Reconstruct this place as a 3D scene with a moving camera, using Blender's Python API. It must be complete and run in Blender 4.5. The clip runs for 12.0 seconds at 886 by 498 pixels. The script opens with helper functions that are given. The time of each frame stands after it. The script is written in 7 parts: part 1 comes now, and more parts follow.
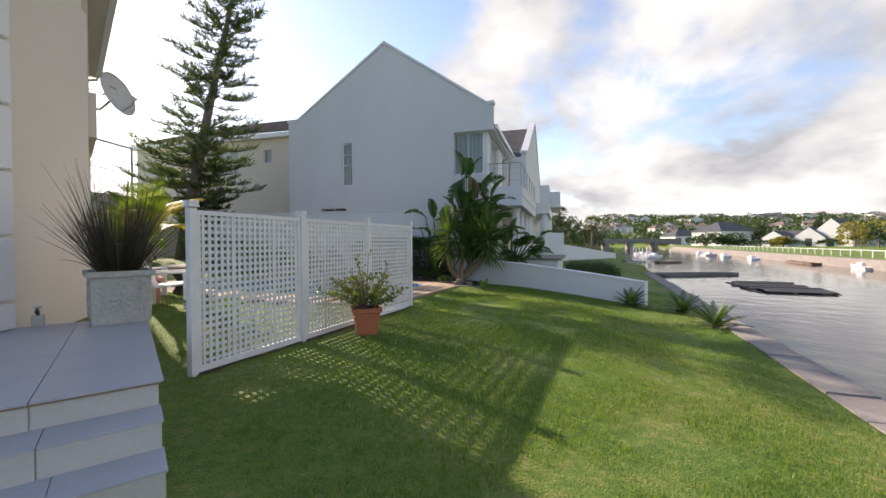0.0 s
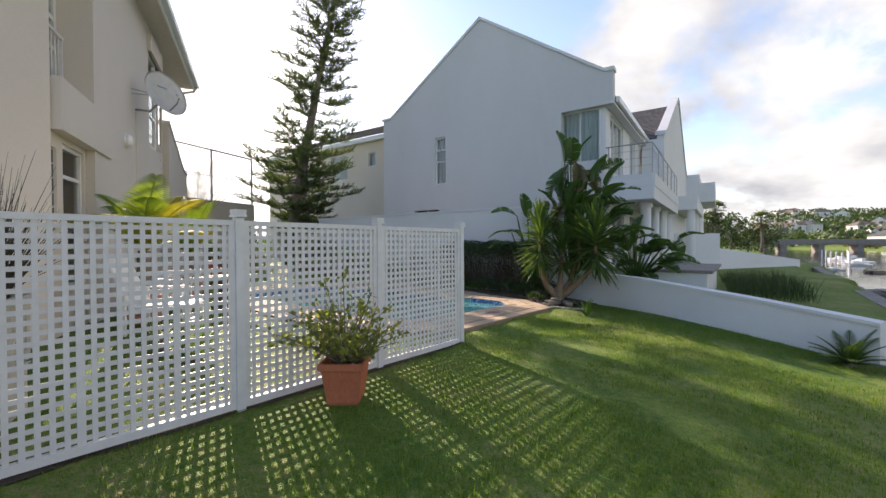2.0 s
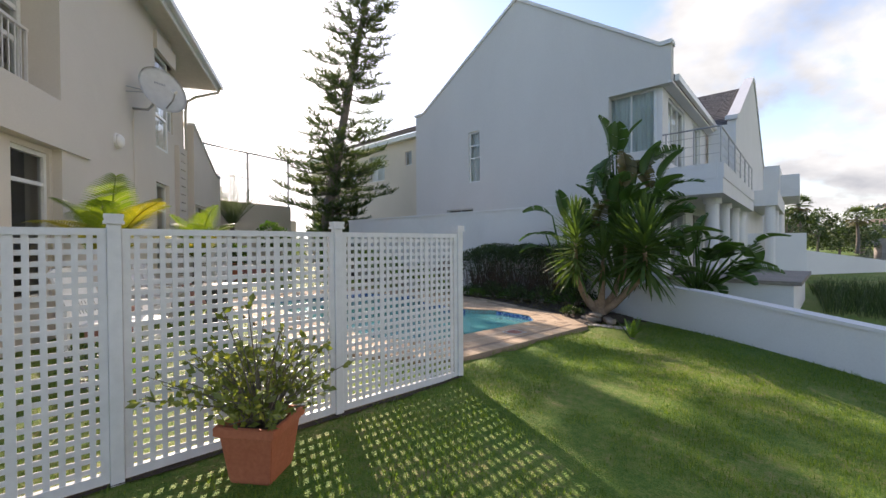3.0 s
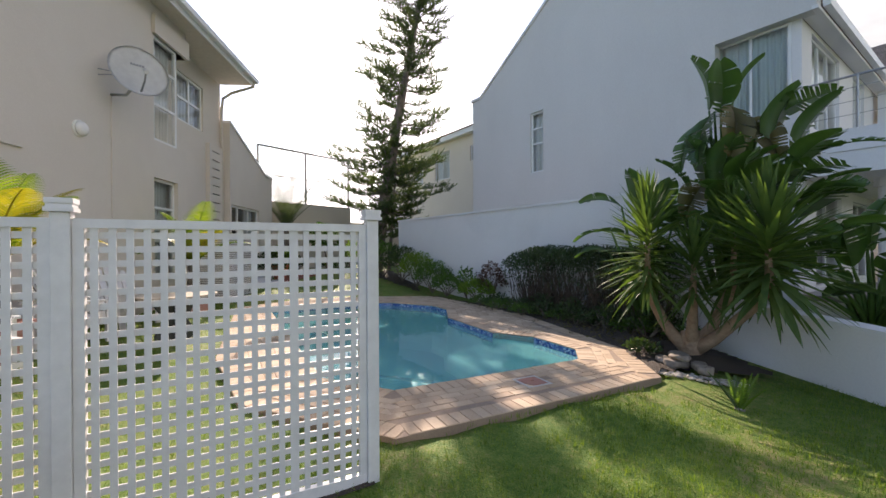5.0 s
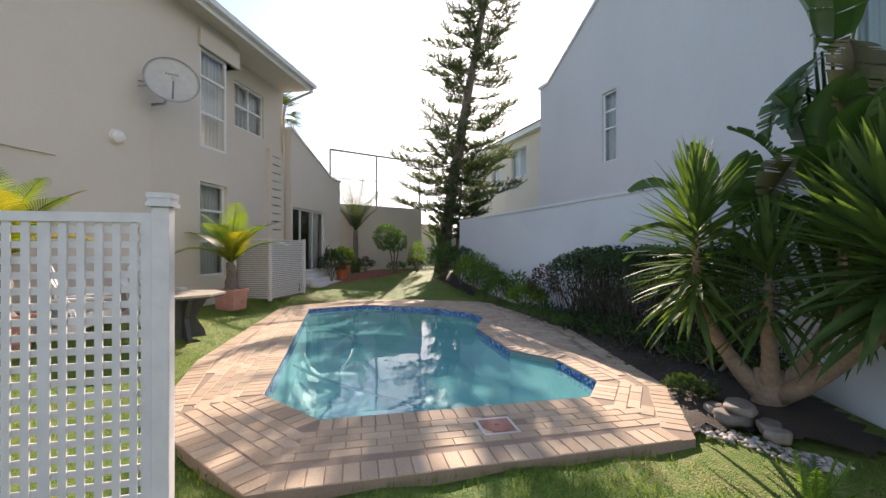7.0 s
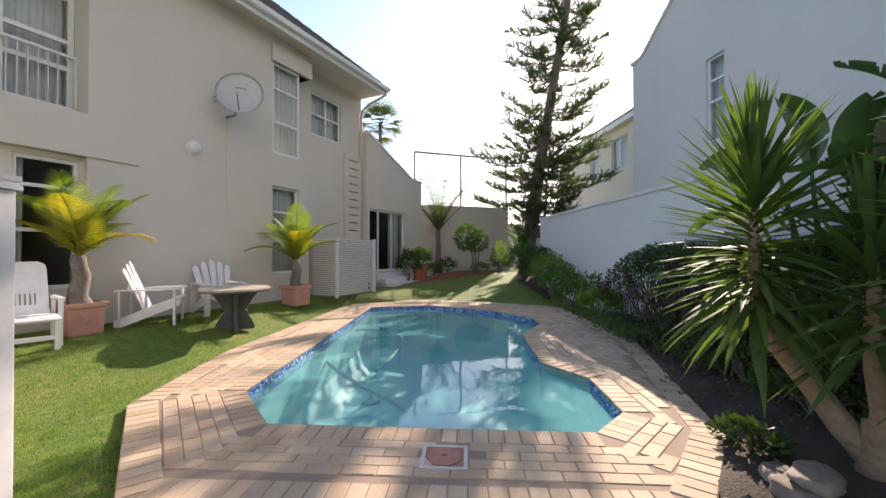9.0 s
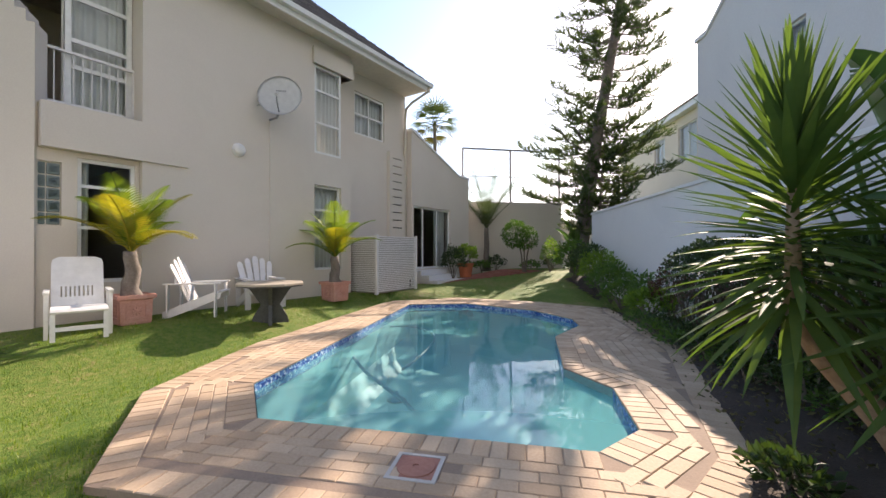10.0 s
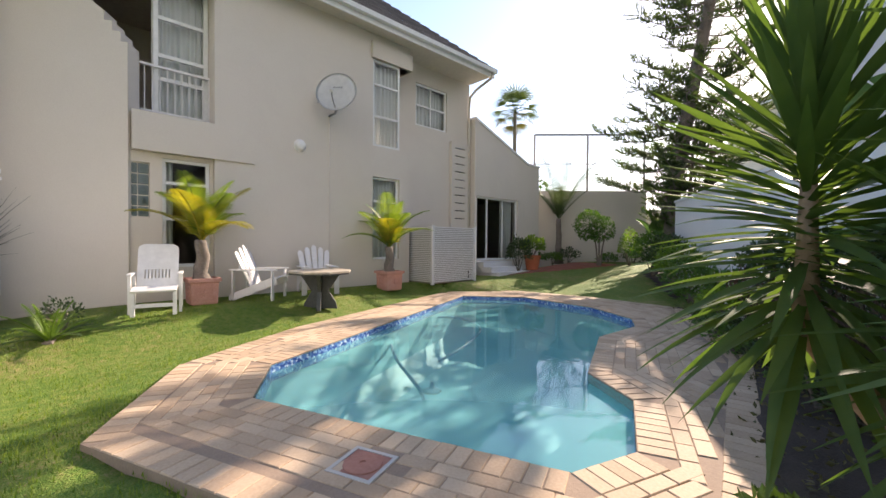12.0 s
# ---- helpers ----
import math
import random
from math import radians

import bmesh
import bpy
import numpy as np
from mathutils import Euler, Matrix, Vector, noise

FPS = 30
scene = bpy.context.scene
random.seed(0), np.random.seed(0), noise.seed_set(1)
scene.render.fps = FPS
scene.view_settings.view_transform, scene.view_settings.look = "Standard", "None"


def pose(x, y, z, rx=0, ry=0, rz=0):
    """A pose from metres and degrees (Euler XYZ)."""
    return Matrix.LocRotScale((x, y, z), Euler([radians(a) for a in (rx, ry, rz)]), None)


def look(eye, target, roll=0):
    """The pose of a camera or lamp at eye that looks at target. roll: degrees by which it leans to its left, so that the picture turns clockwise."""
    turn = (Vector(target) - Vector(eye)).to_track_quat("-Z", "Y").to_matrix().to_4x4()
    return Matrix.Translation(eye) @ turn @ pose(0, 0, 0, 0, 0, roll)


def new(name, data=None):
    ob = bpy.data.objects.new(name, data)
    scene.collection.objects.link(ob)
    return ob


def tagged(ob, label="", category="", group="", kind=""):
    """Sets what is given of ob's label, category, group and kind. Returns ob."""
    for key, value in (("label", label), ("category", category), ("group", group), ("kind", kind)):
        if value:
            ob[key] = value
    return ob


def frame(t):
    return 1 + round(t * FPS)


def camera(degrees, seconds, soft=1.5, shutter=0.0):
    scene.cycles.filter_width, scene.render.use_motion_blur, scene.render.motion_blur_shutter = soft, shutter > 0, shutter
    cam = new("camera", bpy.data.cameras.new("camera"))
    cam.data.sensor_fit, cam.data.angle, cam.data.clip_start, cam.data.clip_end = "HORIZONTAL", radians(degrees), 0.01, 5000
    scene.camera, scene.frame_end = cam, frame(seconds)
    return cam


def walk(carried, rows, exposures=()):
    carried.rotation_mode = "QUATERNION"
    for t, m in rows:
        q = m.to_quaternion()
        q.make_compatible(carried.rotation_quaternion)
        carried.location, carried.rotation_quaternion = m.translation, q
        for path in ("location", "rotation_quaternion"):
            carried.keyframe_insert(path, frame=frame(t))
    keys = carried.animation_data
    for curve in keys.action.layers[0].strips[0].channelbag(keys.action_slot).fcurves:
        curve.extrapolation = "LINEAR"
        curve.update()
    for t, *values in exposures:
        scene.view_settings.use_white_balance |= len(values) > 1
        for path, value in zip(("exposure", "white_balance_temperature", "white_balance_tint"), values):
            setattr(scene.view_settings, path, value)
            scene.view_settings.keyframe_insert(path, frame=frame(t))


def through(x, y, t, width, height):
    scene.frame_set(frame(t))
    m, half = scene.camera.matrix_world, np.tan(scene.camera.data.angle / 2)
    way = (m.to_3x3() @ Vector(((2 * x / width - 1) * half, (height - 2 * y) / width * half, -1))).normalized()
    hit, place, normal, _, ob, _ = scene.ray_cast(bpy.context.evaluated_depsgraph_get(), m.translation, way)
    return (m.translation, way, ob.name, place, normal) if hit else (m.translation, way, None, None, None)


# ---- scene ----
cam = camera(95.4, 12.0)
PATH = [
    (0, (0.07, 0.242, 1.249), (-0.017, 2.24, 1.215), -0.2),
    (0.5, (0.236, 0.952, 1.26), (-0.019, 2.935, 1.232), -0.1),
    (1, (0.471, 1.587, 1.299), (0.058, 3.543, 1.266), 0.0),
    (1.5, (0.669, 2.282, 1.314), (0.111, 4.203, 1.286), -0.3),
    (2, (0.858, 2.937, 1.365), (0.158, 4.81, 1.341), -0.3),
    (2.5, (0.988, 3.623, 1.437), (0.165, 5.446, 1.411), -0.3),
    (3, (1.067, 4.316, 1.465), (0.135, 6.085, 1.442), -0.4),
    (5, (1.097, 6.904, 1.433), (-0.213, 8.416, 1.428), -0.3),
    (5.5, (1.148, 7.373, 1.433), (-0.243, 8.810, 1.430), -0.2),
    (6, (1.192, 7.816, 1.414), (-0.287, 9.163, 1.417), -0.1),
    (6.5, (1.308, 8.190, 1.401), (-0.255, 9.438, 1.411), -0.1),
    (7, (1.394, 8.58, 1.404), (-0.246, 9.724, 1.411), -0.1),
    (9, (1.458, 9.913, 1.314), (-0.431, 10.571, 1.335), -0.1),
    (9.5, (1.417, 10.221, 1.292), (-0.517, 10.73, 1.314), -0.2),
    (10, (1.379, 10.498, 1.278), (-0.586, 10.866, 1.291), -0.1),
    (10.5, (1.341, 10.739, 1.282), (-0.644, 10.981, 1.289), -0.1),
    (11, (1.325, 10.957, 1.297), (-0.671, 11.089, 1.304), 0.1),
    (11.5, (1.3, 11.152, 1.281), (-0.7, 11.182, 1.282), 0.2),
    (12, (1.265, 11.299, 1.269), (-0.734, 11.239, 1.238), 0.4),
]
walk(cam, [(t, look(eye, target, roll)) for t, eye, target, roll in PATH],
     [(0.0, 0.95, 7000, 20), (3.0, 1.02, 6900, 20), (6.0, 1.14, 6950, 21), (9.5, 1.22, 6950, 21), (12.0, 1.35, 7050, 21)])

# ---------- frames of reference ----------
A = radians(45.5)                      # run of the house and its garden front
HU = Vector((-math.sin(A), math.cos(A), 0))
HN = Vector((math.cos(A), math.sin(A), 0))
B = radians(76)                        # run of the neighbouring gable
ND = Vector((-math.sin(B), math.cos(B), 0))
NN = Vector((-math.cos(B), -math.sin(B), 0))


def HP(s, n, z):
    return HU * s + HN * n + Vector((0, 0, z))


def NP(a, m, z):
    return ND * a + NN * m + Vector((0, 0, z))


def WP(x, y, z):
    return Vector((x, y, z))


def line_frame(p, q):
    """Along the line from p to q, and to its left."""
    d = Vector((q[0] - p[0], q[1] - p[1], 0)).normalized()
    l = Vector((-d.y, d.x, 0))
    return lambda a, b, z: Vector((p[0], p[1], 0)) + d * a + l * b + Vector((0, 0, z))


# ---------- light ----------
SUN = Vector((-0.685, 0.576, 0.447)).normalized()
world = bpy.data.worlds.new("sky")
scene.world = world
world.use_nodes = True
wn, wl = world.node_tree.nodes, world.node_tree.links
wn.clear()
w_out = wn.new("ShaderNodeOutputWorld")
w_bg = wn.new("ShaderNodeBackground")
w_sky = wn.new("ShaderNodeTexSky")
w_sky.sky_type = "NISHITA"
w_sky.sun_disc = False
w_sky.sun_elevation = math.asin(SUN.z)
w_sky.sun_rotation = math.atan2(SUN.x, SUN.y)
w_sky.air_density, w_sky.dust_density, w_sky.ozone_density = 1.0, 0.4, 1.5
w_co = wn.new("ShaderNodeTexCoord")
w_sep = wn.new("ShaderNodeSeparateXYZ")
wl.new(w_co.outputs["Generated"], w_sep.inputs[0])
# clouds lie on a flat layer: the direction divided by its height
w_h = wn.new("ShaderNodeMath"); w_h.operation = "ADD"; w_h.inputs[1].default_value = 0.40
wl.new(w_sep.outputs["Z"], w_h.inputs[0])
w_hm = wn.new("ShaderNodeMath"); w_hm.operation = "MAXIMUM"; w_hm.inputs[1].default_value = 0.05
wl.new(w_h.outputs[0], w_hm.inputs[0])
w_dx = wn.new("ShaderNodeMath"); w_dx.operation = "DIVIDE"
w_dy = wn.new("ShaderNodeMath"); w_dy.operation = "DIVIDE"
wl.new(w_sep.outputs["X"], w_dx.inputs[0]); wl.new(w_hm.outputs[0], w_dx.inputs[1])
wl.new(w_sep.outputs["Y"], w_dy.inputs[0]); wl.new(w_hm.outputs[0], w_dy.inputs[1])
w_flat = wn.new("ShaderNodeCombineXYZ")
wl.new(w_dx.outputs[0], w_flat.inputs[0]); wl.new(w_dy.outputs[0], w_flat.inputs[1])
w_n = wn.new("ShaderNodeTexNoise")
w_n.inputs["Scale"].default_value, w_n.inputs["Detail"].default_value, w_n.inputs["Roughness"].default_value = 1.25, 9, 0.56
w_n.inputs["Distortion"].default_value = 0.25
wl.new(w_flat.outputs[0], w_n.inputs["Vector"])
# more cloud away from the sun's side of the sky
w_dot = wn.new("ShaderNodeVectorMath"); w_dot.operation = "DOT_PRODUCT"
w_dot.inputs[1].default_value = (0.80, 0.35, -0.35)
wl.new(w_co.outputs["Generated"], w_dot.inputs[0])
w_bias = wn.new("ShaderNodeMath"); w_bias.operation = "MULTIPLY_ADD"
w_bias.inputs[1].default_value, w_bias.inputs[2].default_value = 0.40, -0.045
wl.new(w_dot.outputs["Value"], w_bias.inputs[0])
w_sum = wn.new("ShaderNodeMath"); w_sum.operation = "ADD"
wl.new(w_n.outputs["Fac"], w_sum.inputs[0]); wl.new(w_bias.outputs[0], w_sum.inputs[1])
w_ramp = wn.new("ShaderNodeValToRGB")
w_ramp.color_ramp.elements[0].position, w_ramp.color_ramp.elements[1].position = 0.51, 0.63
w_ramp.color_ramp.interpolation = "EASE"
wl.new(w_sum.outputs[0], w_ramp.inputs[0])
w_n2 = wn.new("ShaderNodeTexNoise")
w_n2.inputs["Scale"].default_value, w_n2.inputs["Detail"].default_value = 2.6, 6
wl.new(w_flat.outputs[0], w_n2.inputs["Vector"])
w_cr = wn.new("ShaderNodeValToRGB")
w_cr.color_ramp.elements[0].position, w_cr.color_ramp.elements[0].color = 0.34, (1.9, 2.1, 2.3, 1)
w_cr.color_ramp.elements[1].position, w_cr.color_ramp.elements[1].color = 0.64, (4.2, 4.45, 4.35, 1)
wl.new(w_n2.outputs["Fac"], w_cr.inputs[0])
w_mix = wn.new("ShaderNodeMix"); w_mix.data_type = "RGBA"
wl.new(w_ramp.outputs[0], w_mix.inputs["Factor"])
w_lim = wn.new("ShaderNodeVectorMath"); w_lim.operation = "MINIMUM"
w_lim.inputs[1].default_value = (9.0, 9.0, 9.0)
wl.new(w_sky.outputs[0], w_lim.inputs[0])
wl.new(w_lim.outputs[0], w_mix.inputs["A"]); wl.new(w_cr.outputs[0], w_mix.inputs["B"])
wl.new(w_mix.outputs["Result"], w_bg.inputs["Color"])
w_bg.inputs["Strength"].default_value = 0.14
wl.new(w_bg.outputs[0], w_out.inputs[0])

sun = new("sun", bpy.data.lights.new("sun", "SUN"))
sun.data.energy, sun.data.angle, sun.data.color = 4.5, radians(0.5), (1.0, 0.90, 0.76)
sun.matrix_world = look(SUN * 60, (0, 0, 0))


# ---------- materials ----------
def shader(name, rough=0.6, metal=0.0, spec=0.5):
    m = bpy.data.materials.new(name)
    m.use_nodes = True
    n = m.node_tree.nodes
    b = n["Principled BSDF"]
    b.inputs["Roughness"].default_value = rough
    b.inputs["Metallic"].default_value = metal
    b.inputs["Specular IOR Level"].default_value = spec
    return m, n, m.node_tree.links, b


def tex(n, l, kind, scale, vec, **inputs):
    t = n.new(kind)
    t.inputs["Scale"].default_value = scale
    for k, v in inputs.items():
        t.inputs[k].default_value = v
    l.new(vec, t.inputs["Vector"])
    return t


def surface(name, low, high, rough=0.7, fine=40.0, coarse=1.5, bump=0.2, depth=0.004, metal=0.0, stain=None, stain_amount=0.35, stretch=None, spec=0.5, piece=0.0, island=0.0):
    """Two scales of colour change, a stain layer and fine relief."""
    m, n, l, b = shader(name, rough, metal, spec)
    geo = n.new("ShaderNodeNewGeometry")
    vec = geo.outputs["Position"]
    if stretch:
        mp = n.new("ShaderNodeVectorMath"); mp.operation = "MULTIPLY"
        mp.inputs[1].default_value = stretch
        l.new(vec, mp.inputs[0])
        vec = mp.outputs[0]
    f = tex(n, l, "ShaderNodeTexNoise", fine, vec, Detail=4.0)
    c = tex(n, l, "ShaderNodeTexNoise", coarse, vec, Detail=5.0, Roughness=0.6)
    add = n.new("ShaderNodeMath"); add.operation = "MULTIPLY_ADD"
    add.inputs[1].default_value = 0.45
    l.new(f.outputs["Fac"], add.inputs[0])
    cm = n.new("ShaderNodeMath"); cm.operation = "MULTIPLY"; cm.inputs[1].default_value = 0.55
    l.new(c.outputs["Fac"], cm.inputs[0]); l.new(cm.outputs[0], add.inputs[2])
    val = add.outputs[0]
    for amount, socket in ((piece, "piece"), (island, "island")):
        if amount:
            src = n.new("ShaderNodeObjectInfo").outputs["Random"] if socket == "piece" else geo.outputs["Random Per Island"]
            pm = n.new("ShaderNodeMath"); pm.operation = "MULTIPLY_ADD"
            pm.inputs[1].default_value = amount
            l.new(src, pm.inputs[0])
            ps = n.new("ShaderNodeMath"); ps.operation = "SUBTRACT"; ps.inputs[1].default_value = amount / 2
            l.new(val, ps.inputs[0]); l.new(ps.outputs[0], pm.inputs[2])
            val = pm.outputs[0]
    r = n.new("ShaderNodeValToRGB")
    r.color_ramp.elements[0].position, r.color_ramp.elements[0].color = 0.30, (*low, 1)
    r.color_ramp.elements[1].position, r.color_ramp.elements[1].color = 0.70, (*high, 1)
    l.new(val, r.inputs[0])
    col = r.outputs[0]
    if stain:
        s = tex(n, l, "ShaderNodeTexNoise", coarse * 0.6, vec, Detail=8.0, Roughness=0.7, Distortion=0.8)
        sr = n.new("ShaderNodeValToRGB")
        sr.color_ramp.elements[0].position, sr.color_ramp.elements[1].position = 0.52, 0.75
        l.new(s.outputs["Fac"], sr.inputs[0])
        sm = n.new("ShaderNodeMath"); sm.operation = "MULTIPLY"; sm.inputs[1].default_value = stain_amount
        l.new(sr.outputs[0], sm.inputs[0])
        mx = n.new("ShaderNodeMix"); mx.data_type = "RGBA"
        l.new(sm.outputs[0], mx.inputs["Factor"]); l.new(col, mx.inputs["A"])
        mx.inputs["B"].default_value = (*stain, 1)
        col = mx.outputs["Result"]
    l.new(col, b.inputs["Base Color"])
    rr = n.new("ShaderNodeMapRange")
    rr.inputs["To Min"].default_value, rr.inputs["To Max"].default_value = max(rough - 0.12, 0.02), min(rough + 0.12, 1)
    l.new(c.outputs["Fac"], rr.inputs["Value"]); l.new(rr.outputs[0], b.inputs["Roughness"])
    if bump:
        bp = n.new("ShaderNodeBump")
        bp.inputs["Strength"].default_value, bp.inputs["Distance"].default_value = bump, depth
        l.new(f.outputs["Fac"], bp.inputs["Height"]); l.new(bp.outputs[0], b.inputs["Normal"])
    return m


def leaf(name, low, high, through=0.35, rough=0.45, spec=0.4):
    """Leaves: colour by island, with light coming through."""
    m, n, l, b = shader(name, rough, 0, spec)
    geo = n.new("ShaderNodeNewGeometry")
    f = tex(n, l, "ShaderNodeTexNoise", 6.0, geo.outputs["Position"], Detail=3.0)
    mixv = n.new("ShaderNodeMath"); mixv.operation = "MULTIPLY_ADD"; mixv.inputs[1].default_value = 0.5
    half = n.new("ShaderNodeMath"); half.operation = "MULTIPLY"; half.inputs[1].default_value = 0.5
    l.new(f.outputs["Fac"], half.inputs[0])
    l.new(geo.outputs["Random Per Island"], mixv.inputs[0]); l.new(half.outputs[0], mixv.inputs[2])
    r = n.new("ShaderNodeValToRGB")
    r.color_ramp.elements[0].position, r.color_ramp.elements[0].color = 0.15, (*low, 1)
    r.color_ramp.elements[1].position, r.color_ramp.elements[1].color = 0.85, (*high, 1)
    l.new(mixv.outputs[0], r.inputs[0])
    l.new(r.outputs[0], b.inputs["Base Color"])
    t = n.new("ShaderNodeBsdfTranslucent")
    br = n.new("ShaderNodeMix"); br.data_type = "RGBA"; br.blend_type = "MULTIPLY"
    br.inputs["Factor"].default_value = 1.0
    br.inputs["B"].default_value = (1.6, 1.7, 0.6, 1)
    l.new(r.outputs[0], br.inputs["A"]); l.new(br.outputs["Result"], t.inputs["Color"])
    mx = n.new("ShaderNodeMixShader"); mx.inputs[0].default_value = through
    l.new(b.outputs[0], mx.inputs[1]); l.new(t.outputs[0], mx.inputs[2])
    l.new(mx.outputs[0], n["Material Output"].inputs["Surface"])
    return m


def plain(name, col, rough=0.4, metal=0.0, spec=0.5):
    m, n, l, b = shader(name, rough, metal, spec)
    geo = n.new("ShaderNodeNewGeometry")
    f = tex(n, l, "ShaderNodeTexNoise", 9.0, geo.outputs["Position"], Detail=6.0, Roughness=0.65)
    r = n.new("ShaderNodeValToRGB")
    r.color_ramp.elements[0].position, r.color_ramp.elements[0].color = 0.25, (*[v * 0.86 for v in col], 1)
    r.color_ramp.elements[1].position, r.color_ramp.elements[1].color = 0.65, (*col, 1)
    l.new(f.outputs["Fac"], r.inputs[0]); l.new(r.outputs[0], b.inputs["Base Color"])
    return m


def clear_sheet(name, tint, ior, ripple=0.0, depth=0.0, murk=0.0, murk_colour=(0.2, 0.5, 0.55)):
    """A clear surface: tinted see-through, with gloss growing by Fresnel."""
    m = bpy.data.materials.new(name)
    m.use_nodes = True
    n, l = m.node_tree.nodes, m.node_tree.links
    n.clear()
    out = n.new("ShaderNodeOutputMaterial")
    tr = n.new("ShaderNodeBsdfTransparent"); tr.inputs[0].default_value = (*tint, 1)
    gl = n.new("ShaderNodeBsdfGlossy"); gl.inputs["Roughness"].default_value = 0.0
    fr = n.new("ShaderNodeFresnel"); fr.inputs["IOR"].default_value = ior
    mx = n.new("ShaderNodeMixShader")
    body = tr
    if murk:
        df = n.new("ShaderNodeBsdfDiffuse"); df.inputs[0].default_value = (*murk_colour, 1)
        body = n.new("ShaderNodeMixShader"); body.inputs[0].default_value = murk
        l.new(tr.outputs[0], body.inputs[1]); l.new(df.outputs[0], body.inputs[2])
    l.new(fr.outputs[0], mx.inputs[0]); l.new(body.outputs[0], mx.inputs[1]); l.new(gl.outputs[0], mx.inputs[2])
    l.new(mx.outputs[0], out.inputs[0])
    if ripple:
        geo = n.new("ShaderNodeNewGeometry")
        f = tex(n, l, "ShaderNodeTexNoise", ripple, geo.outputs["Position"], Detail=3.0)
        bp = n.new("ShaderNodeBump"); bp.inputs["Strength"].default_value, bp.inputs["Distance"].default_value = 0.3, depth
        l.new(f.outputs["Fac"], bp.inputs["Height"])
        l.new(bp.outputs[0], gl.inputs["Normal"])
    return m


def glassy(name, col=(1, 1, 1), rough=0.0, ior=1.45):
    m, n, l, b = shader(name, rough)
    b.inputs["Base Color"].default_value = (*col, 1)
    b.inputs["Transmission Weight"].default_value = 1.0
    b.inputs["IOR"].default_value = ior
    return m


M_house = surface("house_plaster", (0.60, 0.54, 0.475), (0.68, 0.62, 0.55), 0.85, 55, 0.5, 0.25, 0.004, stain=(0.52, 0.465, 0.41), stain_amount=0.3)
M_neigh = surface("neighbour_plaster", (0.58, 0.56, 0.54), (0.66, 0.64, 0.62), 0.88, 45, 0.45, 0.25, 0.004, stain=(0.51, 0.495, 0.48), stain_amount=0.25, stretch=(1, 1, 0.45))
M_white_wall = surface("white_wall_plaster", (0.68, 0.665, 0.66), (0.76, 0.745, 0.74), 0.85, 45, 0.6, 0.25, 0.004, stain=(0.50, 0.49, 0.48), stain_amount=0.3)
M_cream = surface("cream_plaster", (0.60, 0.53, 0.44), (0.68, 0.61, 0.52), 0.85, 45, 0.6, 0.2, 0.004)
M_soffit = plain("soffit_paint", (0.62, 0.57, 0.50), 0.7)
M_roof = surface("dark_roof_tile", (0.06, 0.055, 0.055), (0.13, 0.115, 0.11), 0.75, 30, 2.0, 0.4, 0.01, island=0.3)
M_roof_brown = surface("brown_roof_tile", (0.13, 0.10, 0.085), (0.24, 0.19, 0.16), 0.75, 30, 2.0, 0.4, 0.01, island=0.3)
M_paint = plain("white_gloss_paint", (0.74, 0.72, 0.72), 0.4)
M_frame = plain("white_aluminium", (0.78, 0.78, 0.77), 0.3)
M_plastic = plain("white_plastic", (0.78, 0.77, 0.75), 0.4)
M_dark = plain("dark_interior", (0.05, 0.05, 0.055), 0.8)
M_room = plain("room_wall", (0.30, 0.27, 0.24), 0.9)
M_black = plain("black_metal", (0.03, 0.03, 0.03), 0.45)
M_steel = plain("galvanised_steel", (0.38, 0.38, 0.38), 0.4, 0.8)
M_glass = clear_sheet("window_glass", (0.90, 0.94, 0.94), 1.45)
M_curtain = surface("white_curtain", (0.70, 0.69, 0.67), (0.80, 0.79, 0.77), 0.9, 60, 4, 0.1, 0.002)
M_curtain_blue = surface("pale_blue_curtain", (0.50, 0.58, 0.58), (0.66, 0.71, 0.70), 0.9, 60, 4, 0.1, 0.002)
M_soil = surface("dark_soil", (0.035, 0.025, 0.018), (0.085, 0.06, 0.043), 0.95, 60, 3, 0.8, 0.02)
M_paver = surface("clay_paver", (0.41, 0.285, 0.18), (0.56, 0.42, 0.285), 0.8, 55, 2.2, 0.35, 0.004, stain=(0.36, 0.25, 0.18), stain_amount=0.3, piece=0.35)
M_paver_rest = surface("clay_paver_joined", (0.41, 0.285, 0.18), (0.56, 0.42, 0.285), 0.8, 55, 2.2, 0.35, 0.004, stain=(0.36, 0.25, 0.18), stain_amount=0.3, island=0.35)
M_lid = surface("dusty_red_lid", (0.30, 0.12, 0.085), (0.40, 0.19, 0.14), 0.75, 40, 5, 0.2, 0.002)
M_joint = surface("sand_joint", (0.24, 0.17, 0.12), (0.34, 0.25, 0.18), 0.95, 70, 3, 0.5, 0.004)
M_pool = surface("pool_plaster", (0.26, 0.64, 0.65), (0.34, 0.72, 0.73), 0.6, 20, 0.9, 0.1, 0.003)
M_terrace = surface("grey_terrace_tile", (0.34, 0.34, 0.37), (0.44, 0.44, 0.47), 0.38, 35, 1.6, 0.1, 0.002)
M_riser = surface("beige_riser_tile", (0.44, 0.41, 0.37), (0.54, 0.51, 0.47), 0.5, 35, 1.6, 0.1, 0.002)
M_terracotta = surface("terracotta", (0.40, 0.105, 0.045), (0.53, 0.165, 0.08), 0.75, 40, 5, 0.25, 0.003, stain=(0.55, 0.30, 0.20), stain_amount=0.2)
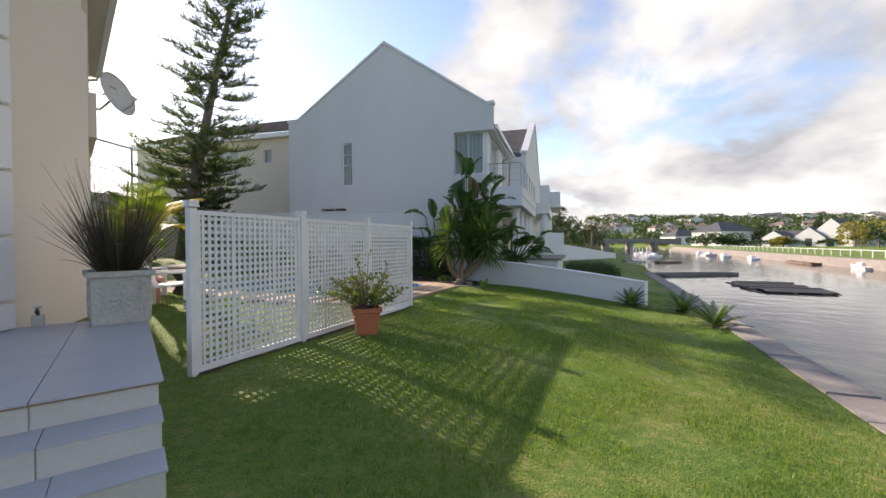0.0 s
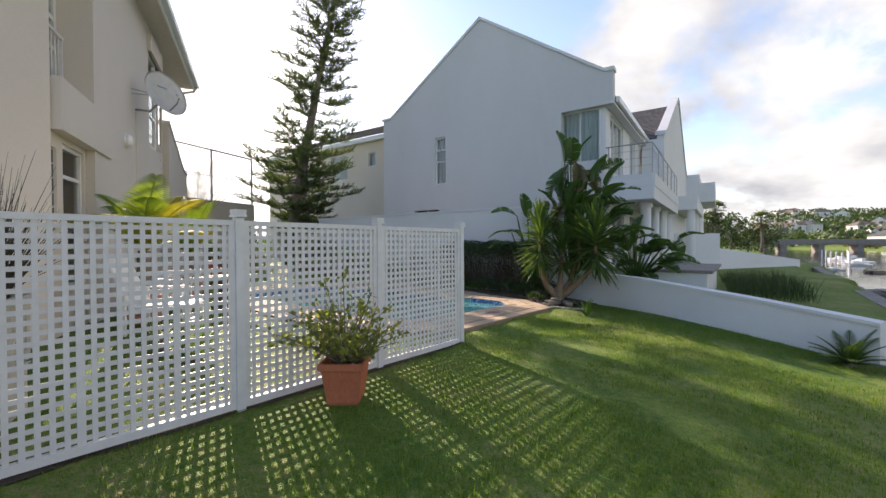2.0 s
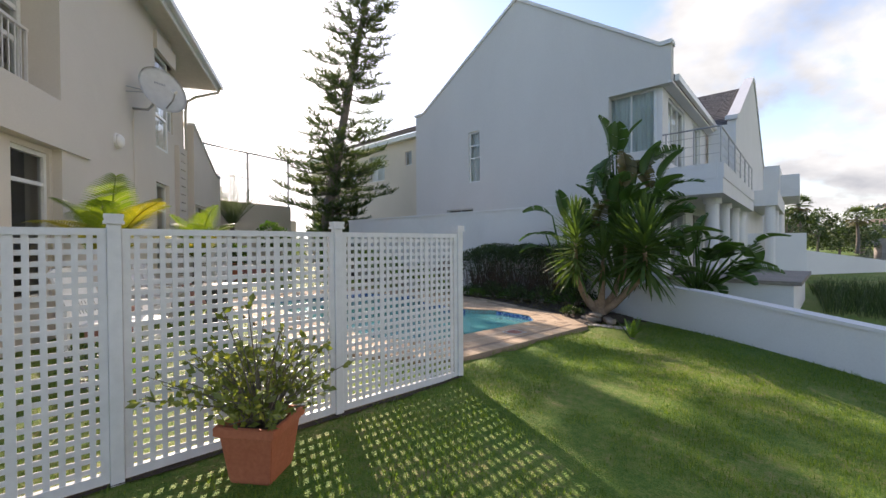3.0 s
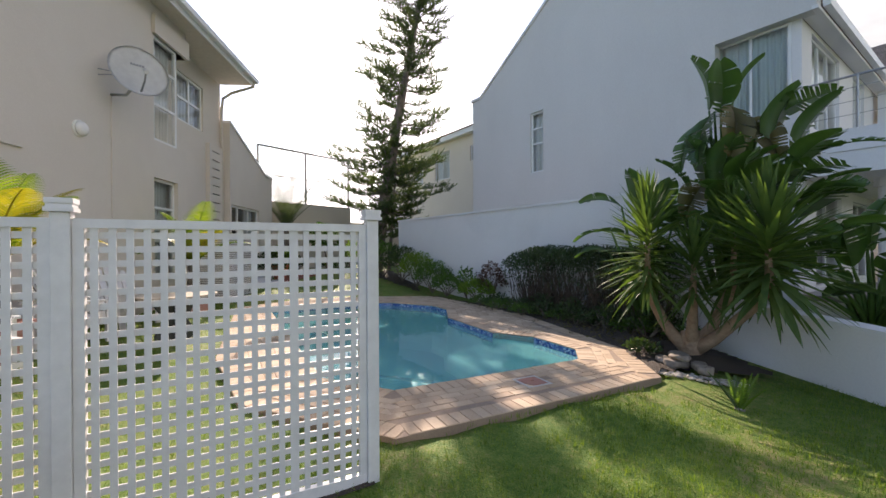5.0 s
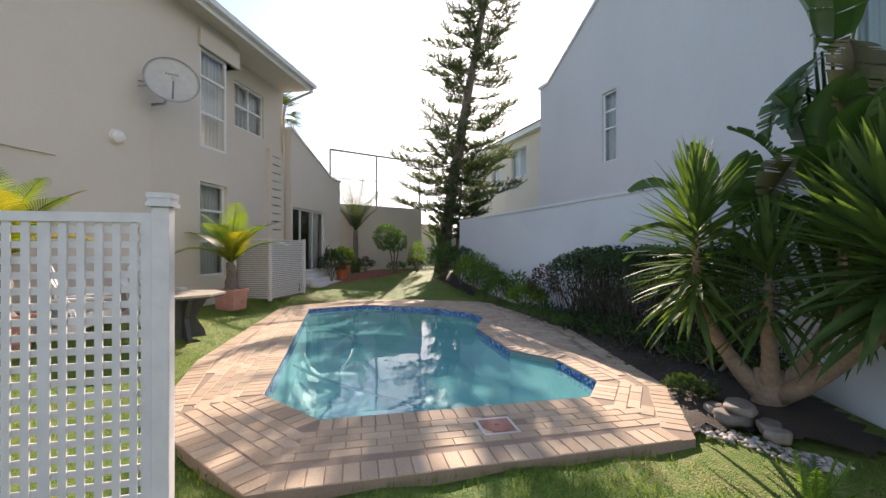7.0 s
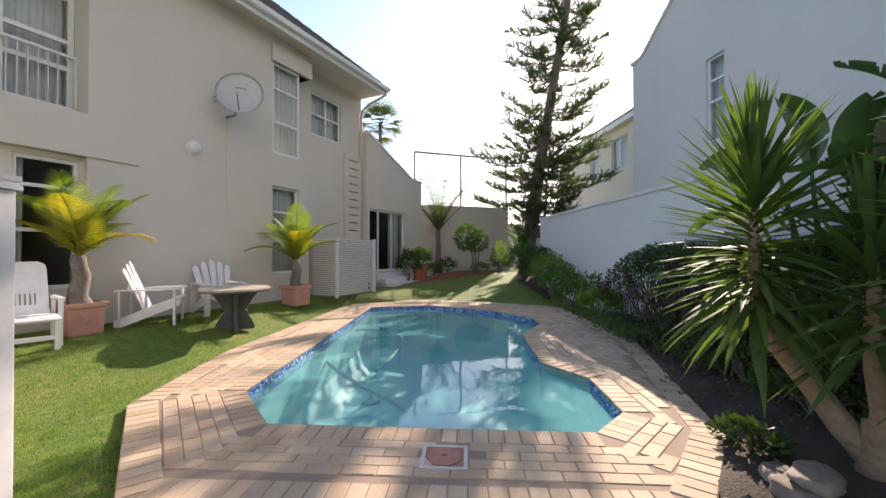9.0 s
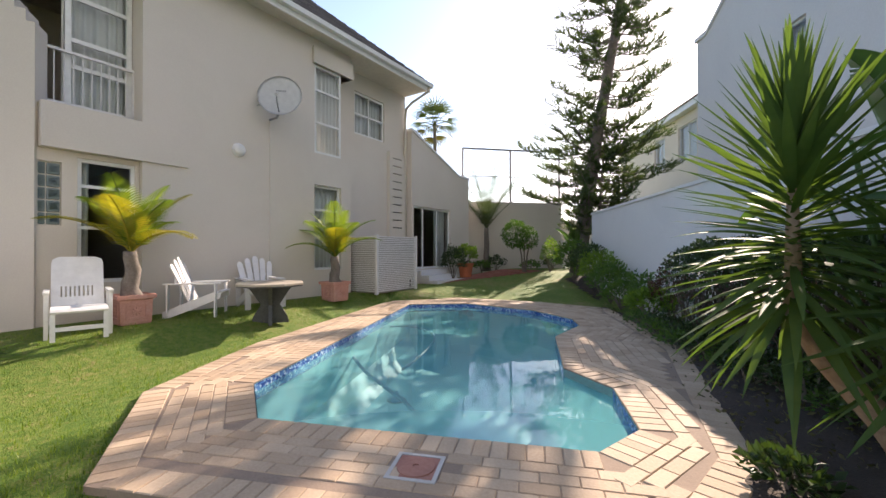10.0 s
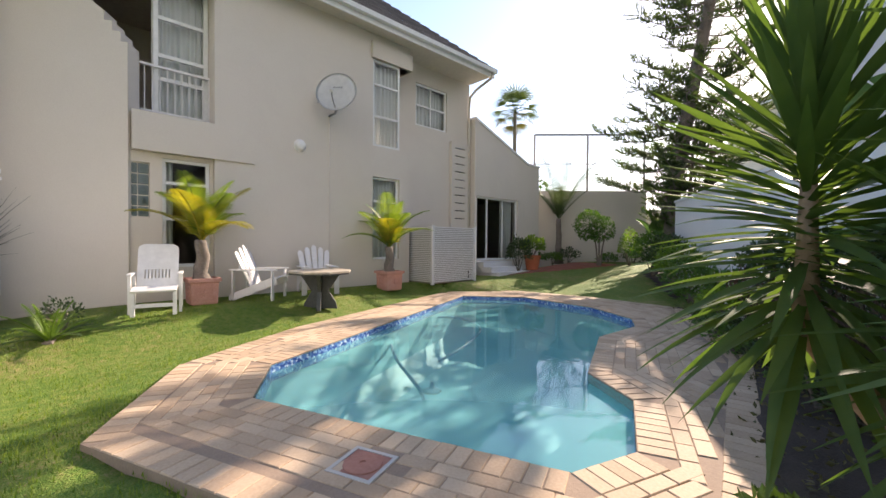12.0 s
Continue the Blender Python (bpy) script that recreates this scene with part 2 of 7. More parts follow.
M_pink = surface("pink_terracotta", (0.46, 0.21, 0.17), (0.60, 0.33, 0.27), 0.8, 40, 5, 0.25, 0.003, stain=(0.62, 0.47, 0.42), stain_amount=0.3)
M_cast = surface("weathered_cast_stone", (0.30, 0.29, 0.25), (0.52, 0.50, 0.45), 0.9, 30, 5, 0.5, 0.006, stain=(0.18, 0.17, 0.14), stain_amount=0.5)
M_stone = surface("garden_stone", (0.14, 0.115, 0.09), (0.32, 0.26, 0.21), 0.85, 25, 4, 0.5, 0.008, piece=0.3)
M_pebble = surface("white_pebble", (0.30, 0.25, 0.20), (0.56, 0.50, 0.43), 0.7, 30, 5, 0.2, 0.003, island=0.5)
M_kerb = surface("canal_edge_concrete", (0.19, 0.165, 0.145), (0.32, 0.285, 0.255), 0.9, 40, 2, 0.5, 0.006, stain=(0.12, 0.10, 0.085), stain_amount=0.45)
M_brick_red = surface("red_paving", (0.24, 0.085, 0.06), (0.36, 0.14, 0.10), 0.85, 40, 2, 0.4, 0.004, island=0.4)
M_wood_grey = surface("weathered_deck_wood", (0.15, 0.105, 0.078), (0.33, 0.25, 0.195), 0.85, 25, 2, 0.4, 0.006, piece=0.4)
M_trunk = surface("grey_bark", (0.10, 0.085, 0.07), (0.24, 0.20, 0.17), 0.95, 30, 5, 0.8, 0.015)
M_yucca_trunk = surface("tan_yucca_bark", (0.22, 0.14, 0.09), (0.42, 0.29, 0.20), 0.9, 26, 5, 0.8, 0.015)


# ---------- mesh helpers ----------
def finish(bm, name, mat, smooth=False, bevel=0.0):
    if bevel:
        bmesh.ops.bevel(bm, geom=list(bm.edges), offset=bevel, segments=2, affect="EDGES", profile=0.6)
    if len(bm.faces) > 1:
        bmesh.ops.recalc_face_normals(bm, faces=bm.faces)
    me = bpy.data.meshes.new(name)
    bm.to_mesh(me)
    bm.free()
    if mat:
        me.materials.append(mat)
    if smooth:
        me.polygons.foreach_set("use_smooth", [True] * len(me.polygons))
    return me


def part(name, bm, mat, parent=None, label="", smooth=False, bevel=0.0):
    ob = new(name, finish(bm, name, mat, smooth, bevel))
    ob.parent = parent
    return tagged(ob, label)


def thing(name, m, label, category, group=""):
    e = new(name)
    e.empty_display_size = 0.1
    e.matrix_world = m
    return tagged(e, label, category, group)


def structure(name, bm, mat, label="", smooth=False):
    return tagged(part(name, bm, mat, None, label, smooth), label or name.replace("_", " "), name.split("_")[0], kind="structure")


def hexa(bm, pts):
    v = [bm.verts.new(p) for p in pts]
    for f in ((0, 1, 2, 3), (4, 5, 6, 7), (0, 1, 5, 4), (1, 2, 6, 5), (2, 3, 7, 6), (3, 0, 4, 7)):
        bm.faces.new([v[i] for i in f])
    return v


def box(bm, F, a0, a1, b0, b1, z0, z1):
    return hexa(bm, [F(a0, b0, z0), F(a1, b0, z0), F(a1, b1, z0), F(a0, b1, z0), F(a0, b0, z1), F(a1, b0, z1), F(a1, b1, z1), F(a0, b1, z1)])


def bx(F, a0, a1, b0, b1, z0, z1):
    bm = bmesh.new()
    box(bm, F, a0, a1, b0, b1, z0, z1)
    return bm


def prism(bm, pts, lift):
    """A flat polygon pushed along lift."""
    lo = [bm.verts.new(p) for p in pts]
    hi = [bm.verts.new(Vector(p) + Vector(lift)) for p in pts]
    bm.faces.new(lo)
    bm.faces.new(hi)
    k = len(pts)
    for i in range(k):
        bm.faces.new((lo[i], lo[(i + 1) % k], hi[(i + 1) % k], hi[i]))


def wall_mesh(F, a0, a1, b0, b1, z0, z1, holes=()):
    """A wall from a0 to a1, b0 to b1 thick, with rectangular holes (a, a, z, z) through it."""
    bm = bmesh.new()
    xs = sorted({a0, a1, *(min(max(h[i], a0), a1) for h in holes for i in (0, 1))})
    zs = sorted({z0, z1, *(min(max(h[i], z0), z1) for h in holes for i in (2, 3))})
    full = {}
    for i in range(len(xs) - 1):
        for k in range(len(zs) - 1):
            x, z = (xs[i] + xs[i + 1]) / 2, (zs[k] + zs[k + 1]) / 2
            full[i, k] = not any(h[0] < x < h[1] and h[2] < z < h[3] for h in holes)
    cache = {}

    def v(x, b, z):
        if (x, b, z) not in cache:
            cache[x, b, z] = bm.verts.new(F(x, b, z))
        return cache[x, b, z]
    for (i, k), ok in full.items():
        if not ok:
            continue
        x, X, z, Z = xs[i], xs[i + 1], zs[k], zs[k + 1]
        for b in (b0, b1):
            bm.faces.new((v(x, b, z), v(X, b, z), v(X, b, Z), v(x, b, Z)))
        for di, dk, quad in ((-1, 0, ((x, b0, z), (x, b1, z), (x, b1, Z), (x, b0, Z))), (1, 0, ((X, b0, z), (X, b1, z), (X, b1, Z), (X, b0, Z))),
                             (0, -1, ((x, b0, z), (X, b0, z), (X, b1, z), (x, b1, z))), (0, 1, ((x, b0, Z), (X, b0, Z), (X, b1, Z), (x, b1, Z)))):
            if not full.get((i + di, k + dk), False):
                bm.faces.new([v(*q) for q in quad])
    return bm


def cyl(bm, p, q, r0, r1=None, seg=10, caps=True):
    p, q = Vector(p), Vector(q)
    r1 = r0 if r1 is None else r1
    d = (q - p).normalized()
    u = d.orthogonal().normalized()
    w = d.cross(u)
    rings = []
    for c, r in ((p, r0), (q, r1)):
        rings.append([bm.verts.new(c + (u * math.cos(t) + w * math.sin(t)) * r) for t in (2 * math.pi * i / seg for i in range(seg))])
    for i in range(seg):
        bm.faces.new((rings[0][i], rings[0][(i + 1) % seg], rings[1][(i + 1) % seg], rings[1][i]))
    if caps:
        bm.faces.new(rings[0])
        bm.faces.new(rings[1])


def tube(bm, pts, radii, seg=8):
    """A bent tapering tube through pts."""
    rings = []
    u = None
    for i, p in enumerate(pts):
        d = (Vector(pts[min(i + 1, len(pts) - 1)]) - Vector(pts[max(i - 1, 0)])).normalized()
        u = (d.orthogonal() if u is None else (u - d * u.dot(d))).normalized()
        w = d.cross(u)
        rings.append([bm.verts.new(Vector(p) + (u * math.cos(t) + w * math.sin(t)) * radii[i]) for t in (2 * math.pi * k / seg for k in range(seg))])
    for a, b in zip(rings, rings[1:]):
        for k in range(seg):
            bm.faces.new((a[k], a[(k + 1) % seg], b[(k + 1) % seg], b[k]))
    bm.faces.new(rings[0])
    bm.faces.new(rings[-1])


def lathe(bm, profile, seg=20, F=None):
    """profile: (radius, z) from bottom to top."""
    rings = []
    for r, z in profile:
        rings.append([bm.verts.new((r * math.cos(2 * math.pi * i / seg), r * math.sin(2 * math.pi * i / seg), z)) for i in range(seg)])
    for a, b in zip(rings, rings[1:]):
        for i in range(seg):
            bm.faces.new((a[i], a[(i + 1) % seg], b[(i + 1) % seg], b[i]))
    bm.faces.new(rings[0])
    bm.faces.new(rings[-1])


def inside(x, y, poly):
    c = False
    for i in range(len(poly)):
        (x0, y0), (x1, y1) = poly[i - 1], poly[i]
        if (y0 > y) != (y1 > y) and x < (x1 - x0) * (y - y0) / (y1 - y0) + x0:
            c = not c
    return c


def edge_gap(x, y, poly):
    best = 1e9
    for i in range(len(poly)):
        (x0, y0), (x1, y1) = poly[i - 1], poly[i]
        dx, dy = x1 - x0, y1 - y0
        t = min(max(((x - x0) * dx + (y - y0) * dy) / (dx * dx + dy * dy), 0), 1)
        best = min(best, math.hypot(x - x0 - t * dx, y - y0 - t * dy))
    return best


def step(v, lo, hi):
    t = min(max((v - lo) / (hi - lo), 0), 1)
    return t * t * (3 - 2 * t)


# ---------- ground plan ----------
POOL = [(-1.95, 9.66), (-0.98, 11.95), (-1.22, 12.42), (-2.05, 12.76), (-2.75, 12.62), (-4.30, 13.28), (-5.05, 14.10), (-5.70, 14.32), (-6.90, 14.05), (-8.30, 12.95), (-8.45, 11.50), (-2.85, 9.40)]
PAVING = [(-1.17, 8.96), (0.00, 11.85), (-0.62, 12.80), (-3.20, 14.55), (-6.90, 15.85), (-8.40, 14.60), (-9.60, 12.90), (-9.20, 11.05), (-4.64, 8.94), (-2.77, 8.47)]
EDGE_A, EDGE_B = Vector((3.55, 3.65, 0)), Vector((8.60, 18.80, 0))
EDGE_D = (EDGE_B - EDGE_A).normalized()
WATER_Z = -0.85


def canal_side(x, y):
    """How far towards the canal from its lawn edge."""
    v = Vector((x, y, 0)) - EDGE_A
    return v.x * EDGE_D.y - v.y * EDGE_D.x


def lawn(x, y):
    s, n = x * HU.x + y * HU.y, x * HN.x + y * HN.y
    rise = 0.32 * step(s, 5.3, 8.2) * (1 - step(n, 1.3, 3.3))
    c = canal_side(x, y)
    z = -0.11 + rise - 0.24 * step(c, -4.5, 0.2) + 0.62 * step(s, 15.0, 23.0) * step(n, -1, 1.0) - 0.30 * step(s, 15.0, 23.0) * (1 - step(n, 1.3, 3.3))
    g = edge_gap(x, y, PAVING)
    if inside(x, y, PAVING):
        return -2.6 if g > 0.35 else -0.10
    near = 1 - step(g, 0.0, 0.9)
    z = z * (1 - near) - 0.05 * near if x > -9 else z
    return z


def ground_z(x, y):
    return lawn(x, y)

# ---------- ground ----------
def grass_material():
    m, n, l, b = shader("lawn_grass", 0.75, 0, 0.25)
    geo = n.new("ShaderNodeNewGeometry")
    p = geo.outputs["Position"]
    big = tex(n, l, "ShaderNodeTexNoise", 0.55, p, Detail=6.0, Roughness=0.65)
    mid = tex(n, l, "ShaderNodeTexNoise", 11.0, p, Detail=6.0, Roughness=0.75)
    fin = tex(n, l, "ShaderNodeTexNoise", 70.0, p, Detail=3.0)
    s1 = n.new("ShaderNodeMath"); s1.operation = "MULTIPLY_ADD"; s1.inputs[1].default_value = 0.36
    s2 = n.new("ShaderNodeMath"); s2.operation = "MULTIPLY_ADD"; s2.inputs[1].default_value = 0.42
    s3 = n.new("ShaderNodeMath"); s3.operation = "MULTIPLY"; s3.inputs[1].default_value = 0.25
    l.new(fin.outputs["Fac"], s3.inputs[0]); l.new(mid.outputs["Fac"], s2.inputs[0]); l.new(s3.outputs[0], s2.inputs[2])
    l.new(big.outputs["Fac"], s1.inputs[0]); l.new(s2.outputs[0], s1.inputs[2])
    r = n.new("ShaderNodeValToRGB")
    e = r.color_ramp.elements
    e[0].position, e[0].color = 0.34, (0.038, 0.092, 0.012, 1)
    e[1].position, e[1].color = 0.61, (0.30, 0.25, 0.10, 1)
    k = e.new(0.46); k.color = (0.092, 0.178, 0.020, 1)
    k = e.new(0.54); k.color = (0.170, 0.230, 0.040, 1)
    l.new(s1.outputs[0], r.inputs[0]); l.new(r.outputs[0], b.inputs["Base Color"])
    bp = n.new("ShaderNodeBump"); bp.inputs["Strength"].default_value, bp.inputs["Distance"].default_value = 1.0, 0.03
    ad = n.new("ShaderNodeMath"); ad.operation = "ADD"
    l.new(fin.outputs["Fac"], ad.inputs[0]); l.new(mid.outputs["Fac"], ad.inputs[1])
    l.new(ad.outputs[0], bp.inputs["Height"]); l.new(bp.outputs[0], b.inputs["Normal"])
    return m


M_grass = grass_material()


def ground():
    """One sheet: fine in the garden, coarse towards the horizon, sunk under the pool and the canal."""
    xs = [-900, -400, -180, -90, -50, -30, -22] + [-17.3 + 0.3 * i for i in range(93)] + [11.2, 13, 16, 20, 26, 32, 38, 44, 50, 56, 62, 70, 80, 95, 120, 180, 400, 900]
    ys = [-900, -400, -150, -60, -30, -15, -8, -4] + [-2 + 0.3 * i for i in range(74)] + [21, 23, 26, 30, 35, 40, 46, 52, 58, 65, 72, 80, 88, 96, 104, 115, 130, 160, 220, 400, 900]
    bm = bmesh.new()
    g = []
    for x in xs:
        row = []
        for y in ys:
            z = lawn(x, y) if -17.5 < x < 12 and -3 < y < 21.5 else (0.45 if x < -12 and y > 8 else -0.15)
            c = canal_side(x, y)
            if (c > 0.35 or (y > 44 and c > -4.5)) and not far_bank(x, y):
                z = -2.4
            elif far_bank(x, y) and far_gap(x, y) < 6:
                z = -2.4
            elif far_bank(x, y):
                z = -0.2 + min(max(far_gap(x, y) - 60, 0) * 0.115, 23) + 2.0 * noise.noise((x * 0.02, y * 0.02, 0)) * step(far_gap(x, y), 60, 120)
            row.append(bm.verts.new((x, y, z)))
        g.append(row)
    for i in range(len(xs) - 1):
        for k in range(len(ys) - 1):
            bm.faces.new((g[i][k], g[i + 1][k], g[i + 1][k + 1], g[i][k + 1]))
    return structure("ground", bm, M_grass, "mown green lawn with yellowed patches", True)


FAR_A, FAR_B = Vector((28.8, 28.0, 0)), Vector((41.5, 66.0, 0))
FAR_D = (FAR_B - FAR_A).normalized()


def far_gap(x, y):
    """How far beyond the canal's other bank, or beyond the bridge at its end."""
    v = Vector((x, y, 0)) - FAR_A
    side = v.x * FAR_D.y - v.y * FAR_D.x
    return max(side, y - 150)


def far_bank(x, y):
    return canal_side(x, y) > 0.35 and far_gap(x, y) > 0


ground()

# canal: kerb along the lawn and water
FE = line_frame(EDGE_A - EDGE_D * 14, EDGE_B)
kerb_len = 14 + (EDGE_B - EDGE_A).length + 19
bm = bmesh.new()
random.seed(3)
a = 0.0
while a < kerb_len:
    d = 0.55 + 0.25 * random.random() if a < 34 else 4.0
    z = -0.33 + random.uniform(-0.015, 0.015)
    box(bm, FE, a, a + d - 0.015, -0.42 + random.uniform(-0.02, 0.02), 0.0, -1.6, z)
    a += d
structure("trim_canal_kerb", bm, M_kerb, "weathered concrete coping along the canal edge")


def water_material(name, col, rough, ripple, depth):
    m, n, l, b = shader(name, rough)
    b.inputs["Base Color"].default_value = (*col, 1)
    b.inputs["IOR"].default_value = 1.33
    geo = n.new("ShaderNodeNewGeometry")
    f = tex(n, l, "ShaderNodeTexNoise", ripple, geo.outputs["Position"], Detail=3.0)
    bp = n.new("ShaderNodeBump"); bp.inputs["Strength"].default_value, bp.inputs["Distance"].default_value = 0.3, depth
    l.new(f.outputs["Fac"], bp.inputs["Height"]); l.new(bp.outputs[0], b.inputs["Normal"])
    return m, b


M_canal, _b = water_material("canal_water", (0.030, 0.038, 0.040), 0.06, 1.6, 0.05)
_b.inputs["Specular IOR Level"].default_value = 0.8
bm = bmesh.new()
w0, w1 = EDGE_A - EDGE_D * 60, EDGE_A + EDGE_D * 200
bm.faces.new([bm.verts.new(p) for p in ((w0.x, w0.y, WATER_Z), (200, w0.y, WATER_Z), (200, w1.y, WATER_Z), (w1.x - 60, w1.y, WATER_Z), (-20, 46, WATER_Z), (EDGE_A.x + EDGE_D.x * 42, EDGE_A.y + EDGE_D.y * 42, WATER_Z))])
structure("water_canal", bm, M_canal, "calm grey canal water reflecting the cloudy sky")

# pool: basin, tile band, water
POOL_WATER = -0.095
M_pool_water = clear_sheet("pool_water", (0.86, 0.97, 0.98), 1.34, 2.2, 0.010, 0.48, (0.19, 0.52, 0.53))


def pool_basin():
    bm = bmesh.new()
    k = len(POOL)
    cx, cy = sum(p[0] for p in POOL) / k, sum(p[1] for p in POOL) / k
    rings = []
    for f, z in ((1.0, -0.015), (1.0, -0.75), (0.94, -0.95), (0.86, -1.08)):
        rings.append([bm.verts.new((cx + (x - cx) * f, cy + (y - cy) * f, z)) for x, y in POOL])
    for r0, r1 in zip(rings, rings[1:]):
        for i in range(k):
            bm.faces.new((r0[i], r0[(i + 1) % k], r1[(i + 1) % k], r1[i]))
    bm.faces.new(rings[-1])
    return structure("pool_basin", bm, M_pool, "turquoise plastered swimming pool basin")


pool_basin()
bm = bmesh.new()
bm.faces.new([bm.verts.new((x, y, POOL_WATER)) for x, y in POOL])
water = structure("water_pool", bm, M_pool_water, "clear turquoise swimming pool water with sky reflections")
if water.data.polygons[0].normal.z < 0:
    water.data.flip_normals()
water.visible_shadow = False

# paving slab under the bricks, with the pool cut out of it
bm = bmesh.new()
for ring in (PAVING, POOL):
    lo = [bm.verts.new((x, y, -0.10)) for x, y in ring]
    hi = [bm.verts.new((x, y, -0.007)) for x, y in ring]
    for i in range(len(ring)):
        bm.faces.new((lo[i], lo[(i + 1) % len(ring)], hi[(i + 1) % len(ring)], hi[i]))
top_edges = [e for e in bm.edges if all(abs(v.co.z + 0.007) < 1e-5 for v in e.verts)]
bmesh.ops.triangle_fill(bm, edges=top_edges, use_beauty=True)
paving = structure("pavement_pool", bm, M_joint, "sand-jointed bed under the clay brick pool paving")


# ---------- windows ----------
def sheet(F, a0, a1, b, z0, z1, out):
    """One sheet of glass, facing outwards."""
    bm = bmesh.new()
    c = [F(a0, b, z0), F(a1, b, z0), F(a1, b, z1), F(a0, b, z1)]
    f = bm.faces.new([bm.verts.new(p) for p in c])
    f.normal_update()
    if f.normal.dot(F(a0, b + out, z0) - c[0]) < 0:
        f.normal_flip()
    return bm


def window(name, F, a0, a1, b, z0, z1, bars_a=(), bars_z=(), width=0.055, depth=0.07, label="white aluminium framed window", curtain=None, out=1.0, parent=None, curtain_span=None):
    """A framed, glazed window: frame, bars, pane, curtain behind. out: which way of b is outside."""
    w = tagged(new(name), label, "window", kind="structure")
    w.empty_display_size = 0.1
    bm = bmesh.new()
    for p in ((a0, a0 + width, z0, z1), (a1 - width, a1, z0, z1), (a0 + width, a1 - width, z0, z0 + width), (a0 + width, a1 - width, z1 - width, z1)):
        box(bm, F, p[0], p[1], b - depth / 2 * out, b + depth / 2 * out, p[2], p[3])
    part("window_frame", bm, M_frame, w)
    for x in bars_a:
        part("mullion", bx(F, x - width * 0.45, x + width * 0.45, b - depth * 0.4 * out, b + depth * 0.42 * out, z0 + width, z1 - width), M_frame, w)
    for z in bars_z:
        part("transom", bx(F, a0 + width, a1 - width, b - depth * 0.38 * out, b + depth * 0.40 * out, z - width * 0.45, z + width * 0.45), M_frame, w)
    xs, zs = [a0 + width, *bars_a, a1 - width], [z0 + width, *bars_z, z1 - width]
    for i in range(len(xs) - 1):
        for k in range(len(zs) - 1):
            g = part("pane", sheet(F, xs[i], xs[i + 1], b, zs[k], zs[k + 1], out), M_glass, w)
            g.visible_shadow = False
    if curtain:
        c0, c1 = curtain_span or (a0, a1)
        bm = bmesh.new()
        k = max(int((c1 - c0) / 0.02), 4)
        top, bot = [], []
        for i in range(k + 1):
            x = c0 + (c1 - c0) * i / k
            fold = 0.035 * math.sin(x * 48 + 1.5 * math.sin(x * 9)) - 0.16
            top.append(bm.verts.new(F(x, b + fold * out, z1 + 0.02)))
            bot.append(bm.verts.new(F(x, b + (fold * 1.15) * out, z0 + 0.02)))
        for i in range(k):
            bm.faces.new((top[i], top[i + 1], bot[i + 1], bot[i]))
        part("curtain", bm, curtain, w, smooth=True)
    return w


def room(F, a0, a1, b0, b1, z0, z1, name="wall_room"):
    """A plain dim room behind a window: five sides, open to the window at b1."""
    bm = bmesh.new()
    c = [F(a0, b0, z0), F(a1, b0, z0), F(a1, b0, z1), F(a0, b0, z1), F(a0, b1, z0), F(a1, b1, z0), F(a1, b1, z1), F(a0, b1, z1)]
    v = [bm.verts.new(p) for p in c]
    for f in ((0, 1, 2, 3), (0, 1, 5, 4), (3, 2, 6, 7), (0, 3, 7, 4), (1, 2, 6, 5)):
        bm.faces.new([v[i] for i in f])
    return structure(name, bm, M_room, "dim plain room behind a window")


# ---------- the house ----------
N0 = 0.53        # face of the garden front
ROOF_Z = 6.50
structure("wall_house_front", wall_mesh(HP, 7.86, 13.83, N0 - 0.30, N0, -0.3, 6.40,
          [(7.0, 9.16, -0.5, 6.02), (12.66, 14.0, 3.66, 5.80), (12.66, 13.50, 0.84, 2.90)]), M_house, "warm beige plastered house wall")
structure("wall_house_recess", wall_mesh(HP, 7.835, 9.155, 0.15, 0.42, -0.3, 2.795, [(7.85, 8.18, 1.67, 2.61), (8.36, 9.10, 0.80, 2.72)]), M_house, "beige plaster wall set back under the balcony")
structure("wall_balcony_slab", bx(HP, 7.93, 9.86, -2.3, 0.568, 2.80, 3.45), M_house, "plastered beige balcony slab")
structure("wall_house_side", wall_mesh(HP, 13.50, 16.75, -0.30, -0.02, -0.3, 6.40, [(14.48, 15.73, 4.66, 5.88)]), M_house, "beige plaster wall set back beside the stair windows")
structure("wall_house_return", bx(HP, 13.56, 13.83, -0.02, N0 - 0.30, -0.3, 3.66), M_house, "short beige plaster return")
structure("wall_house_hood", bx(HP, 12.60, 13.86, -0.02, N0 + 0.07, 5.80, 6.20), M_house, "plaster hood over the tall window")
structure("wall_house_end", bx(HP, 16.50, 16.75, -9.0, -0.30, -0.3, 6.40), M_house, "beige plaster end wall")
structure("wall_balcony_back", bx(HP, 5.9, 9.30, -2.6, -2.35, 3.40, 6.40), M_house, "shaded wall at the back of the balcony")
structure("wall_balcony_side", bx(HP, 9.16, 9.40, -2.35, N0 - 0.30, 2.8, 6.40), M_house, "wall beside the balcony")
structure("ceiling_balcony", bx(HP, 5.9, 9.16, -2.4, N0 + 0.1, 6.02, 6.12), M_soffit, "painted balcony ceiling")

room(HP, 12.5, 13.55, -3.0, N0 - 0.30, 0.6, 3.1)
room(HP, 12.5, 13.52, -3.0, N0 - 0.30, 3.5, 5.85)
room(HP, 14.3, 15.9, -3.0, -0.30, 4.5, 6.0)
room(HP, 7.5, 9.16, -3.0, 0.15, 0.2, 2.78)

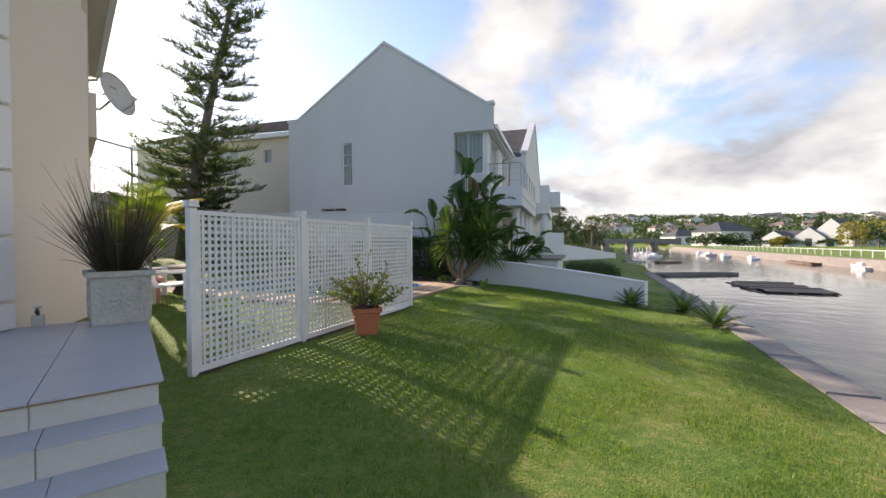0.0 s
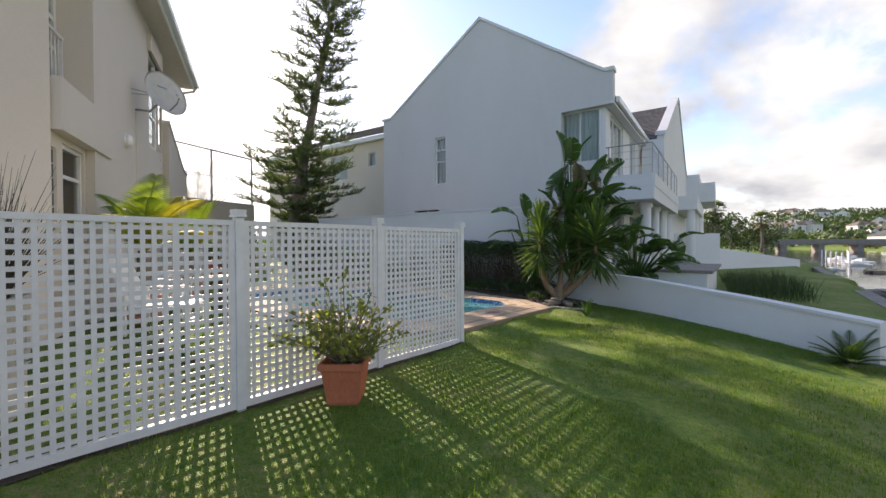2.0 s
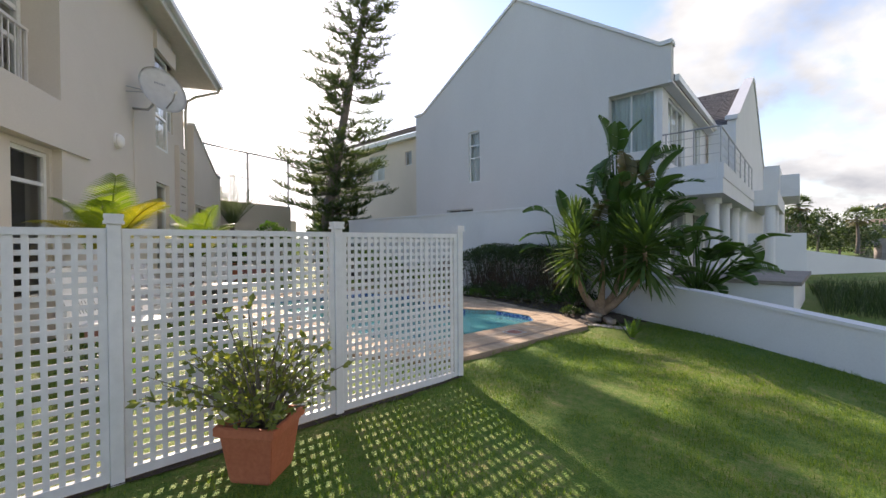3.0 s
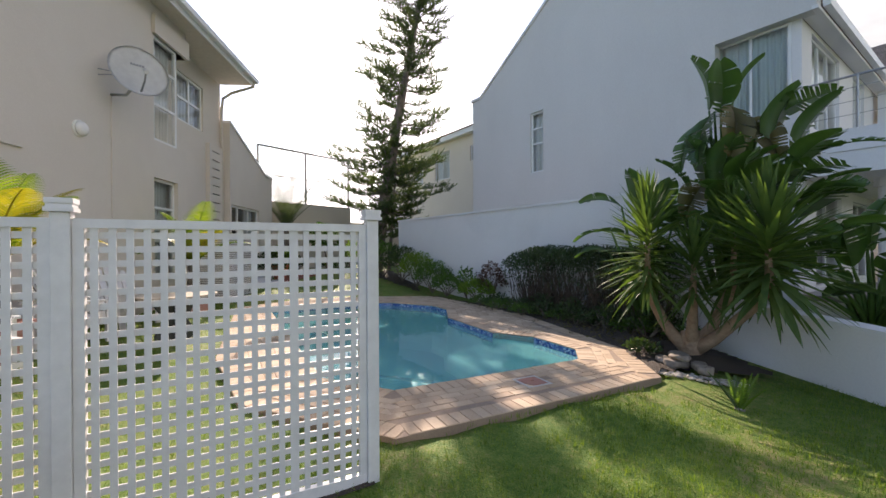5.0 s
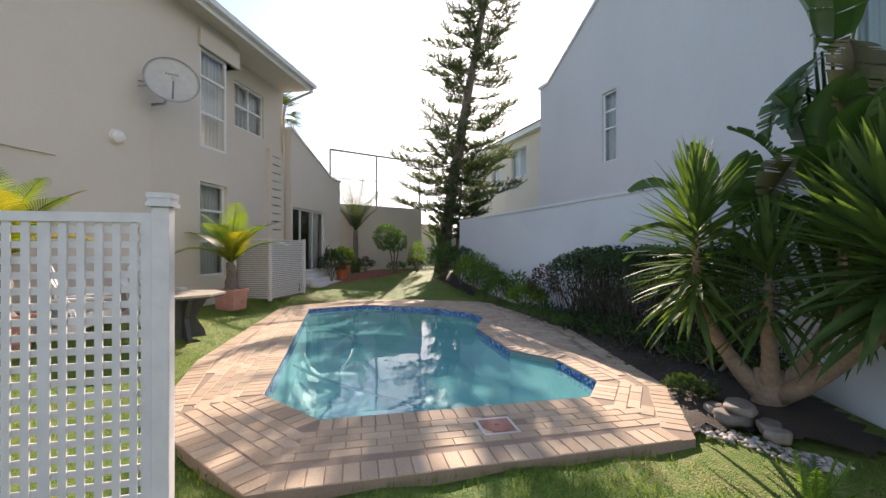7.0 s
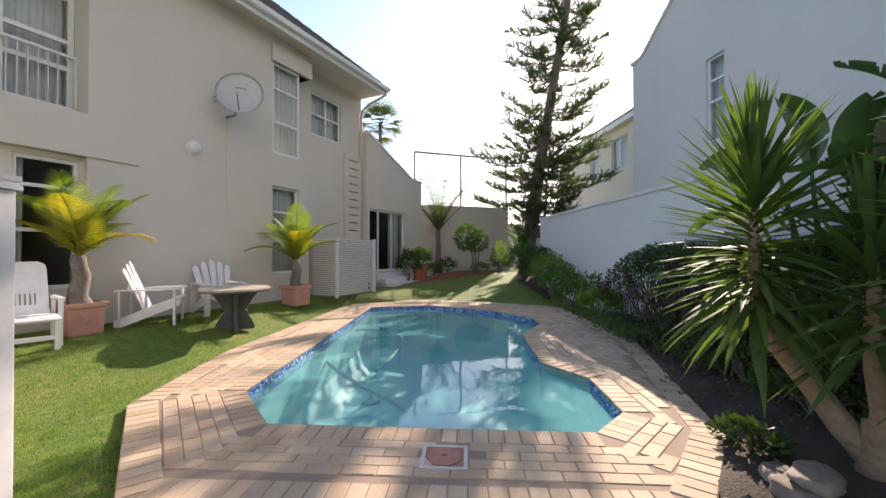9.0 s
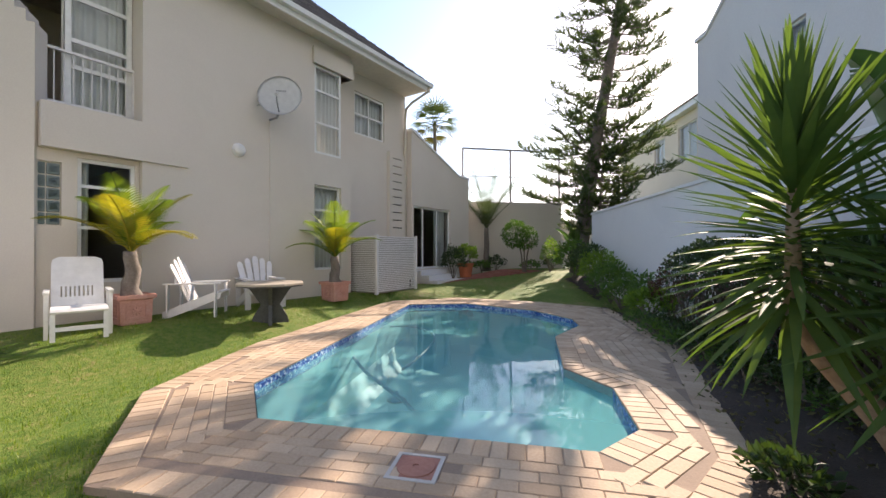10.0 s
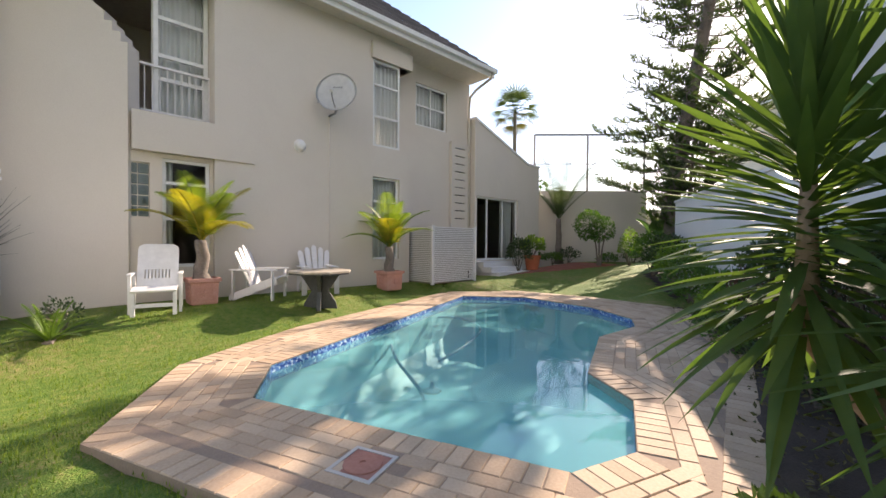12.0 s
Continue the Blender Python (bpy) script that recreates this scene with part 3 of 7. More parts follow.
window("window_1", HP, 12.66, 13.50, N0 - 0.06, 3.66, 5.80, (), (4.42, 5.20), curtain=M_curtain, label="tall white framed window with drawn white curtains")
window("window_2", HP, 12.66, 13.50, N0 - 0.12, 0.84, 2.90, (), (1.62, 2.30), curtain=M_curtain, label="tall white framed ground floor window with curtains", curtain_span=(12.66, 13.5))
window("window_3", HP, 14.48, 15.73, -0.10, 4.66, 5.88, (15.10,), (5.27,), curtain=M_curtain, label="white framed four-pane upstairs window")
window("window_4", HP, 8.36, 9.10, 0.35, 0.80, 2.72, (), (1.66, 2.30), label="tall white framed window with dark glass", curtain=M_curtain, curtain_span=(8.36, 8.56))
window("window_5", HP, 8.28, 9.15, 0.08, 3.47, 6.00, (), (4.20, 4.62, 5.30), width=0.075, curtain=M_curtain, label="tall white balcony window with white curtains")

# eaves, gutter and roof
structure("ceiling_eaves", bx(HP, 9.0, 16.75, -0.30, 0.95, 6.40, 6.44), M_soffit, "painted eaves soffit")
structure("trim_fascia", bx(HP, 5.4, 16.80, 0.95, 0.98, 6.34, 6.58), M_frame, "white painted fascia board")
bm = bmesh.new()
gp = [(0.0, 0.0), (0.11, 0.0), (0.125, 0.10), (0.115, 0.10), (0.10, 0.012), (0.012, 0.012), (0.012, 0.10), (0.0, 0.10)]
prism(bm, [HP(5.4, 0.982 + x, 6.46 + z) for x, z in gp], HU * 11.40)
structure("trim_gutter", bm, M_frame, "white box gutter along the eaves")


def tiled_roof(name, F, a0, a1, b_eave, b_ridge, z_eave, z_ridge, mat, label, hip0=0.0, hip1=0.0, rows=24):
    """Roof slope laid in overlapping courses; hips pull the ends in towards the ridge."""
    bm = bmesh.new()
    for i in range(rows):
        t0, t1 = i / rows, (i + 1) / rows
        x0, x1 = a0 + hip0 * t0, a1 - hip1 * t0
        X0, X1 = a0 + hip0 * t1, a1 - hip1 * t1
        b0, b1 = b_eave + (b_ridge - b_eave) * t0, b_eave + (b_ridge - b_eave) * t1
        z0, z1 = z_eave + (z_ridge - z_eave) * t0, z_eave + (z_ridge - z_eave) * t1
        n = max(int((x1 - x0) / 0.32), 1)
        for k in range(n):
            u, U = k / n, (k + 1) / n
            p = [F(x0 + (x1 - x0) * u, b0, z0 + 0.055), F(x0 + (x1 - x0) * U - 0.012, b0, z0 + 0.055), F(X0 + (X1 - X0) * U - 0.012, b1, z1 + 0.02), F(X0 + (X1 - X0) * u, b1, z1 + 0.02)]
            q = [F(x0 + (x1 - x0) * u, b0, z0), F(x0 + (x1 - x0) * U - 0.012, b0, z0)]
            v = [bm.verts.new(c) for c in p + q]
            bm.faces.new(v[:4])
            bm.faces.new((v[0], v[1], v[5], v[4]))
    return structure(name, bm, mat, label)


tiled_roof("roof_house_front", HP, 5.3, 16.85, 1.06, -4.0, 6.55, 10.9, M_roof, "dark concrete roof tiles", 0.0, 5.1)
tiled_roof("roof_house_back", HP, 5.3, 16.85, -9.1, -4.0, 6.55, 10.9, M_roof, "dark concrete roof tiles", 0.0, 5.1)
FH = lambda a, b, z: HP(16.85 - b, a, z)
tiled_roof("roof_house_hip", FH, -9.1, 1.06, 0.0, 5.1, 6.55, 10.9, M_roof, "dark concrete roof tiles", 5.1, 5.1)
structure("wall_house_back", bx(HP, 5.6, 16.50, -9.0, -8.75, -0.3, 6.5), M_house, "rear house wall")
structure("floor_house", bx(HP, 7.4, 16.5, -8.7, -0.35, 3.12, 3.22), M_room, "upper floor of the house")

# bay with the stepped top beside the balcony
FB = line_frame((-4.97, 4.43), (-5.29, 5.86))
bay_len = math.hypot(-0.32, 1.43)
bm = bmesh.new()
steps_top = [(bay_len, 4.55), (bay_len - 0.10, 4.55), (bay_len - 0.10, 4.72), (bay_len - 0.22, 4.72), (bay_len - 0.22, 4.88), (bay_len - 0.34, 4.88), (bay_len - 0.34, 5.04), (bay_len - 0.62, 5.25), (bay_len - 0.80, 5.5), (bay_len - 0.95, 6.4), (-1.2, 6.4), (-1.2, -0.3), (bay_len, -0.3)]
prism(bm, [FB(a, 0.0, z) for a, z in steps_top], FB(0, 0.35, 0) - FB(0, 0, 0))
structure("wall_bay", bm, M_house, "beige plastered wall with a stepped top")
bm = bmesh.new()
p0, p1 = FB(-1.2, 0.0, 0), HP(5.7, -9.0, 0)
FBB = line_frame(p1, p0)
structure("wall_house_canal", wall_mesh(FBB, 0, (p0 - p1).length, 0.0, 0.3, -0.3, 6.4), M_house, "beige plastered canal-side wall")

# single-storey wing with sliding doors
bm = bmesh.new()
NW = 0.25
prism(bm, [HP(s, NW, z) for s, z in ((16.75, 2.86), (20.45, 2.86), (20.45, 4.16), (19.70, 4.16), (18.3, 4.68), (16.75, 5.25))], HN * -0.25)
structure("wall_wing_parapet", bm, M_house, "beige wing wall with a sloping parapet")
bm = bmesh.new()
prism(bm, [HP(s, NW + 0.035, z) for s, z in ((20.49, 4.16), (20.49, 4.24), (19.70, 4.24), (18.3, 4.76), (16.75, 5.33), (16.75, 5.25), (18.3, 4.68), (19.70, 4.16))], HN * -0.32)
structure("trim_wing_coping", bm, M_white_wall, "pale plaster coping on the parapet")
structure("wall_wing", wall_mesh(HP, 16.75, 20.45, NW - 0.25, NW, -0.3, 2.86, [(16.86, 19.10, 0.70, 2.80)]), M_house, "beige wing wall round the sliding door")
structure("wall_wing_end", bx(HP, 20.20, 20.45, -6.0, NW - 0.25, -0.3, 4.1), M_house, "beige wing end wall")
structure("ceiling_wing", bx(HP, 16.75, 20.20, -6.0, NW - 0.25, 3.0, 3.1), M_soffit, "wing ceiling")
room(HP, 16.97, 20.18, -3.6, NW - 0.25, 0.66, 2.95)
window("door_1", HP, 16.86, 19.10, NW - 0.10, 0.70, 2.80, (17.45, 18.28), (), 0.06, label="white aluminium sliding patio door, partly open", curtain=M_curtain, curtain_span=(18.32, 19.05))
bm = bmesh.new()
for i in range(3):
    box(bm, HP, 16.8, 18.3 + 0.3 * (2 - i) / 2 * 1.0, NW, NW + 0.35 + 0.32 * (2 - i), -0.2, 0.66 - 0.155 * (2 - i))
structure("trim_door_steps", bm, M_white_wall, "three pale plastered steps up to the sliding door")

# ---------- neighbour with the big gable ----------
M0 = -17.40


def NG(a, m, z):
    """The gable wall runs a little closer to the garden at its far end."""
    k = (a - 2.9) / 10.3
    return NP(2.9 + (a - 2.9) * 0.945, m + 0.55 * k, 1.4 + (z - 1.4) * (1 - 0.045 * k))


# gable wall with window and vent openings
structure("wall_gable", wall_mesh(NG, 4.64, 13.20, M0 - 0.28, M0, -0.3, 6.05, [(9.70, 10.25, 3.96, 5.99999), (10.05, 11.40, 2.72, 2.92)]), M_neigh, "tall grey-white plastered gable wall")
bm = bmesh.new()
prism(bm, [NG(a, M0, z) for a, z in ((13.20, 6.05), (13.20, 7.26), (12.75, 7.26), (8.0, 10.42), (3.10, 7.14), (2.82, 7.14), (2.82, 6.05))], NN * -0.28)
structure("wall_gable_top", bm, M_neigh, "tall grey-white plastered gable peak")
bm = bmesh.new()
prism(bm, [NG(a, M0 + 0.06, z) for a, z in ((13.24, 7.26), (13.24, 7.36), (12.72, 7.36), (8.0, 10.54), (3.12, 7.26), (2.78, 7.26), (2.78, 7.14), (3.10, 7.14), (8.0, 10.42), (12.75, 7.26))], NN * -0.38)
structure("trim_gable_coping", bm, M_white_wall, "pale plastered coping along the gable")
# The pale curtain also stands in for the grey-blue reflection in these panes.
window("window_6", NG, 9.70, 10.25, M0 - 0.10, 3.96, 6.0, (), (4.95, 5.45), label="narrow tall white window, its pale blind also standing in for reflected sky", curtain=M_curtain)
window("window_7", NG, 10.05, 11.40, M0 - 0.10, 2.72, 2.92, (10.72,), (), 0.04, label="low slit window above the garden wall")
room(NG, 9.5, 10.45, M0 - 2.5, M0 - 0.28, 3.8, 6.2)
room(NG, 9.95, 11.5, M0 - 2.5, M0 - 0.28, 2.3, 3.0)
structure("wall_gable_left", bx(NG, 12.92, 13.20, M0 - 9.0, M0 - 0.28, -0.3, 7.1), M_neigh, "neighbour's rear wall")

# neighbour: corner window, balcony and front
AF = 3.10        # face of the canal front
structure("wall_neighbour_base", wall_mesh(NP, AF, 4.64, M0 - 0.28, M0, -0.3, 4.20), M_neigh, "grey-white plastered wall below the corner window")
structure("wall_neighbour_post", bx(NP, AF, AF + 0.16, M0 - 0.36, M0 - 0.20, 4.20, 6.05), M_white_wall, "slim white corner post")
window("window_8", NP, AF + 0.16, 4.62, M0 - 0.20, 4.20, 6.03, (3.95,), (), 0.05, label="large corner window with pale blue striped curtains", curtain=M_curtain_blue)
FF = lambda a, b, z: NP(AF - b, -a, z)      # along the canal front, going away
structure("wall_neighbour_front", wall_mesh(FF, 17.76, 27.0, -0.28, 0.0, -0.3, 6.05, [(18.3, 20.6, 3.95, 5.95), (22.0, 23.4, 3.95, 5.95), (18.6, 20.8, 0.5, 2.6), (22.0, 24.0, 0.5, 2.6)]), M_white_wall, "white plastered canal front")
window("door_2", FF, 18.3, 20.6, -0.1, 3.95, 5.95, (19.1, 19.85), (), 0.06, label="white balcony doors with black handles", curtain=M_curtain)
window("window_9", FF, 22.0, 23.4, -0.1, 3.95, 5.95, (22.7,), (), 0.06, label="white framed balcony window", curtain=M_curtain)
window("door_3", FF, 18.6, 20.8, -0.1, 0.5, 2.6, (19.7,), (), 0.06, label="white patio doors under the balcony")
window("door_4", FF, 22.0, 24.0, -0.1, 0.5, 2.6, (23.0,), (), 0.06, label="white patio doors under the balcony")
room(FF, 17.9, 26.9, -3.0, -0.28, 3.7, 6.04)
room(FF, 17.9, 26.9, -3.0, -0.28, 0.3, 2.9)
room(NP, 3.4, 6.0, M0 - 3.0, M0 - 0.42, 3.9, 6.04)
structure("wall_balcony_neighbour", bx(FF, 17.55, 26.5, 0.01, 1.48, 2.80, 3.22), M_white_wall, "white balcony slab")
structure("wall_balcony_front", bx(FF, 17.55, 26.5, 1.36, 1.50, 3.22, 3.63), M_white_wall, "white balcony parapet")
structure("wall_balcony_flank", bx(FF, 17.53, 17.67, 0.01, 1.36, 3.22, 3.63), M_white_wall, "white balcony parapet flank")
for k, a in enumerate((18.9, 21.2, 23.6, 26.0)):
    bm = bmesh.new()
    for r, z0, z1 in ((0.23, 0.3, 0.5), (0.18, 0.5, 2.62), (0.24, 2.62, 2.805)):
        cyl(bm, FF(a, 1.05, z0), FF(a, 1.05, z1), r, r, 18)
    structure("wall_column", bm, M_white_wall, "round white plastered balcony column", False)
rail = thing("balcony_railing", Matrix.Identity(4), "slim steel and wire railing on the neighbour's balcony", "railing")
for a in (17.6, 19.1, 20.6, 22.1, 23.6, 25.1, 26.4):
    bm = bmesh.new(); cyl(bm, FF(a, 1.43, 3.60), FF(a, 1.43, 4.62), 0.02); part("post", bm, M_steel, rail)
for b0 in (0.1, 0.8):
    bm = bmesh.new(); cyl(bm, FF(17.6, b0, 3.64), FF(17.6, b0, 4.62), 0.02); part("post", bm, M_steel, rail)
for z, r in ((4.62, 0.022), (4.40, 0.006), (4.15, 0.006), (3.90, 0.006)):
    bm = bmesh.new(); cyl(bm, FF(17.6, 1.43, z), FF(26.4, 1.43, z), r); part("rail", bm, M_steel, rail)
    bm = bmesh.new(); cyl(bm, FF(17.6, 0.0, z), FF(17.6, 1.43, z), r); part("rail", bm, M_steel, rail)
structure("ceiling_neighbour_eaves", bx(FF, 17.40, 27.0, 0.01, 0.30, 6.05, 6.12), M_white_wall, "white eaves soffit")
structure("trim_neighbour_gutter", bx(FF, 17.70, 27.0, 0.30, 0.42, 6.16, 6.34), M_frame, "white gutter on the canal front")
FR = lambda a, b, z: NG(b, a, z)
tiled_roof("roof_neighbour_front", FR, -27.0, M0 - 0.40, 2.75, 8.0, 6.30, 10.20, M_roof_brown, "brown concrete roof tiles")
tiled_roof("roof_neighbour_back", FR, -27.0, M0 - 0.40, 13.3, 8.0, 6.75, 10.20, M_roof_brown, "brown concrete roof tiles")
# next house in the row, with its own front gable
bm = bmesh.new()
prism(bm, [NP(2.05, m, z) for m, z in ((-24.6, -0.3), (-24.6, 6.45), (-25.3, 6.65), (-31.8, 10.1), (-32.4, 10.1), (-39.0, 6.65), (-39.6, 6.45), (-39.6, -0.3))], ND * 0.3)
structure("wall_row_gable", bm, M_white_wall, "white plastered front gable of the next house")
bm = bmesh.new()
prism(bm, [NP(1.99, m, z) for m, z in ((-24.5, 6.46), (-25.25, 6.66), (-31.75, 10.11), (-32.45, 10.11), (-39.05, 6.66), (-39.6, 6.46), (-39.6, 6.64), (-39.1, 6.84), (-32.5, 10.30), (-31.7, 10.30), (-25.2, 6.84), (-24.5, 6.64))], ND * 0.42)
structure("trim_row_coping", bm, M_white_wall, "pale coping along the next house's gable")
structure("wall_row_flank", bx(NP, 2.35, 3.0, -24.9, -24.6, -0.3, 6.3), M_white_wall, "white flank wall of the next house")
structure("wall_row_balcony", bx(NP, 0.9, 2.05, -38.0, -29.0, 3.2, 3.95), M_white_wall, "white balcony of the next house")
for m in (-29.4, -33.4, -37.6):
    bm = bmesh.new()
    cyl(bm, NP(1.2, m, 0.2), NP(1.2, m, 3.2), 0.2, None, 16)
    structure("wall_row_column", bm, M_white_wall, "round white column of the next house")
structure("wall_row_far", bx(NP, 1.2, 2.3, -50.0, -39.6, -0.3, 6.6), M_white_wall, "white house further along the row")
structure("wall_row_far_balcony", bx(NP, 0.2, 1.2, -49.0, -41.0, 4.6, 6.1), M_white_wall, "white balcony further along the row")
FR2 = lambda a, b, z: NP(a, b, z)
tiled_roof("roof_row_near", FR2, 2.35, 9.0, -24.6, -32.1, 6.3, 9.95, M_roof, "dark roof tiles behind the next gable")
tiled_roof("roof_row_far", FR2, 2.35, 9.0, -39.6, -32.1, 6.3, 9.95, M_roof, "dark roof tiles behind the next gable")
# terrace edge of the neighbour and canal walls further along
structure("wall_terrace_neighbour", bx(line_frame((3.55, 14.85), (1.2, 15.55)), 0, 2.5, -4.0, 0.0, -0.4, 0.58), M_white_wall, "pale low terrace wall")
structure("floor_terrace_neighbour", bx(line_frame((3.65, 14.75), (1.2, 15.48)), 0, 2.6, -4.2, 0.0, 0.58, 0.66), M_kerb, "grey paved terrace top")
structure("wall_row_garden", bx(line_frame((7.6, 30.0), (4.8, 28.9)), 0, 3.0, -0.2, 0.0, -0.4, 1.9), M_white_wall, "white garden wall of the next house")
bm = bmesh.new()
FG = line_frame((7.6, 30.0), (13.3, 35.3))
prism(bm, [FG(a, 0, z) for a, z in ((0, -0.6), (7.8, -0.9), (7.8, 0.25), (0, 1.05))], FG(0, 0.2, 0) - FG(0, 0, 0))
structure("wall_row_low", bm, M_white_wall, "low white wall sloping to the canal")

# cream house behind
MC = -20.2
structure("wall_cream", wall_mesh(NP, 12.7, 27.0, MC - 0.28, MC, -0.3, 7.35, [(18.75, 20.25, 5.33, 6.90), (16.40, 16.95, 5.95, 6.75), (21.5, 22.6, 5.33, 6.90)]), M_cream, "cream plastered rear wall")
window("window_10", NP, 18.75, 20.25, MC - 0.1, 5.33, 6.90, (19.5,), (), 0.05, label="white framed upstairs window", curtain=M_curtain)
window("window_11", NP, 16.40, 16.95, MC - 0.1, 5.95, 6.75, (), (), 0.05, label="small white framed window", curtain=M_curtain)
window("window_12", NP, 21.5, 22.6, MC - 0.1, 5.33, 6.90, (22.05,), (), 0.05, label="white framed upstairs window", curtain=M_curtain)
room(NP, 16.0, 23.0, MC - 3, MC - 0.28, 5.1, 7.2)
structure("trim_cream_eaves", bx(NP, 12.7, 27.2, MC - 0.3, MC + 0.32, 7.35, 7.60), M_frame, "white eaves and gutter")
tiled_roof("roof_cream", NP, 12.7, 27.4, MC + 0.38, MC - 4.5, 7.60, 9.9, M_roof_brown, "brown concrete roof tiles", 0.0, 4.5)

# boundary wall, low garden wall
structure("wall_boundary", wall_mesh(NP, 3.5, 14.3, -14.72, -14.50, -0.4, 2.44), M_white_wall, "tall white plastered garden wall")
structure("trim_boundary_coping", bx(NP, 3.47, 14.33, -14.75, -14.47, 2.44, 2.50), M_white_wall, "rounded white wall coping")
LW = line_frame((0.10, 14.20), (4.42, 9.97))
LW_PROFILE = ((-0.6, 0.64), (0.6, 0.62), (2.4, 0.56), (4.6, 0.38), (6.05, 0.24))
bm = bmesh.new()
prism(bm, [LW(a, 0, z) for a, z in LW_PROFILE] + [LW(6.05, 0, -0.7), LW(-0.6, 0, -0.5)], LW(0, 0.2, 0) - LW(0, 0, 0))
structure("wall_low", bm, M_white_wall, "low white plastered wall sloping towards the canal")
bm = bmesh.new()
prism(bm, [LW(a, -0.025, z) for a, z in LW_PROFILE] + [LW(a, -0.025, z + 0.05) for a, z in LW_PROFILE[::-1]], LW(0, 0.25, 0) - LW(0, 0, 0))
structure("trim_low_coping", bm, M_white_wall, "smooth white coping on the low wall")

# far end of the garden: wall with a screen above it, and the gate
XS = -15.7
FS = line_frame((XS, 13.0), (XS, 19.2))      # b runs away from the garden
structure("wall_far_end", wall_mesh(FS, 0, 6.2, 0.0, 0.25, -0.2, 3.45), M_house, "beige plastered wall at the end of the garden")
screen = thing("wire_screen", Matrix.Translation((XS, 14.6, 3.45)), "steel framed wire mesh screen above the garden wall", "screen")
for y in (0.0, 2.2, 4.55):
    bm = bmesh.new(); cyl(bm, (-0.12, y, -0.9), (-0.12, y, 2.37), 0.05); part("post", bm, M_steel, screen)
for z in (2.37, 1.15, 0.02):
    bm = bmesh.new(); cyl(bm, (-0.12, 0, z), (-0.12, 4.55, z), 0.045 if z > 2 else 0.02); part("rail", bm, M_steel, screen)
bm = bmesh.new()
for i in range(31):
    cyl(bm, (-0.12, 0.15 * i, 0), (-0.12, 0.15 * i, 2.37), 0.006, None, 4, False)
for i in range(16):
    cyl(bm, (-0.12, 0, 0.15 * i), (-0.12, 4.55, 0.15 * i), 0.006, None, 4, False)
part("wire_mesh", bm, M_steel, screen)
structure("wall_gate_side", bx(FS, 7.75, 10.5, 0.0, 0.25, -0.2, 2.3), M_cream, "cream wall beyond the gate")
structure("wall_beyond_gate", bx(FS, 4.5, 12.0, 6.0, 6.25, -0.2, 3.2), M_cream, "sunlit cream wall beyond the gate")
gate = thing("picket_gate", Matrix.Translation((XS - 0.1, 19.22, 0.42)), "closed white picket gate at the end of the garden", "gate")
for i in range(11):
    part("picket", bx(WP, -0.012, 0.012, 0.05 + 0.13 * i, 0.12 + 0.13 * i, 0.06, 1.35 + 0.12 * math.sin(math.pi * (i + 0.5) / 11)), M_paint, gate)
for z in (0.25, 1.05):
    part("rail", bx(WP, -0.04, -0.012, 0.03, 1.50, z, z + 0.08), M_paint, gate)
for y in (0.0, 1.49):
    part("post", bx(WP, -0.05, 0.03, y - 0.03, y + 0.04, -0.2, 1.5), M_paint, gate)

# red brick path by the door
bm = bmesh.new()
random.seed(5)
for i in range(40):
    for k in range(16):
        s, n = 17.0 + 0.115 * 2 * i * 0.55 + (0.06 if k % 2 else 0), 0.95 + 0.115 * k
        p = HP(s, n, 0)
        if s < 22.3 and 0.5 < n < 1.1 + 0.32 * (s - 17.0):
            z = lawn(p.x, p.y) + 0.012 + random.uniform(0, 0.004)
            box(bm, HP, s, s + 0.121, n, n + 0.109, z - 0.05, z)
structure("pavement_red", bm, M_brick_red, "red brick path leading to the gate")

# soil bed between paving and walls
BED = [(0.0, 12.05), (0.35, 12.55), (1.1, 12.75), (0.30, 13.9), (-0.2, 14.6), (-2.9, 15.0), (-11.5, 17.1), (-12.6, 18.9), (-9.0, 17.2), (-7.0, 15.6), (-3.3, 14.25), (-0.95, 12.75), (-0.25, 11.85)]
bm = bmesh.new()
g = {}
for i in range(120):
    for k in range(75):
        x, y = -13.2 + 0.125 * i, 11.8 + 0.1 * k
        if inside(x, y, BED):
            e = min(edge_gap(x, y, BED), 0.4)
            g[i, k] = bm.verts.new((x, y, max(lawn(x, y), -0.06) + 0.01 + 0.14 * e + 0.035 * noise.noise((x * 3, y * 3, 0.3))))
for (i, k), v in g.items():
    if (i + 1, k) in g and (i, k + 1) in g and (i + 1, k + 1) in g:
        bm.faces.new((v, g[i + 1, k], g[i + 1, k + 1], g[i, k + 1]))
structure("ground_bed", bm, M_soil, "dark soil of the planted bed", True)

# terrace with steps beside the house
TER_Z = 0.37
FT = line_frame((-1.87, 2.75), (-3.75, 4.95))       # b runs left, towards the house
ter_len = math.hypot(-1.88, 2.20)
structure("floor_terrace", bx(FT, 0.02, ter_len, 0.012, 4.2, -0.4, TER_Z - 0.03), M_riser, "beige plastered terrace side")
terrace = structure("floor_terrace_top", bx(FT, 0.0, ter_len, 0.0, 4.2, TER_Z - 0.03, TER_Z - 0.012), M_joint, "grout bed of the grey tiled terrace")
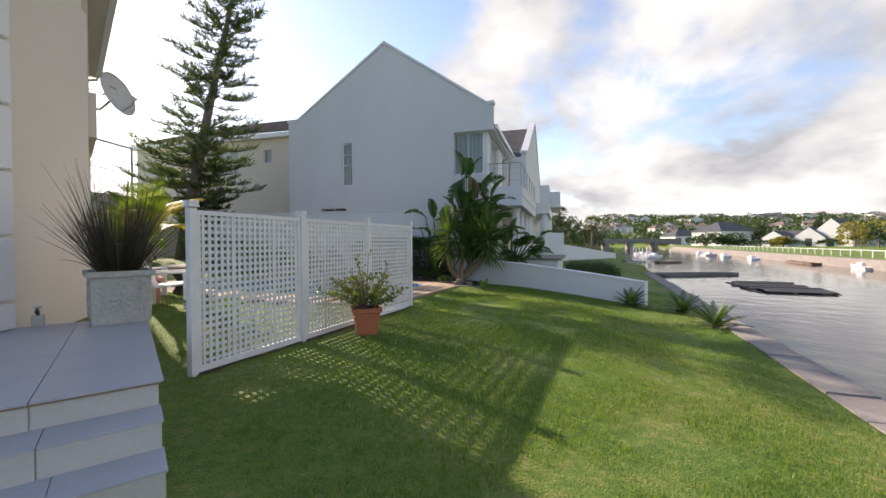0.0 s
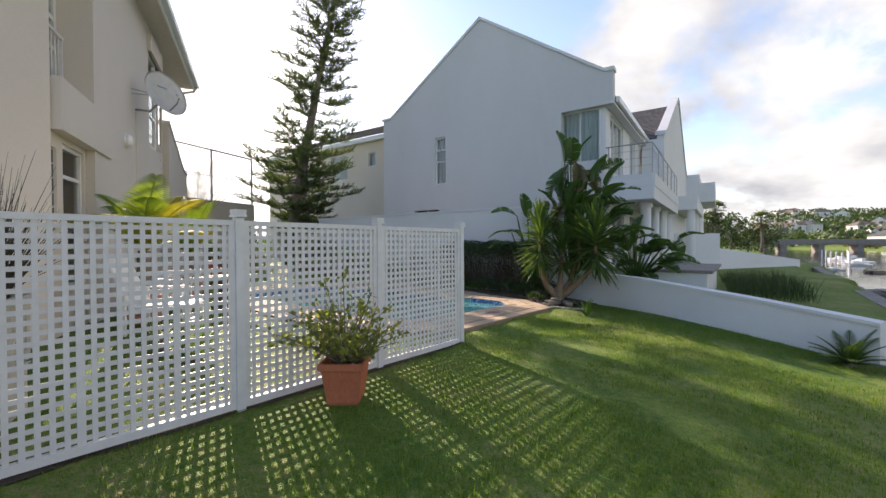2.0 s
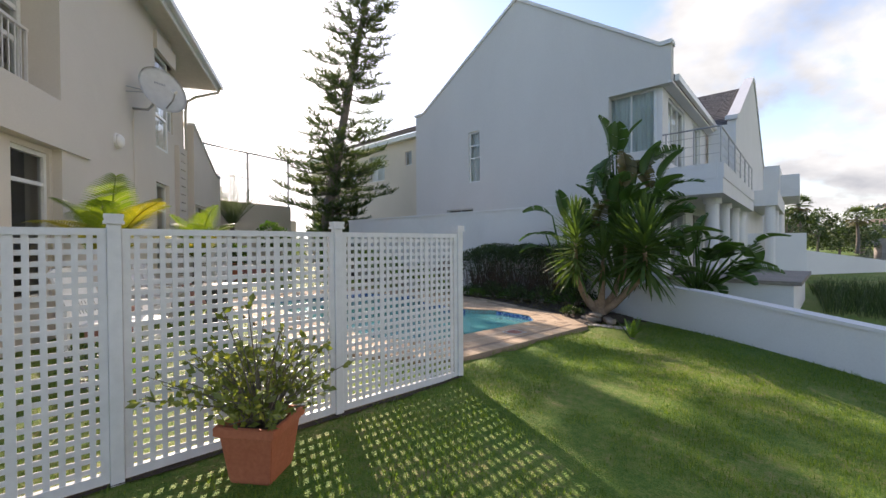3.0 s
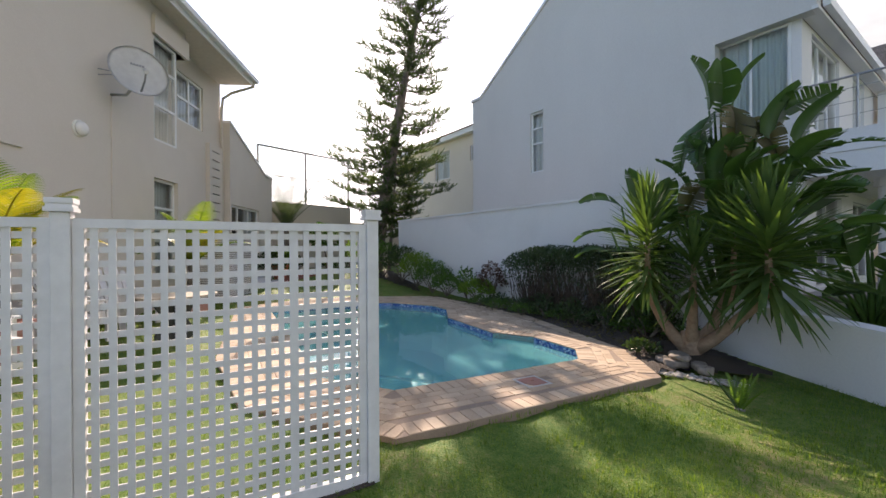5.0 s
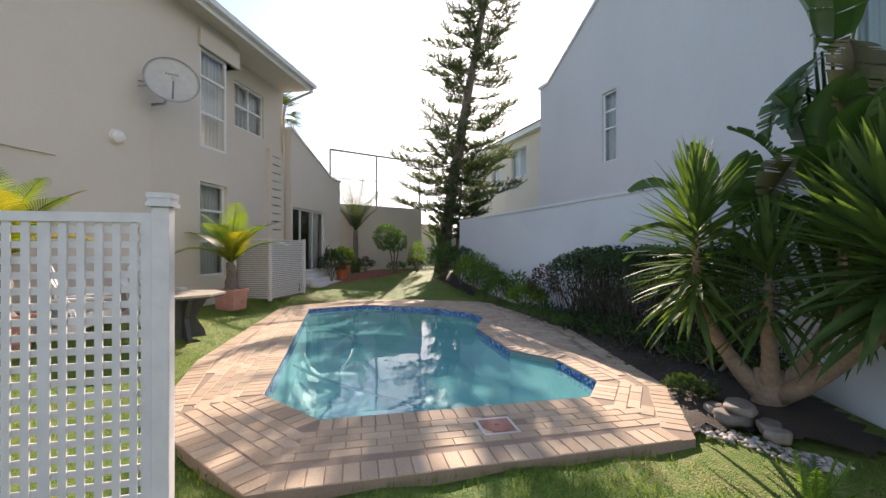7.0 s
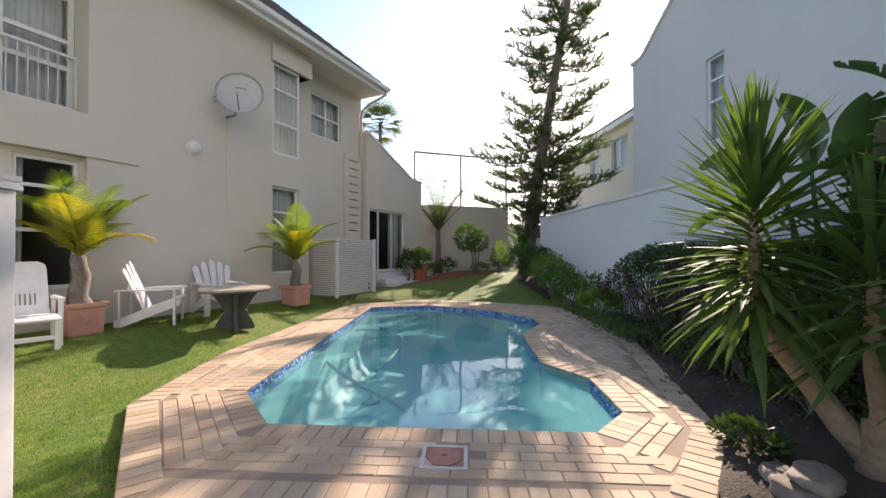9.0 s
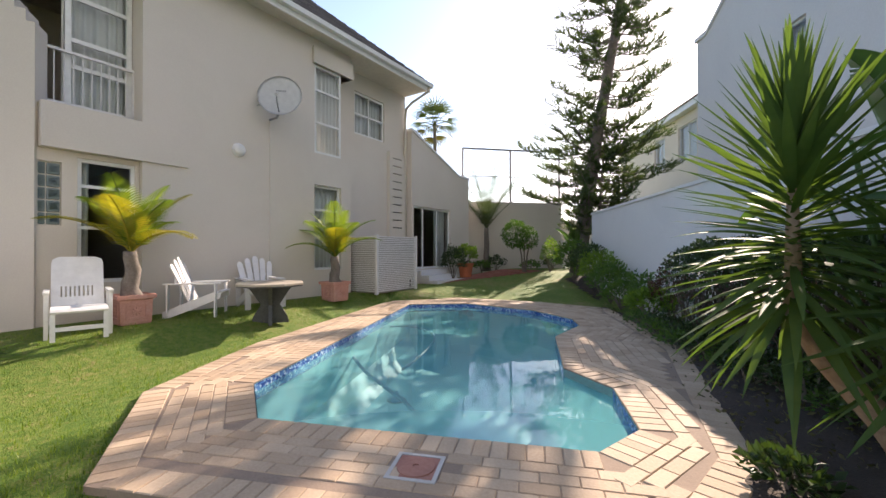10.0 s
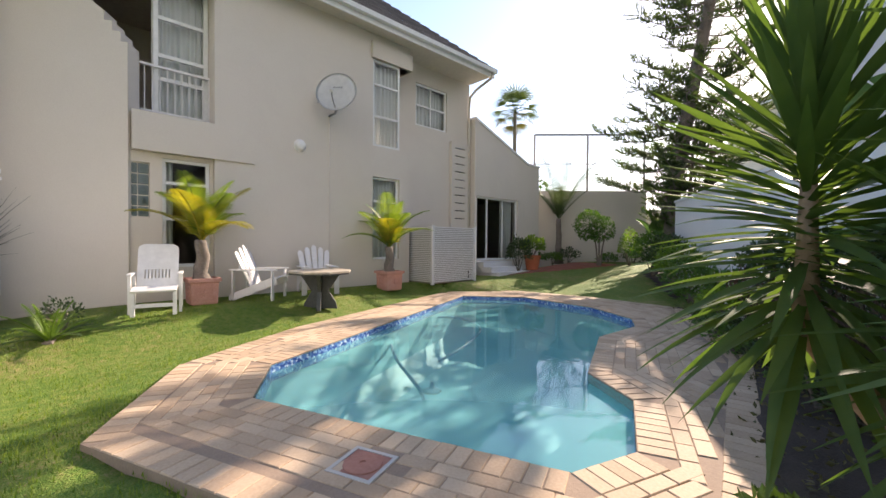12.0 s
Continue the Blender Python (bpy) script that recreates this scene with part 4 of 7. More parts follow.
for i in range(5):
    for k in range(7):
        a0, a1 = 0.0 + 0.60 * i, min(0.60 * (i + 1), ter_len)
        if a1 - a0 < 0.03:
            continue
        b0, b1 = 0.60 * k, 0.60 * (k + 1)
        bm = bmesh.new()
        box(bm, FT, a0 + 0.003 - (0.025 if i == 0 else 0), a1 - 0.003, b0 + 0.003 - (0.02 if k == 0 else 0), b1 - 0.003, TER_Z - 0.012, TER_Z)
        part("tile", bm, M_terrace, terrace)
STEP_W = 0.29
for i, (z, a) in enumerate(((TER_Z - 0.165, -STEP_W), (TER_Z - 0.33, -2 * STEP_W))):
    structure("trim_step", bx(FT, a + 0.02, a + STEP_W + 0.02, 0.012, 4.2, -0.45, z - 0.012), M_riser, "tiled terrace step")
    st = [o for o in scene.objects if o.name.startswith("trim_step")][-1]
    for k in range(7):
        off = 0.06 * (i + 1)
        part("tile", bx(FT, a, a + STEP_W + 0.018, 0.60 * k - off + 0.003 if k else 0.0, 0.60 * (k + 1) - off - 0.003, z - 0.012, z), M_terrace, st)
for i in range(3):
    z1 = TER_Z - 0.012 - 0.165 * i
    for k in range(7):
        off = 0.06 * i
        part("tile", bx(FT, -STEP_W * i + 0.008, -STEP_W * i + 0.021, 0.60 * k - off + 0.004 if k else 0.01, 0.60 * (k + 1) - off - 0.004, z1 - 0.153, z1 - 0.002), M_riser, terrace)
# white rusticated pier on the terrace
bm = bmesh.new()
FPi = line_frame((-4.36, 3.49), (-4.49, 4.19))
for z0, z1 in [(TER_Z, 0.66)] + [(0.66 * k, 0.66 * (k + 1)) for k in range(1, 9)]:
    box(bm, FPi, 0, 0.70, 0.0, 0.5, z0 + 0.014, z1 - 0.014)
    box(bm, FPi, 0.04, 0.66, 0.05, 0.46, z0 - 0.013, z0 + 0.013)
bmesh.ops.bevel(bm, geom=list(bm.edges), offset=0.024, segments=3, affect="EDGES", clamp_overlap=True)
structure("wall_pier", bm, M_white_wall, "white plastered pier with deep horizontal grooves")

# ================= things =================
def place(x, y, z=None, rz=0.0):
    return pose(x, y, lawn(x, y) if z is None else z, 0, 0, rz)


def house_place(s, n, z=None):
    p = HP(s, n, 0)
    return place(p.x, p.y, z, 45.5)


# ---------- lattice fence ----------
POSTS = [(-2.66, 4.22), (-2.10, 5.66), (-1.55, 7.17), (-0.98, 8.585)]
fence = thing("lattice_fence", Matrix.Identity(4), "white painted wooden lattice fence standing on the lawn", "fence")
for x, y in POSTS:
    z0 = lawn(x, y)
    bm = bmesh.new()
    box(bm, lambda a, b, z, x=x, y=y: Vector((x + a, y + b, z)), -0.038, 0.038, -0.038, 0.038, z0 - 0.05, 1.615)
    bmesh.ops.rotate(bm, verts=bm.verts, cent=(x, y, 0), matrix=Matrix.Rotation(radians(-20.5), 3, "Z"))
    post = part("post", bm, M_paint, fence, bevel=0.006)
    bm = bmesh.new()
    for w, za, zb in ((0.055, 1.615, 1.635), (0.048, 1.635, 1.655), (0.052, 1.655, 1.68)):
        box(bm, lambda a, b, z, x=x, y=y: Vector((x + a, y + b, z)), -w, w, -w, w, za, zb)
    bmesh.ops.rotate(bm, verts=bm.verts, cent=(x, y, 0), matrix=Matrix.Rotation(radians(-20.5), 3, "Z"))
    part("cap", bm, M_paint, post)
random.seed(11)
for (p, q) in zip(POSTS, POSTS[1:]):
    F = line_frame(p, q)
    L = math.hypot(q[0] - p[0], q[1] - p[1])
    zb, zt = -0.055, 1.54
    bm = bmesh.new()
    box(bm, F, 0.04, L - 0.04, -0.022, 0.022, zt, zt + 0.045)
    box(bm, F, 0.04, L - 0.04, -0.022, 0.022, zb - 0.03, zb + 0.035)
    box(bm, F, 0.04, 0.085, -0.020, 0.020, zb + 0.035, zt)
    box(bm, F, L - 0.085, L - 0.04, -0.020, 0.020, zb + 0.035, zt)
    panel = part("panel_frame", bm, M_paint, fence)
    n = int((L - 0.17) / 0.0695)
    step_a = (L - 0.17) / n
    for i in range(n):
        a = 0.085 + step_a * (i + 0.5)
        w = 0.0160
        if i % 8 == 5:
            w = 0.024
        part("slat", bx(F, a - w, a + w, -0.0095 - 0.001, -0.001, zb + 0.03, zt + 0.01), M_paint, panel)
    m = int((zt - zb) / 0.0695)
    step_z = (zt - zb - 0.035) / m
    for i in range(m):
        z = zb + 0.035 + step_z * (i + 0.5)
        part("slat", bx(F, 0.07, L - 0.07, 0.0005, 0.0095, z - 0.0165, z + 0.0165), M_paint, panel)

# strip of bare earth along the fence foot
bm = bmesh.new()
F = line_frame(POSTS[0], POSTS[3])
L = math.hypot(POSTS[3][0] - POSTS[0][0], POSTS[3][1] - POSTS[0][1])
pts = []
for i in range(61):
    a = L * i / 60
    w = 0.07 + 0.05 * noise.noise((a * 3, 0, 0))
    row = []
    for b in (-w, w):
        p = F(a, b, 0)
        row.append(bm.verts.new((p.x, p.y, lawn(p.x, p.y) + 0.012)))
    pts.append(row)
for r0, r1 in zip(pts, pts[1:]):
    bm.faces.new((r0[0], r1[0], r1[1], r0[1]))
structure("ground_fence_strip", bm, M_soil, "bare earth under the fence", True)


# ---------- pots ----------
def square_pot(name, m, low, high, h, mat, label, category, rim=0.03, panel=True, wall=0.03, group=""):
    """A tapered square pot with a rim, a framed relief on its faces and soil."""
    t = thing(name, m, label, category, group)
    bm = bmesh.new()

    def ring(w, z):
        return [bm.verts.new((x * w, y * w, z)) for x, y in ((-1, -1), (1, -1), (1, 1), (-1, 1))]
    prof = [(low, 0.0), (low + 0.012, 0.03), (low + (high - low) * 0.75, h - 0.075), (high, h - 0.065), (high + rim, h - 0.06), (high + rim, h), (high + rim - wall, h), (high - wall, h - 0.09)]
    rs = [ring(w, z) for w, z in prof]
    for a, b in zip(rs, rs[1:]):
        for i in range(4):
            bm.faces.new((a[i], a[(i + 1) % 4], b[(i + 1) % 4], b[i]))
    bm.faces.new(rs[0])
    bmesh.ops.bevel(bm, geom=[e for e in bm.edges], offset=0.006, segments=2, affect="EDGES")
    part("pot", bm, mat, t)
    if panel:
        for k in range(4):
            bm = bmesh.new()
            w = (low + high) / 2
            f = lambda x, d, z: (x, -w * 1.0 - d, z)
            z0, z1, x1 = 0.09, h - 0.13, low * 0.72
            for a0, a1, c0, c1 in ((-x1, x1, z0, z0 + 0.022), (-x1, x1, z1 - 0.022, z1), (-x1, -x1 + 0.022, z0 + 0.022, z1 - 0.022), (x1 - 0.022, x1, z0 + 0.022, z1 - 0.022)):
                box(bm, lambda a, b, z: Vector(f(a, b, z)), a0, a1, -0.02, 0.012, c0, c1)
            cz = (z0 + z1) / 2
            for j in range(8):
                an = j * math.pi / 4
                r = min(x1, (z1 - z0) / 2) * 0.62
                c = Vector((math.cos(an) * r * 0.55, -w - 0.004, cz + math.sin(an) * r * 0.55))
                bmesh.ops.create_uvsphere(bm, u_segments=8, v_segments=5, radius=1.0, matrix=Matrix.Translation(c) @ Matrix.Rotation(-an, 4, "Y") @ Matrix.Diagonal((r * 0.5, 0.016, r * 0.17, 1)))
            bmesh.ops.create_uvsphere(bm, u_segments=10, v_segments=6, radius=1.0, matrix=Matrix.Translation((0, -w - 0.004, cz)) @ Matrix.Diagonal((0.035, 0.022, 0.035, 1)))
            bmesh.ops.rotate(bm, verts=bm.verts, cent=(0, 0, 0), matrix=Matrix.Rotation(k * math.pi / 2, 3, "Z"))
            part("relief", bm, mat, t)
    bm = bmesh.new()
    w = high - wall - 0.005
    g = [[bm.verts.new((-w + 2 * w * i / 6, -w + 2 * w * k / 6, h - 0.07 + 0.02 * noise.noise((i, k, 1)))) for k in range(7)] for i in range(7)]
    for i in range(6):
        for k in range(6):
            bm.faces.new((g[i][k], g[i + 1][k], g[i + 1][k + 1], g[i][k + 1]))
    part("soil", bm, M_soil, t, smooth=True)
    return t


square_pot("terracotta_pot", place(-1.34, 6.18, None, 20), 0.135, 0.20, 0.40, M_terracotta, "square tapered terracotta pot beside the white fence", "pot", 0.012, False)
square_pot("cast_stone_planter", pose(-3.78, 4.62, TER_Z, 0, 0, 47), 0.245, 0.265, 0.58, M_cast, "weathered grey cast stone planter with a flower relief", "planter")
POT1, POT2 = (8.79, 1.20), (12.60, 1.32)
square_pot("palm_pot", house_place(*POT1), 0.185, 0.215, 0.44, M_pink, "pink terracotta square pot with a framed relief", "pot", group="palm pots")
square_pot("palm_pot", house_place(*POT2), 0.195, 0.225, 0.44, M_pink, "pink terracotta square pot with a framed relief", "pot", group="palm pots")
t = thing("terracotta_pot", house_place(18.85, 1.05), "round terracotta pot with a bushy green plant", "pot")
bm = bmesh.new()
lathe(bm, [(0.18, 0), (0.20, 0.02), (0.27, 0.42), (0.30, 0.43), (0.30, 0.50), (0.27, 0.50), (0.24, 0.42)], 24)
part("pot", bm, M_terracotta, t, smooth=False)


# ---------- garden furniture ----------
def curved_board(bm, pts, w, th, F=lambda p: p):
    """A board of width w along x following (y, z) points."""
    k = len(pts)
    for i in range(k - 1):
        (y0, z0), (y1, z1) = pts[i], pts[i + 1]
        d = Vector((0, y1 - y0, z1 - z0)).normalized()
        nrm = Vector((0, -d.z, d.y)) * th
        p = [Vector((-w, y0, z0)), Vector((w, y0, z0)), Vector((w, y1, z1)), Vector((-w, y1, z1))]
        hexa(bm, [F(q) for q in p] + [F(q + nrm) for q in p])


def adirondack(m, label):
    t = thing("adirondack_chair", m, label, "chair", "white garden chairs")
    for x in (-0.29, 0.29):
        bm = bmesh.new(); prism(bm, [(x - 0.012, y, z) for y, z in ((0.42, 0.30), (0.42, 0.38), (0.30, 0.40), (-0.42, 0.10), (-0.42, 0.0), (-0.33, 0.0))], (0.024, 0, 0))
        part("seat_rail", bm, M_paint, t)
        bm = bmesh.new(); box(bm, WP, x - 0.05 + (0.03 if x > 0 else -0.03), x + 0.05 + (0.03 if x > 0 else -0.03), 0.34, 0.365, 0.0, 0.54)
        part("leg", bm, M_paint, t)
        bm = bmesh.new(); box(bm, WP, x - 0.045, x + 0.045, -0.36, -0.335, 0.05, 0.54)
        part("leg", bm, M_paint, t)
        bm = bmesh.new()
        prism(bm, [(x - 0.06, -0.40, 0.54), (x + 0.06, -0.40, 0.54), (x + 0.075, 0.32, 0.54), (x + 0.05, 0.42, 0.54), (x - 0.05, 0.42, 0.54), (x - 0.075, 0.32, 0.54)], (0, 0, 0.022))
        part("armrest", bm, M_paint, t)
    for i in range(5):
        y = 0.40 - 0.095 * i
        z = 0.395 - 0.035 * i
        part("seat_slat", bx(WP, -0.28, 0.28, y - 0.04, y + 0.04, z, z + 0.018), M_paint, t)
    for i in range(5):
        a = (i - 2) * 0.115
        top = 0.98 - 0.045 * abs(i - 2) ** 1.3
        bm = bmesh.new()
        lean = 0.26
        base = Vector((a * 0.85, -0.06, 0.22))
        tip = Vector((a * 1.25, -0.06 - lean, top))
        d = (tip - base).normalized()
        side = Vector((1, 0, 0.10 * (i - 2) * -1)).normalized() * 0.046
        nrm = d.cross(side).normalized() * 0.018
        q = [base - side, base + side, tip + side * 1.12 - d * 0.05, tip + side * 0.5, tip - side * 0.5, tip - side * 1.12 - d * 0.05]
        lo = [bm.verts.new(p) for p in q]; hi = [bm.verts.new(p + nrm) for p in q]
        bm.faces.new(lo); bm.faces.new(hi)
        for k in range(6):
            bm.faces.new((lo[k], lo[(k + 1) % 6], hi[(k + 1) % 6], hi[k]))
        part("back_slat", bm, M_paint, t)
    part("back_brace", bx(WP, -0.30, 0.30, -0.25, -0.225, 0.56, 0.64), M_paint, t)
    return t


adirondack(place(-6.14, 7.66, None, 4), "white slatted adirondack chair facing the garden table")
adirondack(place(-7.05, 8.42, None, -58), "white slatted adirondack chair behind the garden table")

t = thing("garden_table", place(-5.97, 8.86, None, 12), "dark pedestal garden table with a pale octagonal top", "table")
bm = bmesh.new()
prism(bm, [(0.57 * math.cos(math.pi / 8 + k * math.pi / 4), 0.57 * math.sin(math.pi / 8 + k * math.pi / 4), 0.66) for k in range(8)], (0, 0, 0.035))
part("tabletop", bm, surface("pale_table_stone", (0.34, 0.29, 0.22), (0.50, 0.43, 0.34), 0.6, 30, 3, 0.2, 0.003), t, bevel=0.004)
bm = bmesh.new()
prism(bm, [(0.55 * math.cos(math.pi / 8 + k * math.pi / 4), 0.55 * math.sin(math.pi / 8 + k * math.pi / 4), 0.635) for k in range(8)], (0, 0, 0.024))
M_slate = surface("dark_slate", (0.035, 0.04, 0.038), (0.085, 0.09, 0.085), 0.6, 30, 4, 0.3, 0.004)
part("apron", bm, M_slate, t)
for k in range(2):
    bm = bmesh.new()
    prism(bm, [(x, -0.03, z) for x, z in ((-0.30, 0), (0.30, 0), (0.27, 0.12), (0.15, 0.32), (0.30, 0.56), (0.36, 0.635), (-0.36, 0.635), (-0.30, 0.56), (-0.15, 0.32), (-0.27, 0.12))], (0, 0.06, 0))
    bmesh.ops.rotate(bm, verts=bm.verts, cent=(0, 0, 0), matrix=Matrix.Rotation(k * math.pi / 2, 3, "Z"))
    part("pedestal", bm, M_slate, t)

t = thing("sun_lounger", place(-4.70, 6.78, None, -57), "white moulded plastic reclining garden lounger on the lawn", "lounger")
bm = bmesh.new()
curved_board(bm, [(0.44, 0.36), (0.40, 0.385), (0.15, 0.40), (-0.20, 0.37), (-0.30, 0.365)], 0.27, 0.03)
part("seat", bm, M_plastic, t, bevel=0.004)
bm = bmesh.new()
slots = 8


def back_pt(x, z):
    return Vector((x, -0.26 - (z - 0.36) * 0.42, z))


bw = wall_mesh(lambda a, b, z: back_pt(a, z) + Vector((0, b, 0)), -0.27, 0.27, -0.03, 0.0, 0.36, 0.93, [(-0.155 + 0.045 * i, -0.137 + 0.045 * i, 0.48, 0.62) for i in range(slots)])
part("backrest", bw, M_plastic, t)
bm = bmesh.new()
prism(bm, [back_pt(x, z) for x, z in ((-0.27, 0.93), (0.27, 0.93), (0.255, 0.985), (0.19, 1.02), (-0.19, 1.02), (-0.255, 0.985))], (0, -0.03, 0))
part("headrest", bm, M_plastic, t)
for x in (-0.31, 0.31):
    bm = bmesh.new(); box(bm, WP, x - 0.03, x + 0.03, -0.36, 0.22, 0.56, 0.59); part("armrest", bm, M_plastic, t, bevel=0.008)
    bm = bmesh.new(); box(bm, WP, x - 0.02, x + 0.02, 0.12, 0.18, 0.0, 0.56); part("leg", bm, M_plastic, t)
    bm = bmesh.new(); box(bm, WP, x - 0.02, x + 0.02, -0.36, -0.30, 0.0, 0.56); part("leg", bm, M_plastic, t)
    bm = bmesh.new(); box(bm, WP, x * 0.8 - 0.025, x * 0.8 + 0.025, 0.36, 0.42, 0.0, 0.37); part("leg", bm, M_plastic, t)
part("front_bar", bx(WP, -0.23, 0.23, 0.375, 0.405, 0.12, 0.17), M_plastic, t)

# ---------- equipment screen by the house ----------
AC0, AC1, ACN0, ACN1, ACZ = 13.92, 15.52, 0.10, 1.36, 1.72
ac = thing("slatted_pump_cover", Matrix.Identity(4), "white slatted timber cover standing against the house", "pump cover")
p = HP(14.7, 1.3, 0)
zg = lawn(p.x, p.y) - 0.02
for s, n in ((AC0, ACN1), (AC1, ACN1), (AC0, ACN0), (AC1, ACN0)):
    part("post", bx(HP, s - 0.035, s + 0.035, n - 0.035, n + 0.035, zg, ACZ), M_paint, ac)
k = 30
for i in range(k):
    z = zg + 0.06 + (ACZ - zg - 0.08) * i / k
    h = (ACZ - zg - 0.08) / k * 0.68
    part("slat", bx(HP, AC0 + 0.035, AC1 - 0.035, ACN1 - 0.012, ACN1 + 0.008, z, z + h), M_paint, ac)
    part("slat", bx(HP, AC0 - 0.008, AC0 + 0.012, ACN0 + 0.035, ACN1 - 0.035, z, z + h), M_paint, ac)
part("backing", bx(HP, AC0 + 0.03, AC1 - 0.03, ACN0, ACN1 - 0.03, zg + 0.02, ACZ - 0.05), M_room, ac)
part("latch", bx(HP, AC1 - 0.28, AC1 - 0.25, ACN1 + 0.008, ACN1 + 0.02, zg + 0.10, zg + 0.19), M_black, ac)
part("latch", bx(HP, AC1 - 0.28, AC1 - 0.25, ACN1 + 0.008, ACN1 + 0.02, zg + 0.23, zg + 0.31), M_black, ac)

# slotted service panel and downpipe at the house corner
panel = thing("service_panel", Matrix.Identity(4), "beige plastered service panel with a ladder of dark slots", "wall panel")
part("panel", wall_mesh(HP, 15.85, 16.58, -0.019, 0.10, 0.3, 4.42, [(15.99, 16.44, 2.02 + 0.243 * i, 2.055 + 0.243 * i) for i in range(10)]), M_house, panel)
part("slot_back", bx(HP, 15.9, 16.5, -0.018, 0.0, 1.9, 4.35), M_black, panel)
pipe = thing("downpipe", Matrix.Identity(4), "beige painted rainwater pipe from the gutter to the ground", "pipe")
bm = bmesh.new()
tube(bm, [HP(16.66, 1.03, 6.47), HP(16.66, 0.97, 6.32), HP(16.66, 0.35, 6.12), HP(16.66, 0.10, 5.95), HP(16.66, 0.06, 5.6), HP(16.66, 0.06, 0.2)], [0.04] * 6, 10)
part("pipe", bm, M_soffit, pipe, smooth=True)
for z in (1.2, 2.8, 4.4, 5.6):
    bm = bmesh.new(); cyl(bm, HP(16.66, 0.06, z), HP(16.66, 0.06, z + 0.03), 0.05); part("bracket", bm, M_soffit, pipe)
pipe = thing("conduit", Matrix.Identity(4), "thin painted cable conduit running down the wall", "conduit")
bm = bmesh.new(); cyl(bm, HP(11.49, N0 + 0.008, 0.9), HP(11.49, N0 + 0.008, 4.10), 0.011, None, 8); part("conduit", bm, M_house, pipe)

# satellite dish
dc = HP(11.42, 1.02, 4.46)
dish = thing("satellite_dish", look(dc, dc - Vector((0.95, 0.02, 0.30)), 0), "pale grey satellite dish on a wall bracket", "satellite dish")
bm = bmesh.new()
rings = []
for i in range(9):
    r = 0.47 * i / 8
    rings.append([bm.verts.new((r * math.cos(2 * math.pi * k / 40) * 0.92, r * math.sin(2 * math.pi * k / 40), 0.45 * r * r)) for k in range(40)] if i else [bm.verts.new((0, 0, 0))])
for k in range(40):
    bm.faces.new((rings[0][0], rings[1][k], rings[1][(k + 1) % 40]))
for a, b in zip(rings[1:], rings[2:]):
    for k in range(40):
        bm.faces.new((a[k], a[(k + 1) % 40], b[(k + 1) % 40], b[k]))
bmesh.ops.solidify(bm, geom=list(bm.faces), thickness=0.006)
part("reflector", bm, plain("dish_grey", (0.80, 0.80, 0.79), 0.5), dish, smooth=True)
bm = bmesh.new(); tube(bm, [(0, -0.38, 0.06), (0, -0.33, 0.30), (0, -0.22, 0.42)], [0.016, 0.014, 0.014], 8); part("feed_arm", bm, M_steel, dish)
bm = bmesh.new(); cyl(bm, (0, -0.24, 0.43), (0, -0.15, 0.36), 0.034, 0.028, 12); part("receiver", bm, M_plastic, dish)
for i in range(5):
    part("lettering", bx(lambda a, b, z: Vector((a, b, z)), -0.10 + 0.042 * i, -0.10 + 0.042 * i + 0.03, 0.15, 0.185, 0.45 * 0.03 + 0.002, 0.45 * 0.03 + 0.008), M_steel, dish)
inv = dish.matrix_world.inverted()
bm = bmesh.new()
wallp = HP(11.49, N0 - 0.01, 4.12)
tube(bm, [inv @ wallp, inv @ (wallp + HN * 0.26), inv @ (wallp + HN * 0.34 + Vector((0, 0, 0.10))), Vector((0, -0.05, -0.03))], [0.024] * 4, 10)
part("bracket", bm, M_steel, dish, smooth=True)
for dz in (0.1, 0.2):
    bm = bmesh.new(); cyl(bm, inv @ HP(11.2, N0 - 0.01, 4.25 + dz), Vector((-0.1, -0.05, -0.005)), 0.01); part("stay", bm, M_steel, dish)

# round bulkhead lamp on the wall
lc = HP(10.80, N0, 3.33)
lamp = thing("bulkhead_lamp", Matrix.Translation(lc) @ Matrix.Rotation(A, 4, "Z") @ Matrix.Rotation(radians(90), 4, "Y"), "round white bulkhead wall lamp, switched off", "wall lamp")
bm = bmesh.new(); lathe(bm, [(0.135, -0.01), (0.135, 0.02), (0.125, 0.03)], 28); part("base", bm, M_plastic, lamp)
bm = bmesh.new(); lathe(bm, [(0.12, 0.03), (0.115, 0.06), (0.09, 0.088), (0.05, 0.10), (0.01, 0.104)], 28); part("diffuser", bm, M_plastic, lamp, smooth=True)

# balcony balustrade
rail = thing("balcony_balustrade", Matrix.Identity(4), "white painted steel balcony balustrade with upright bars", "balustrade")
part("top_rail", bx(HP, 7.5, 9.165, 0.14, 0.19, 4.36, 4.40), M_paint, rail)
part("bottom_rail", bx(HP, 7.5, 9.165, 0.15, 0.18, 3.56, 3.59), M_paint, rail)
for i in range(15):
    s = 7.58 + 0.113 * i
    bm = bmesh.new(); cyl(bm, HP(s, 0.165, 3.58), HP(s, 0.165, 4.37), 0.009, None, 8); part("baluster", bm, M_paint, rail)
for s in (7.52, 9.15):
    part("post", bx(HP, s - 0.015, s + 0.015, 0.15, 0.18, 3.44, 4.37), M_paint, rail)

# glass block window
gb = thing("glass_block_window", Matrix.Identity(4), "panel of square glass blocks in pale mortar", "window")
part("mortar", bx(HP, 7.85, 8.18, 0.27, 0.375, 1.67, 2.61), M_soffit, gb)
M_block = glassy("glass_block", (0.72, 0.82, 0.82), 0.18)
M_block_face = plain("glass_block_face", (0.16, 0.20, 0.20), 0.10)
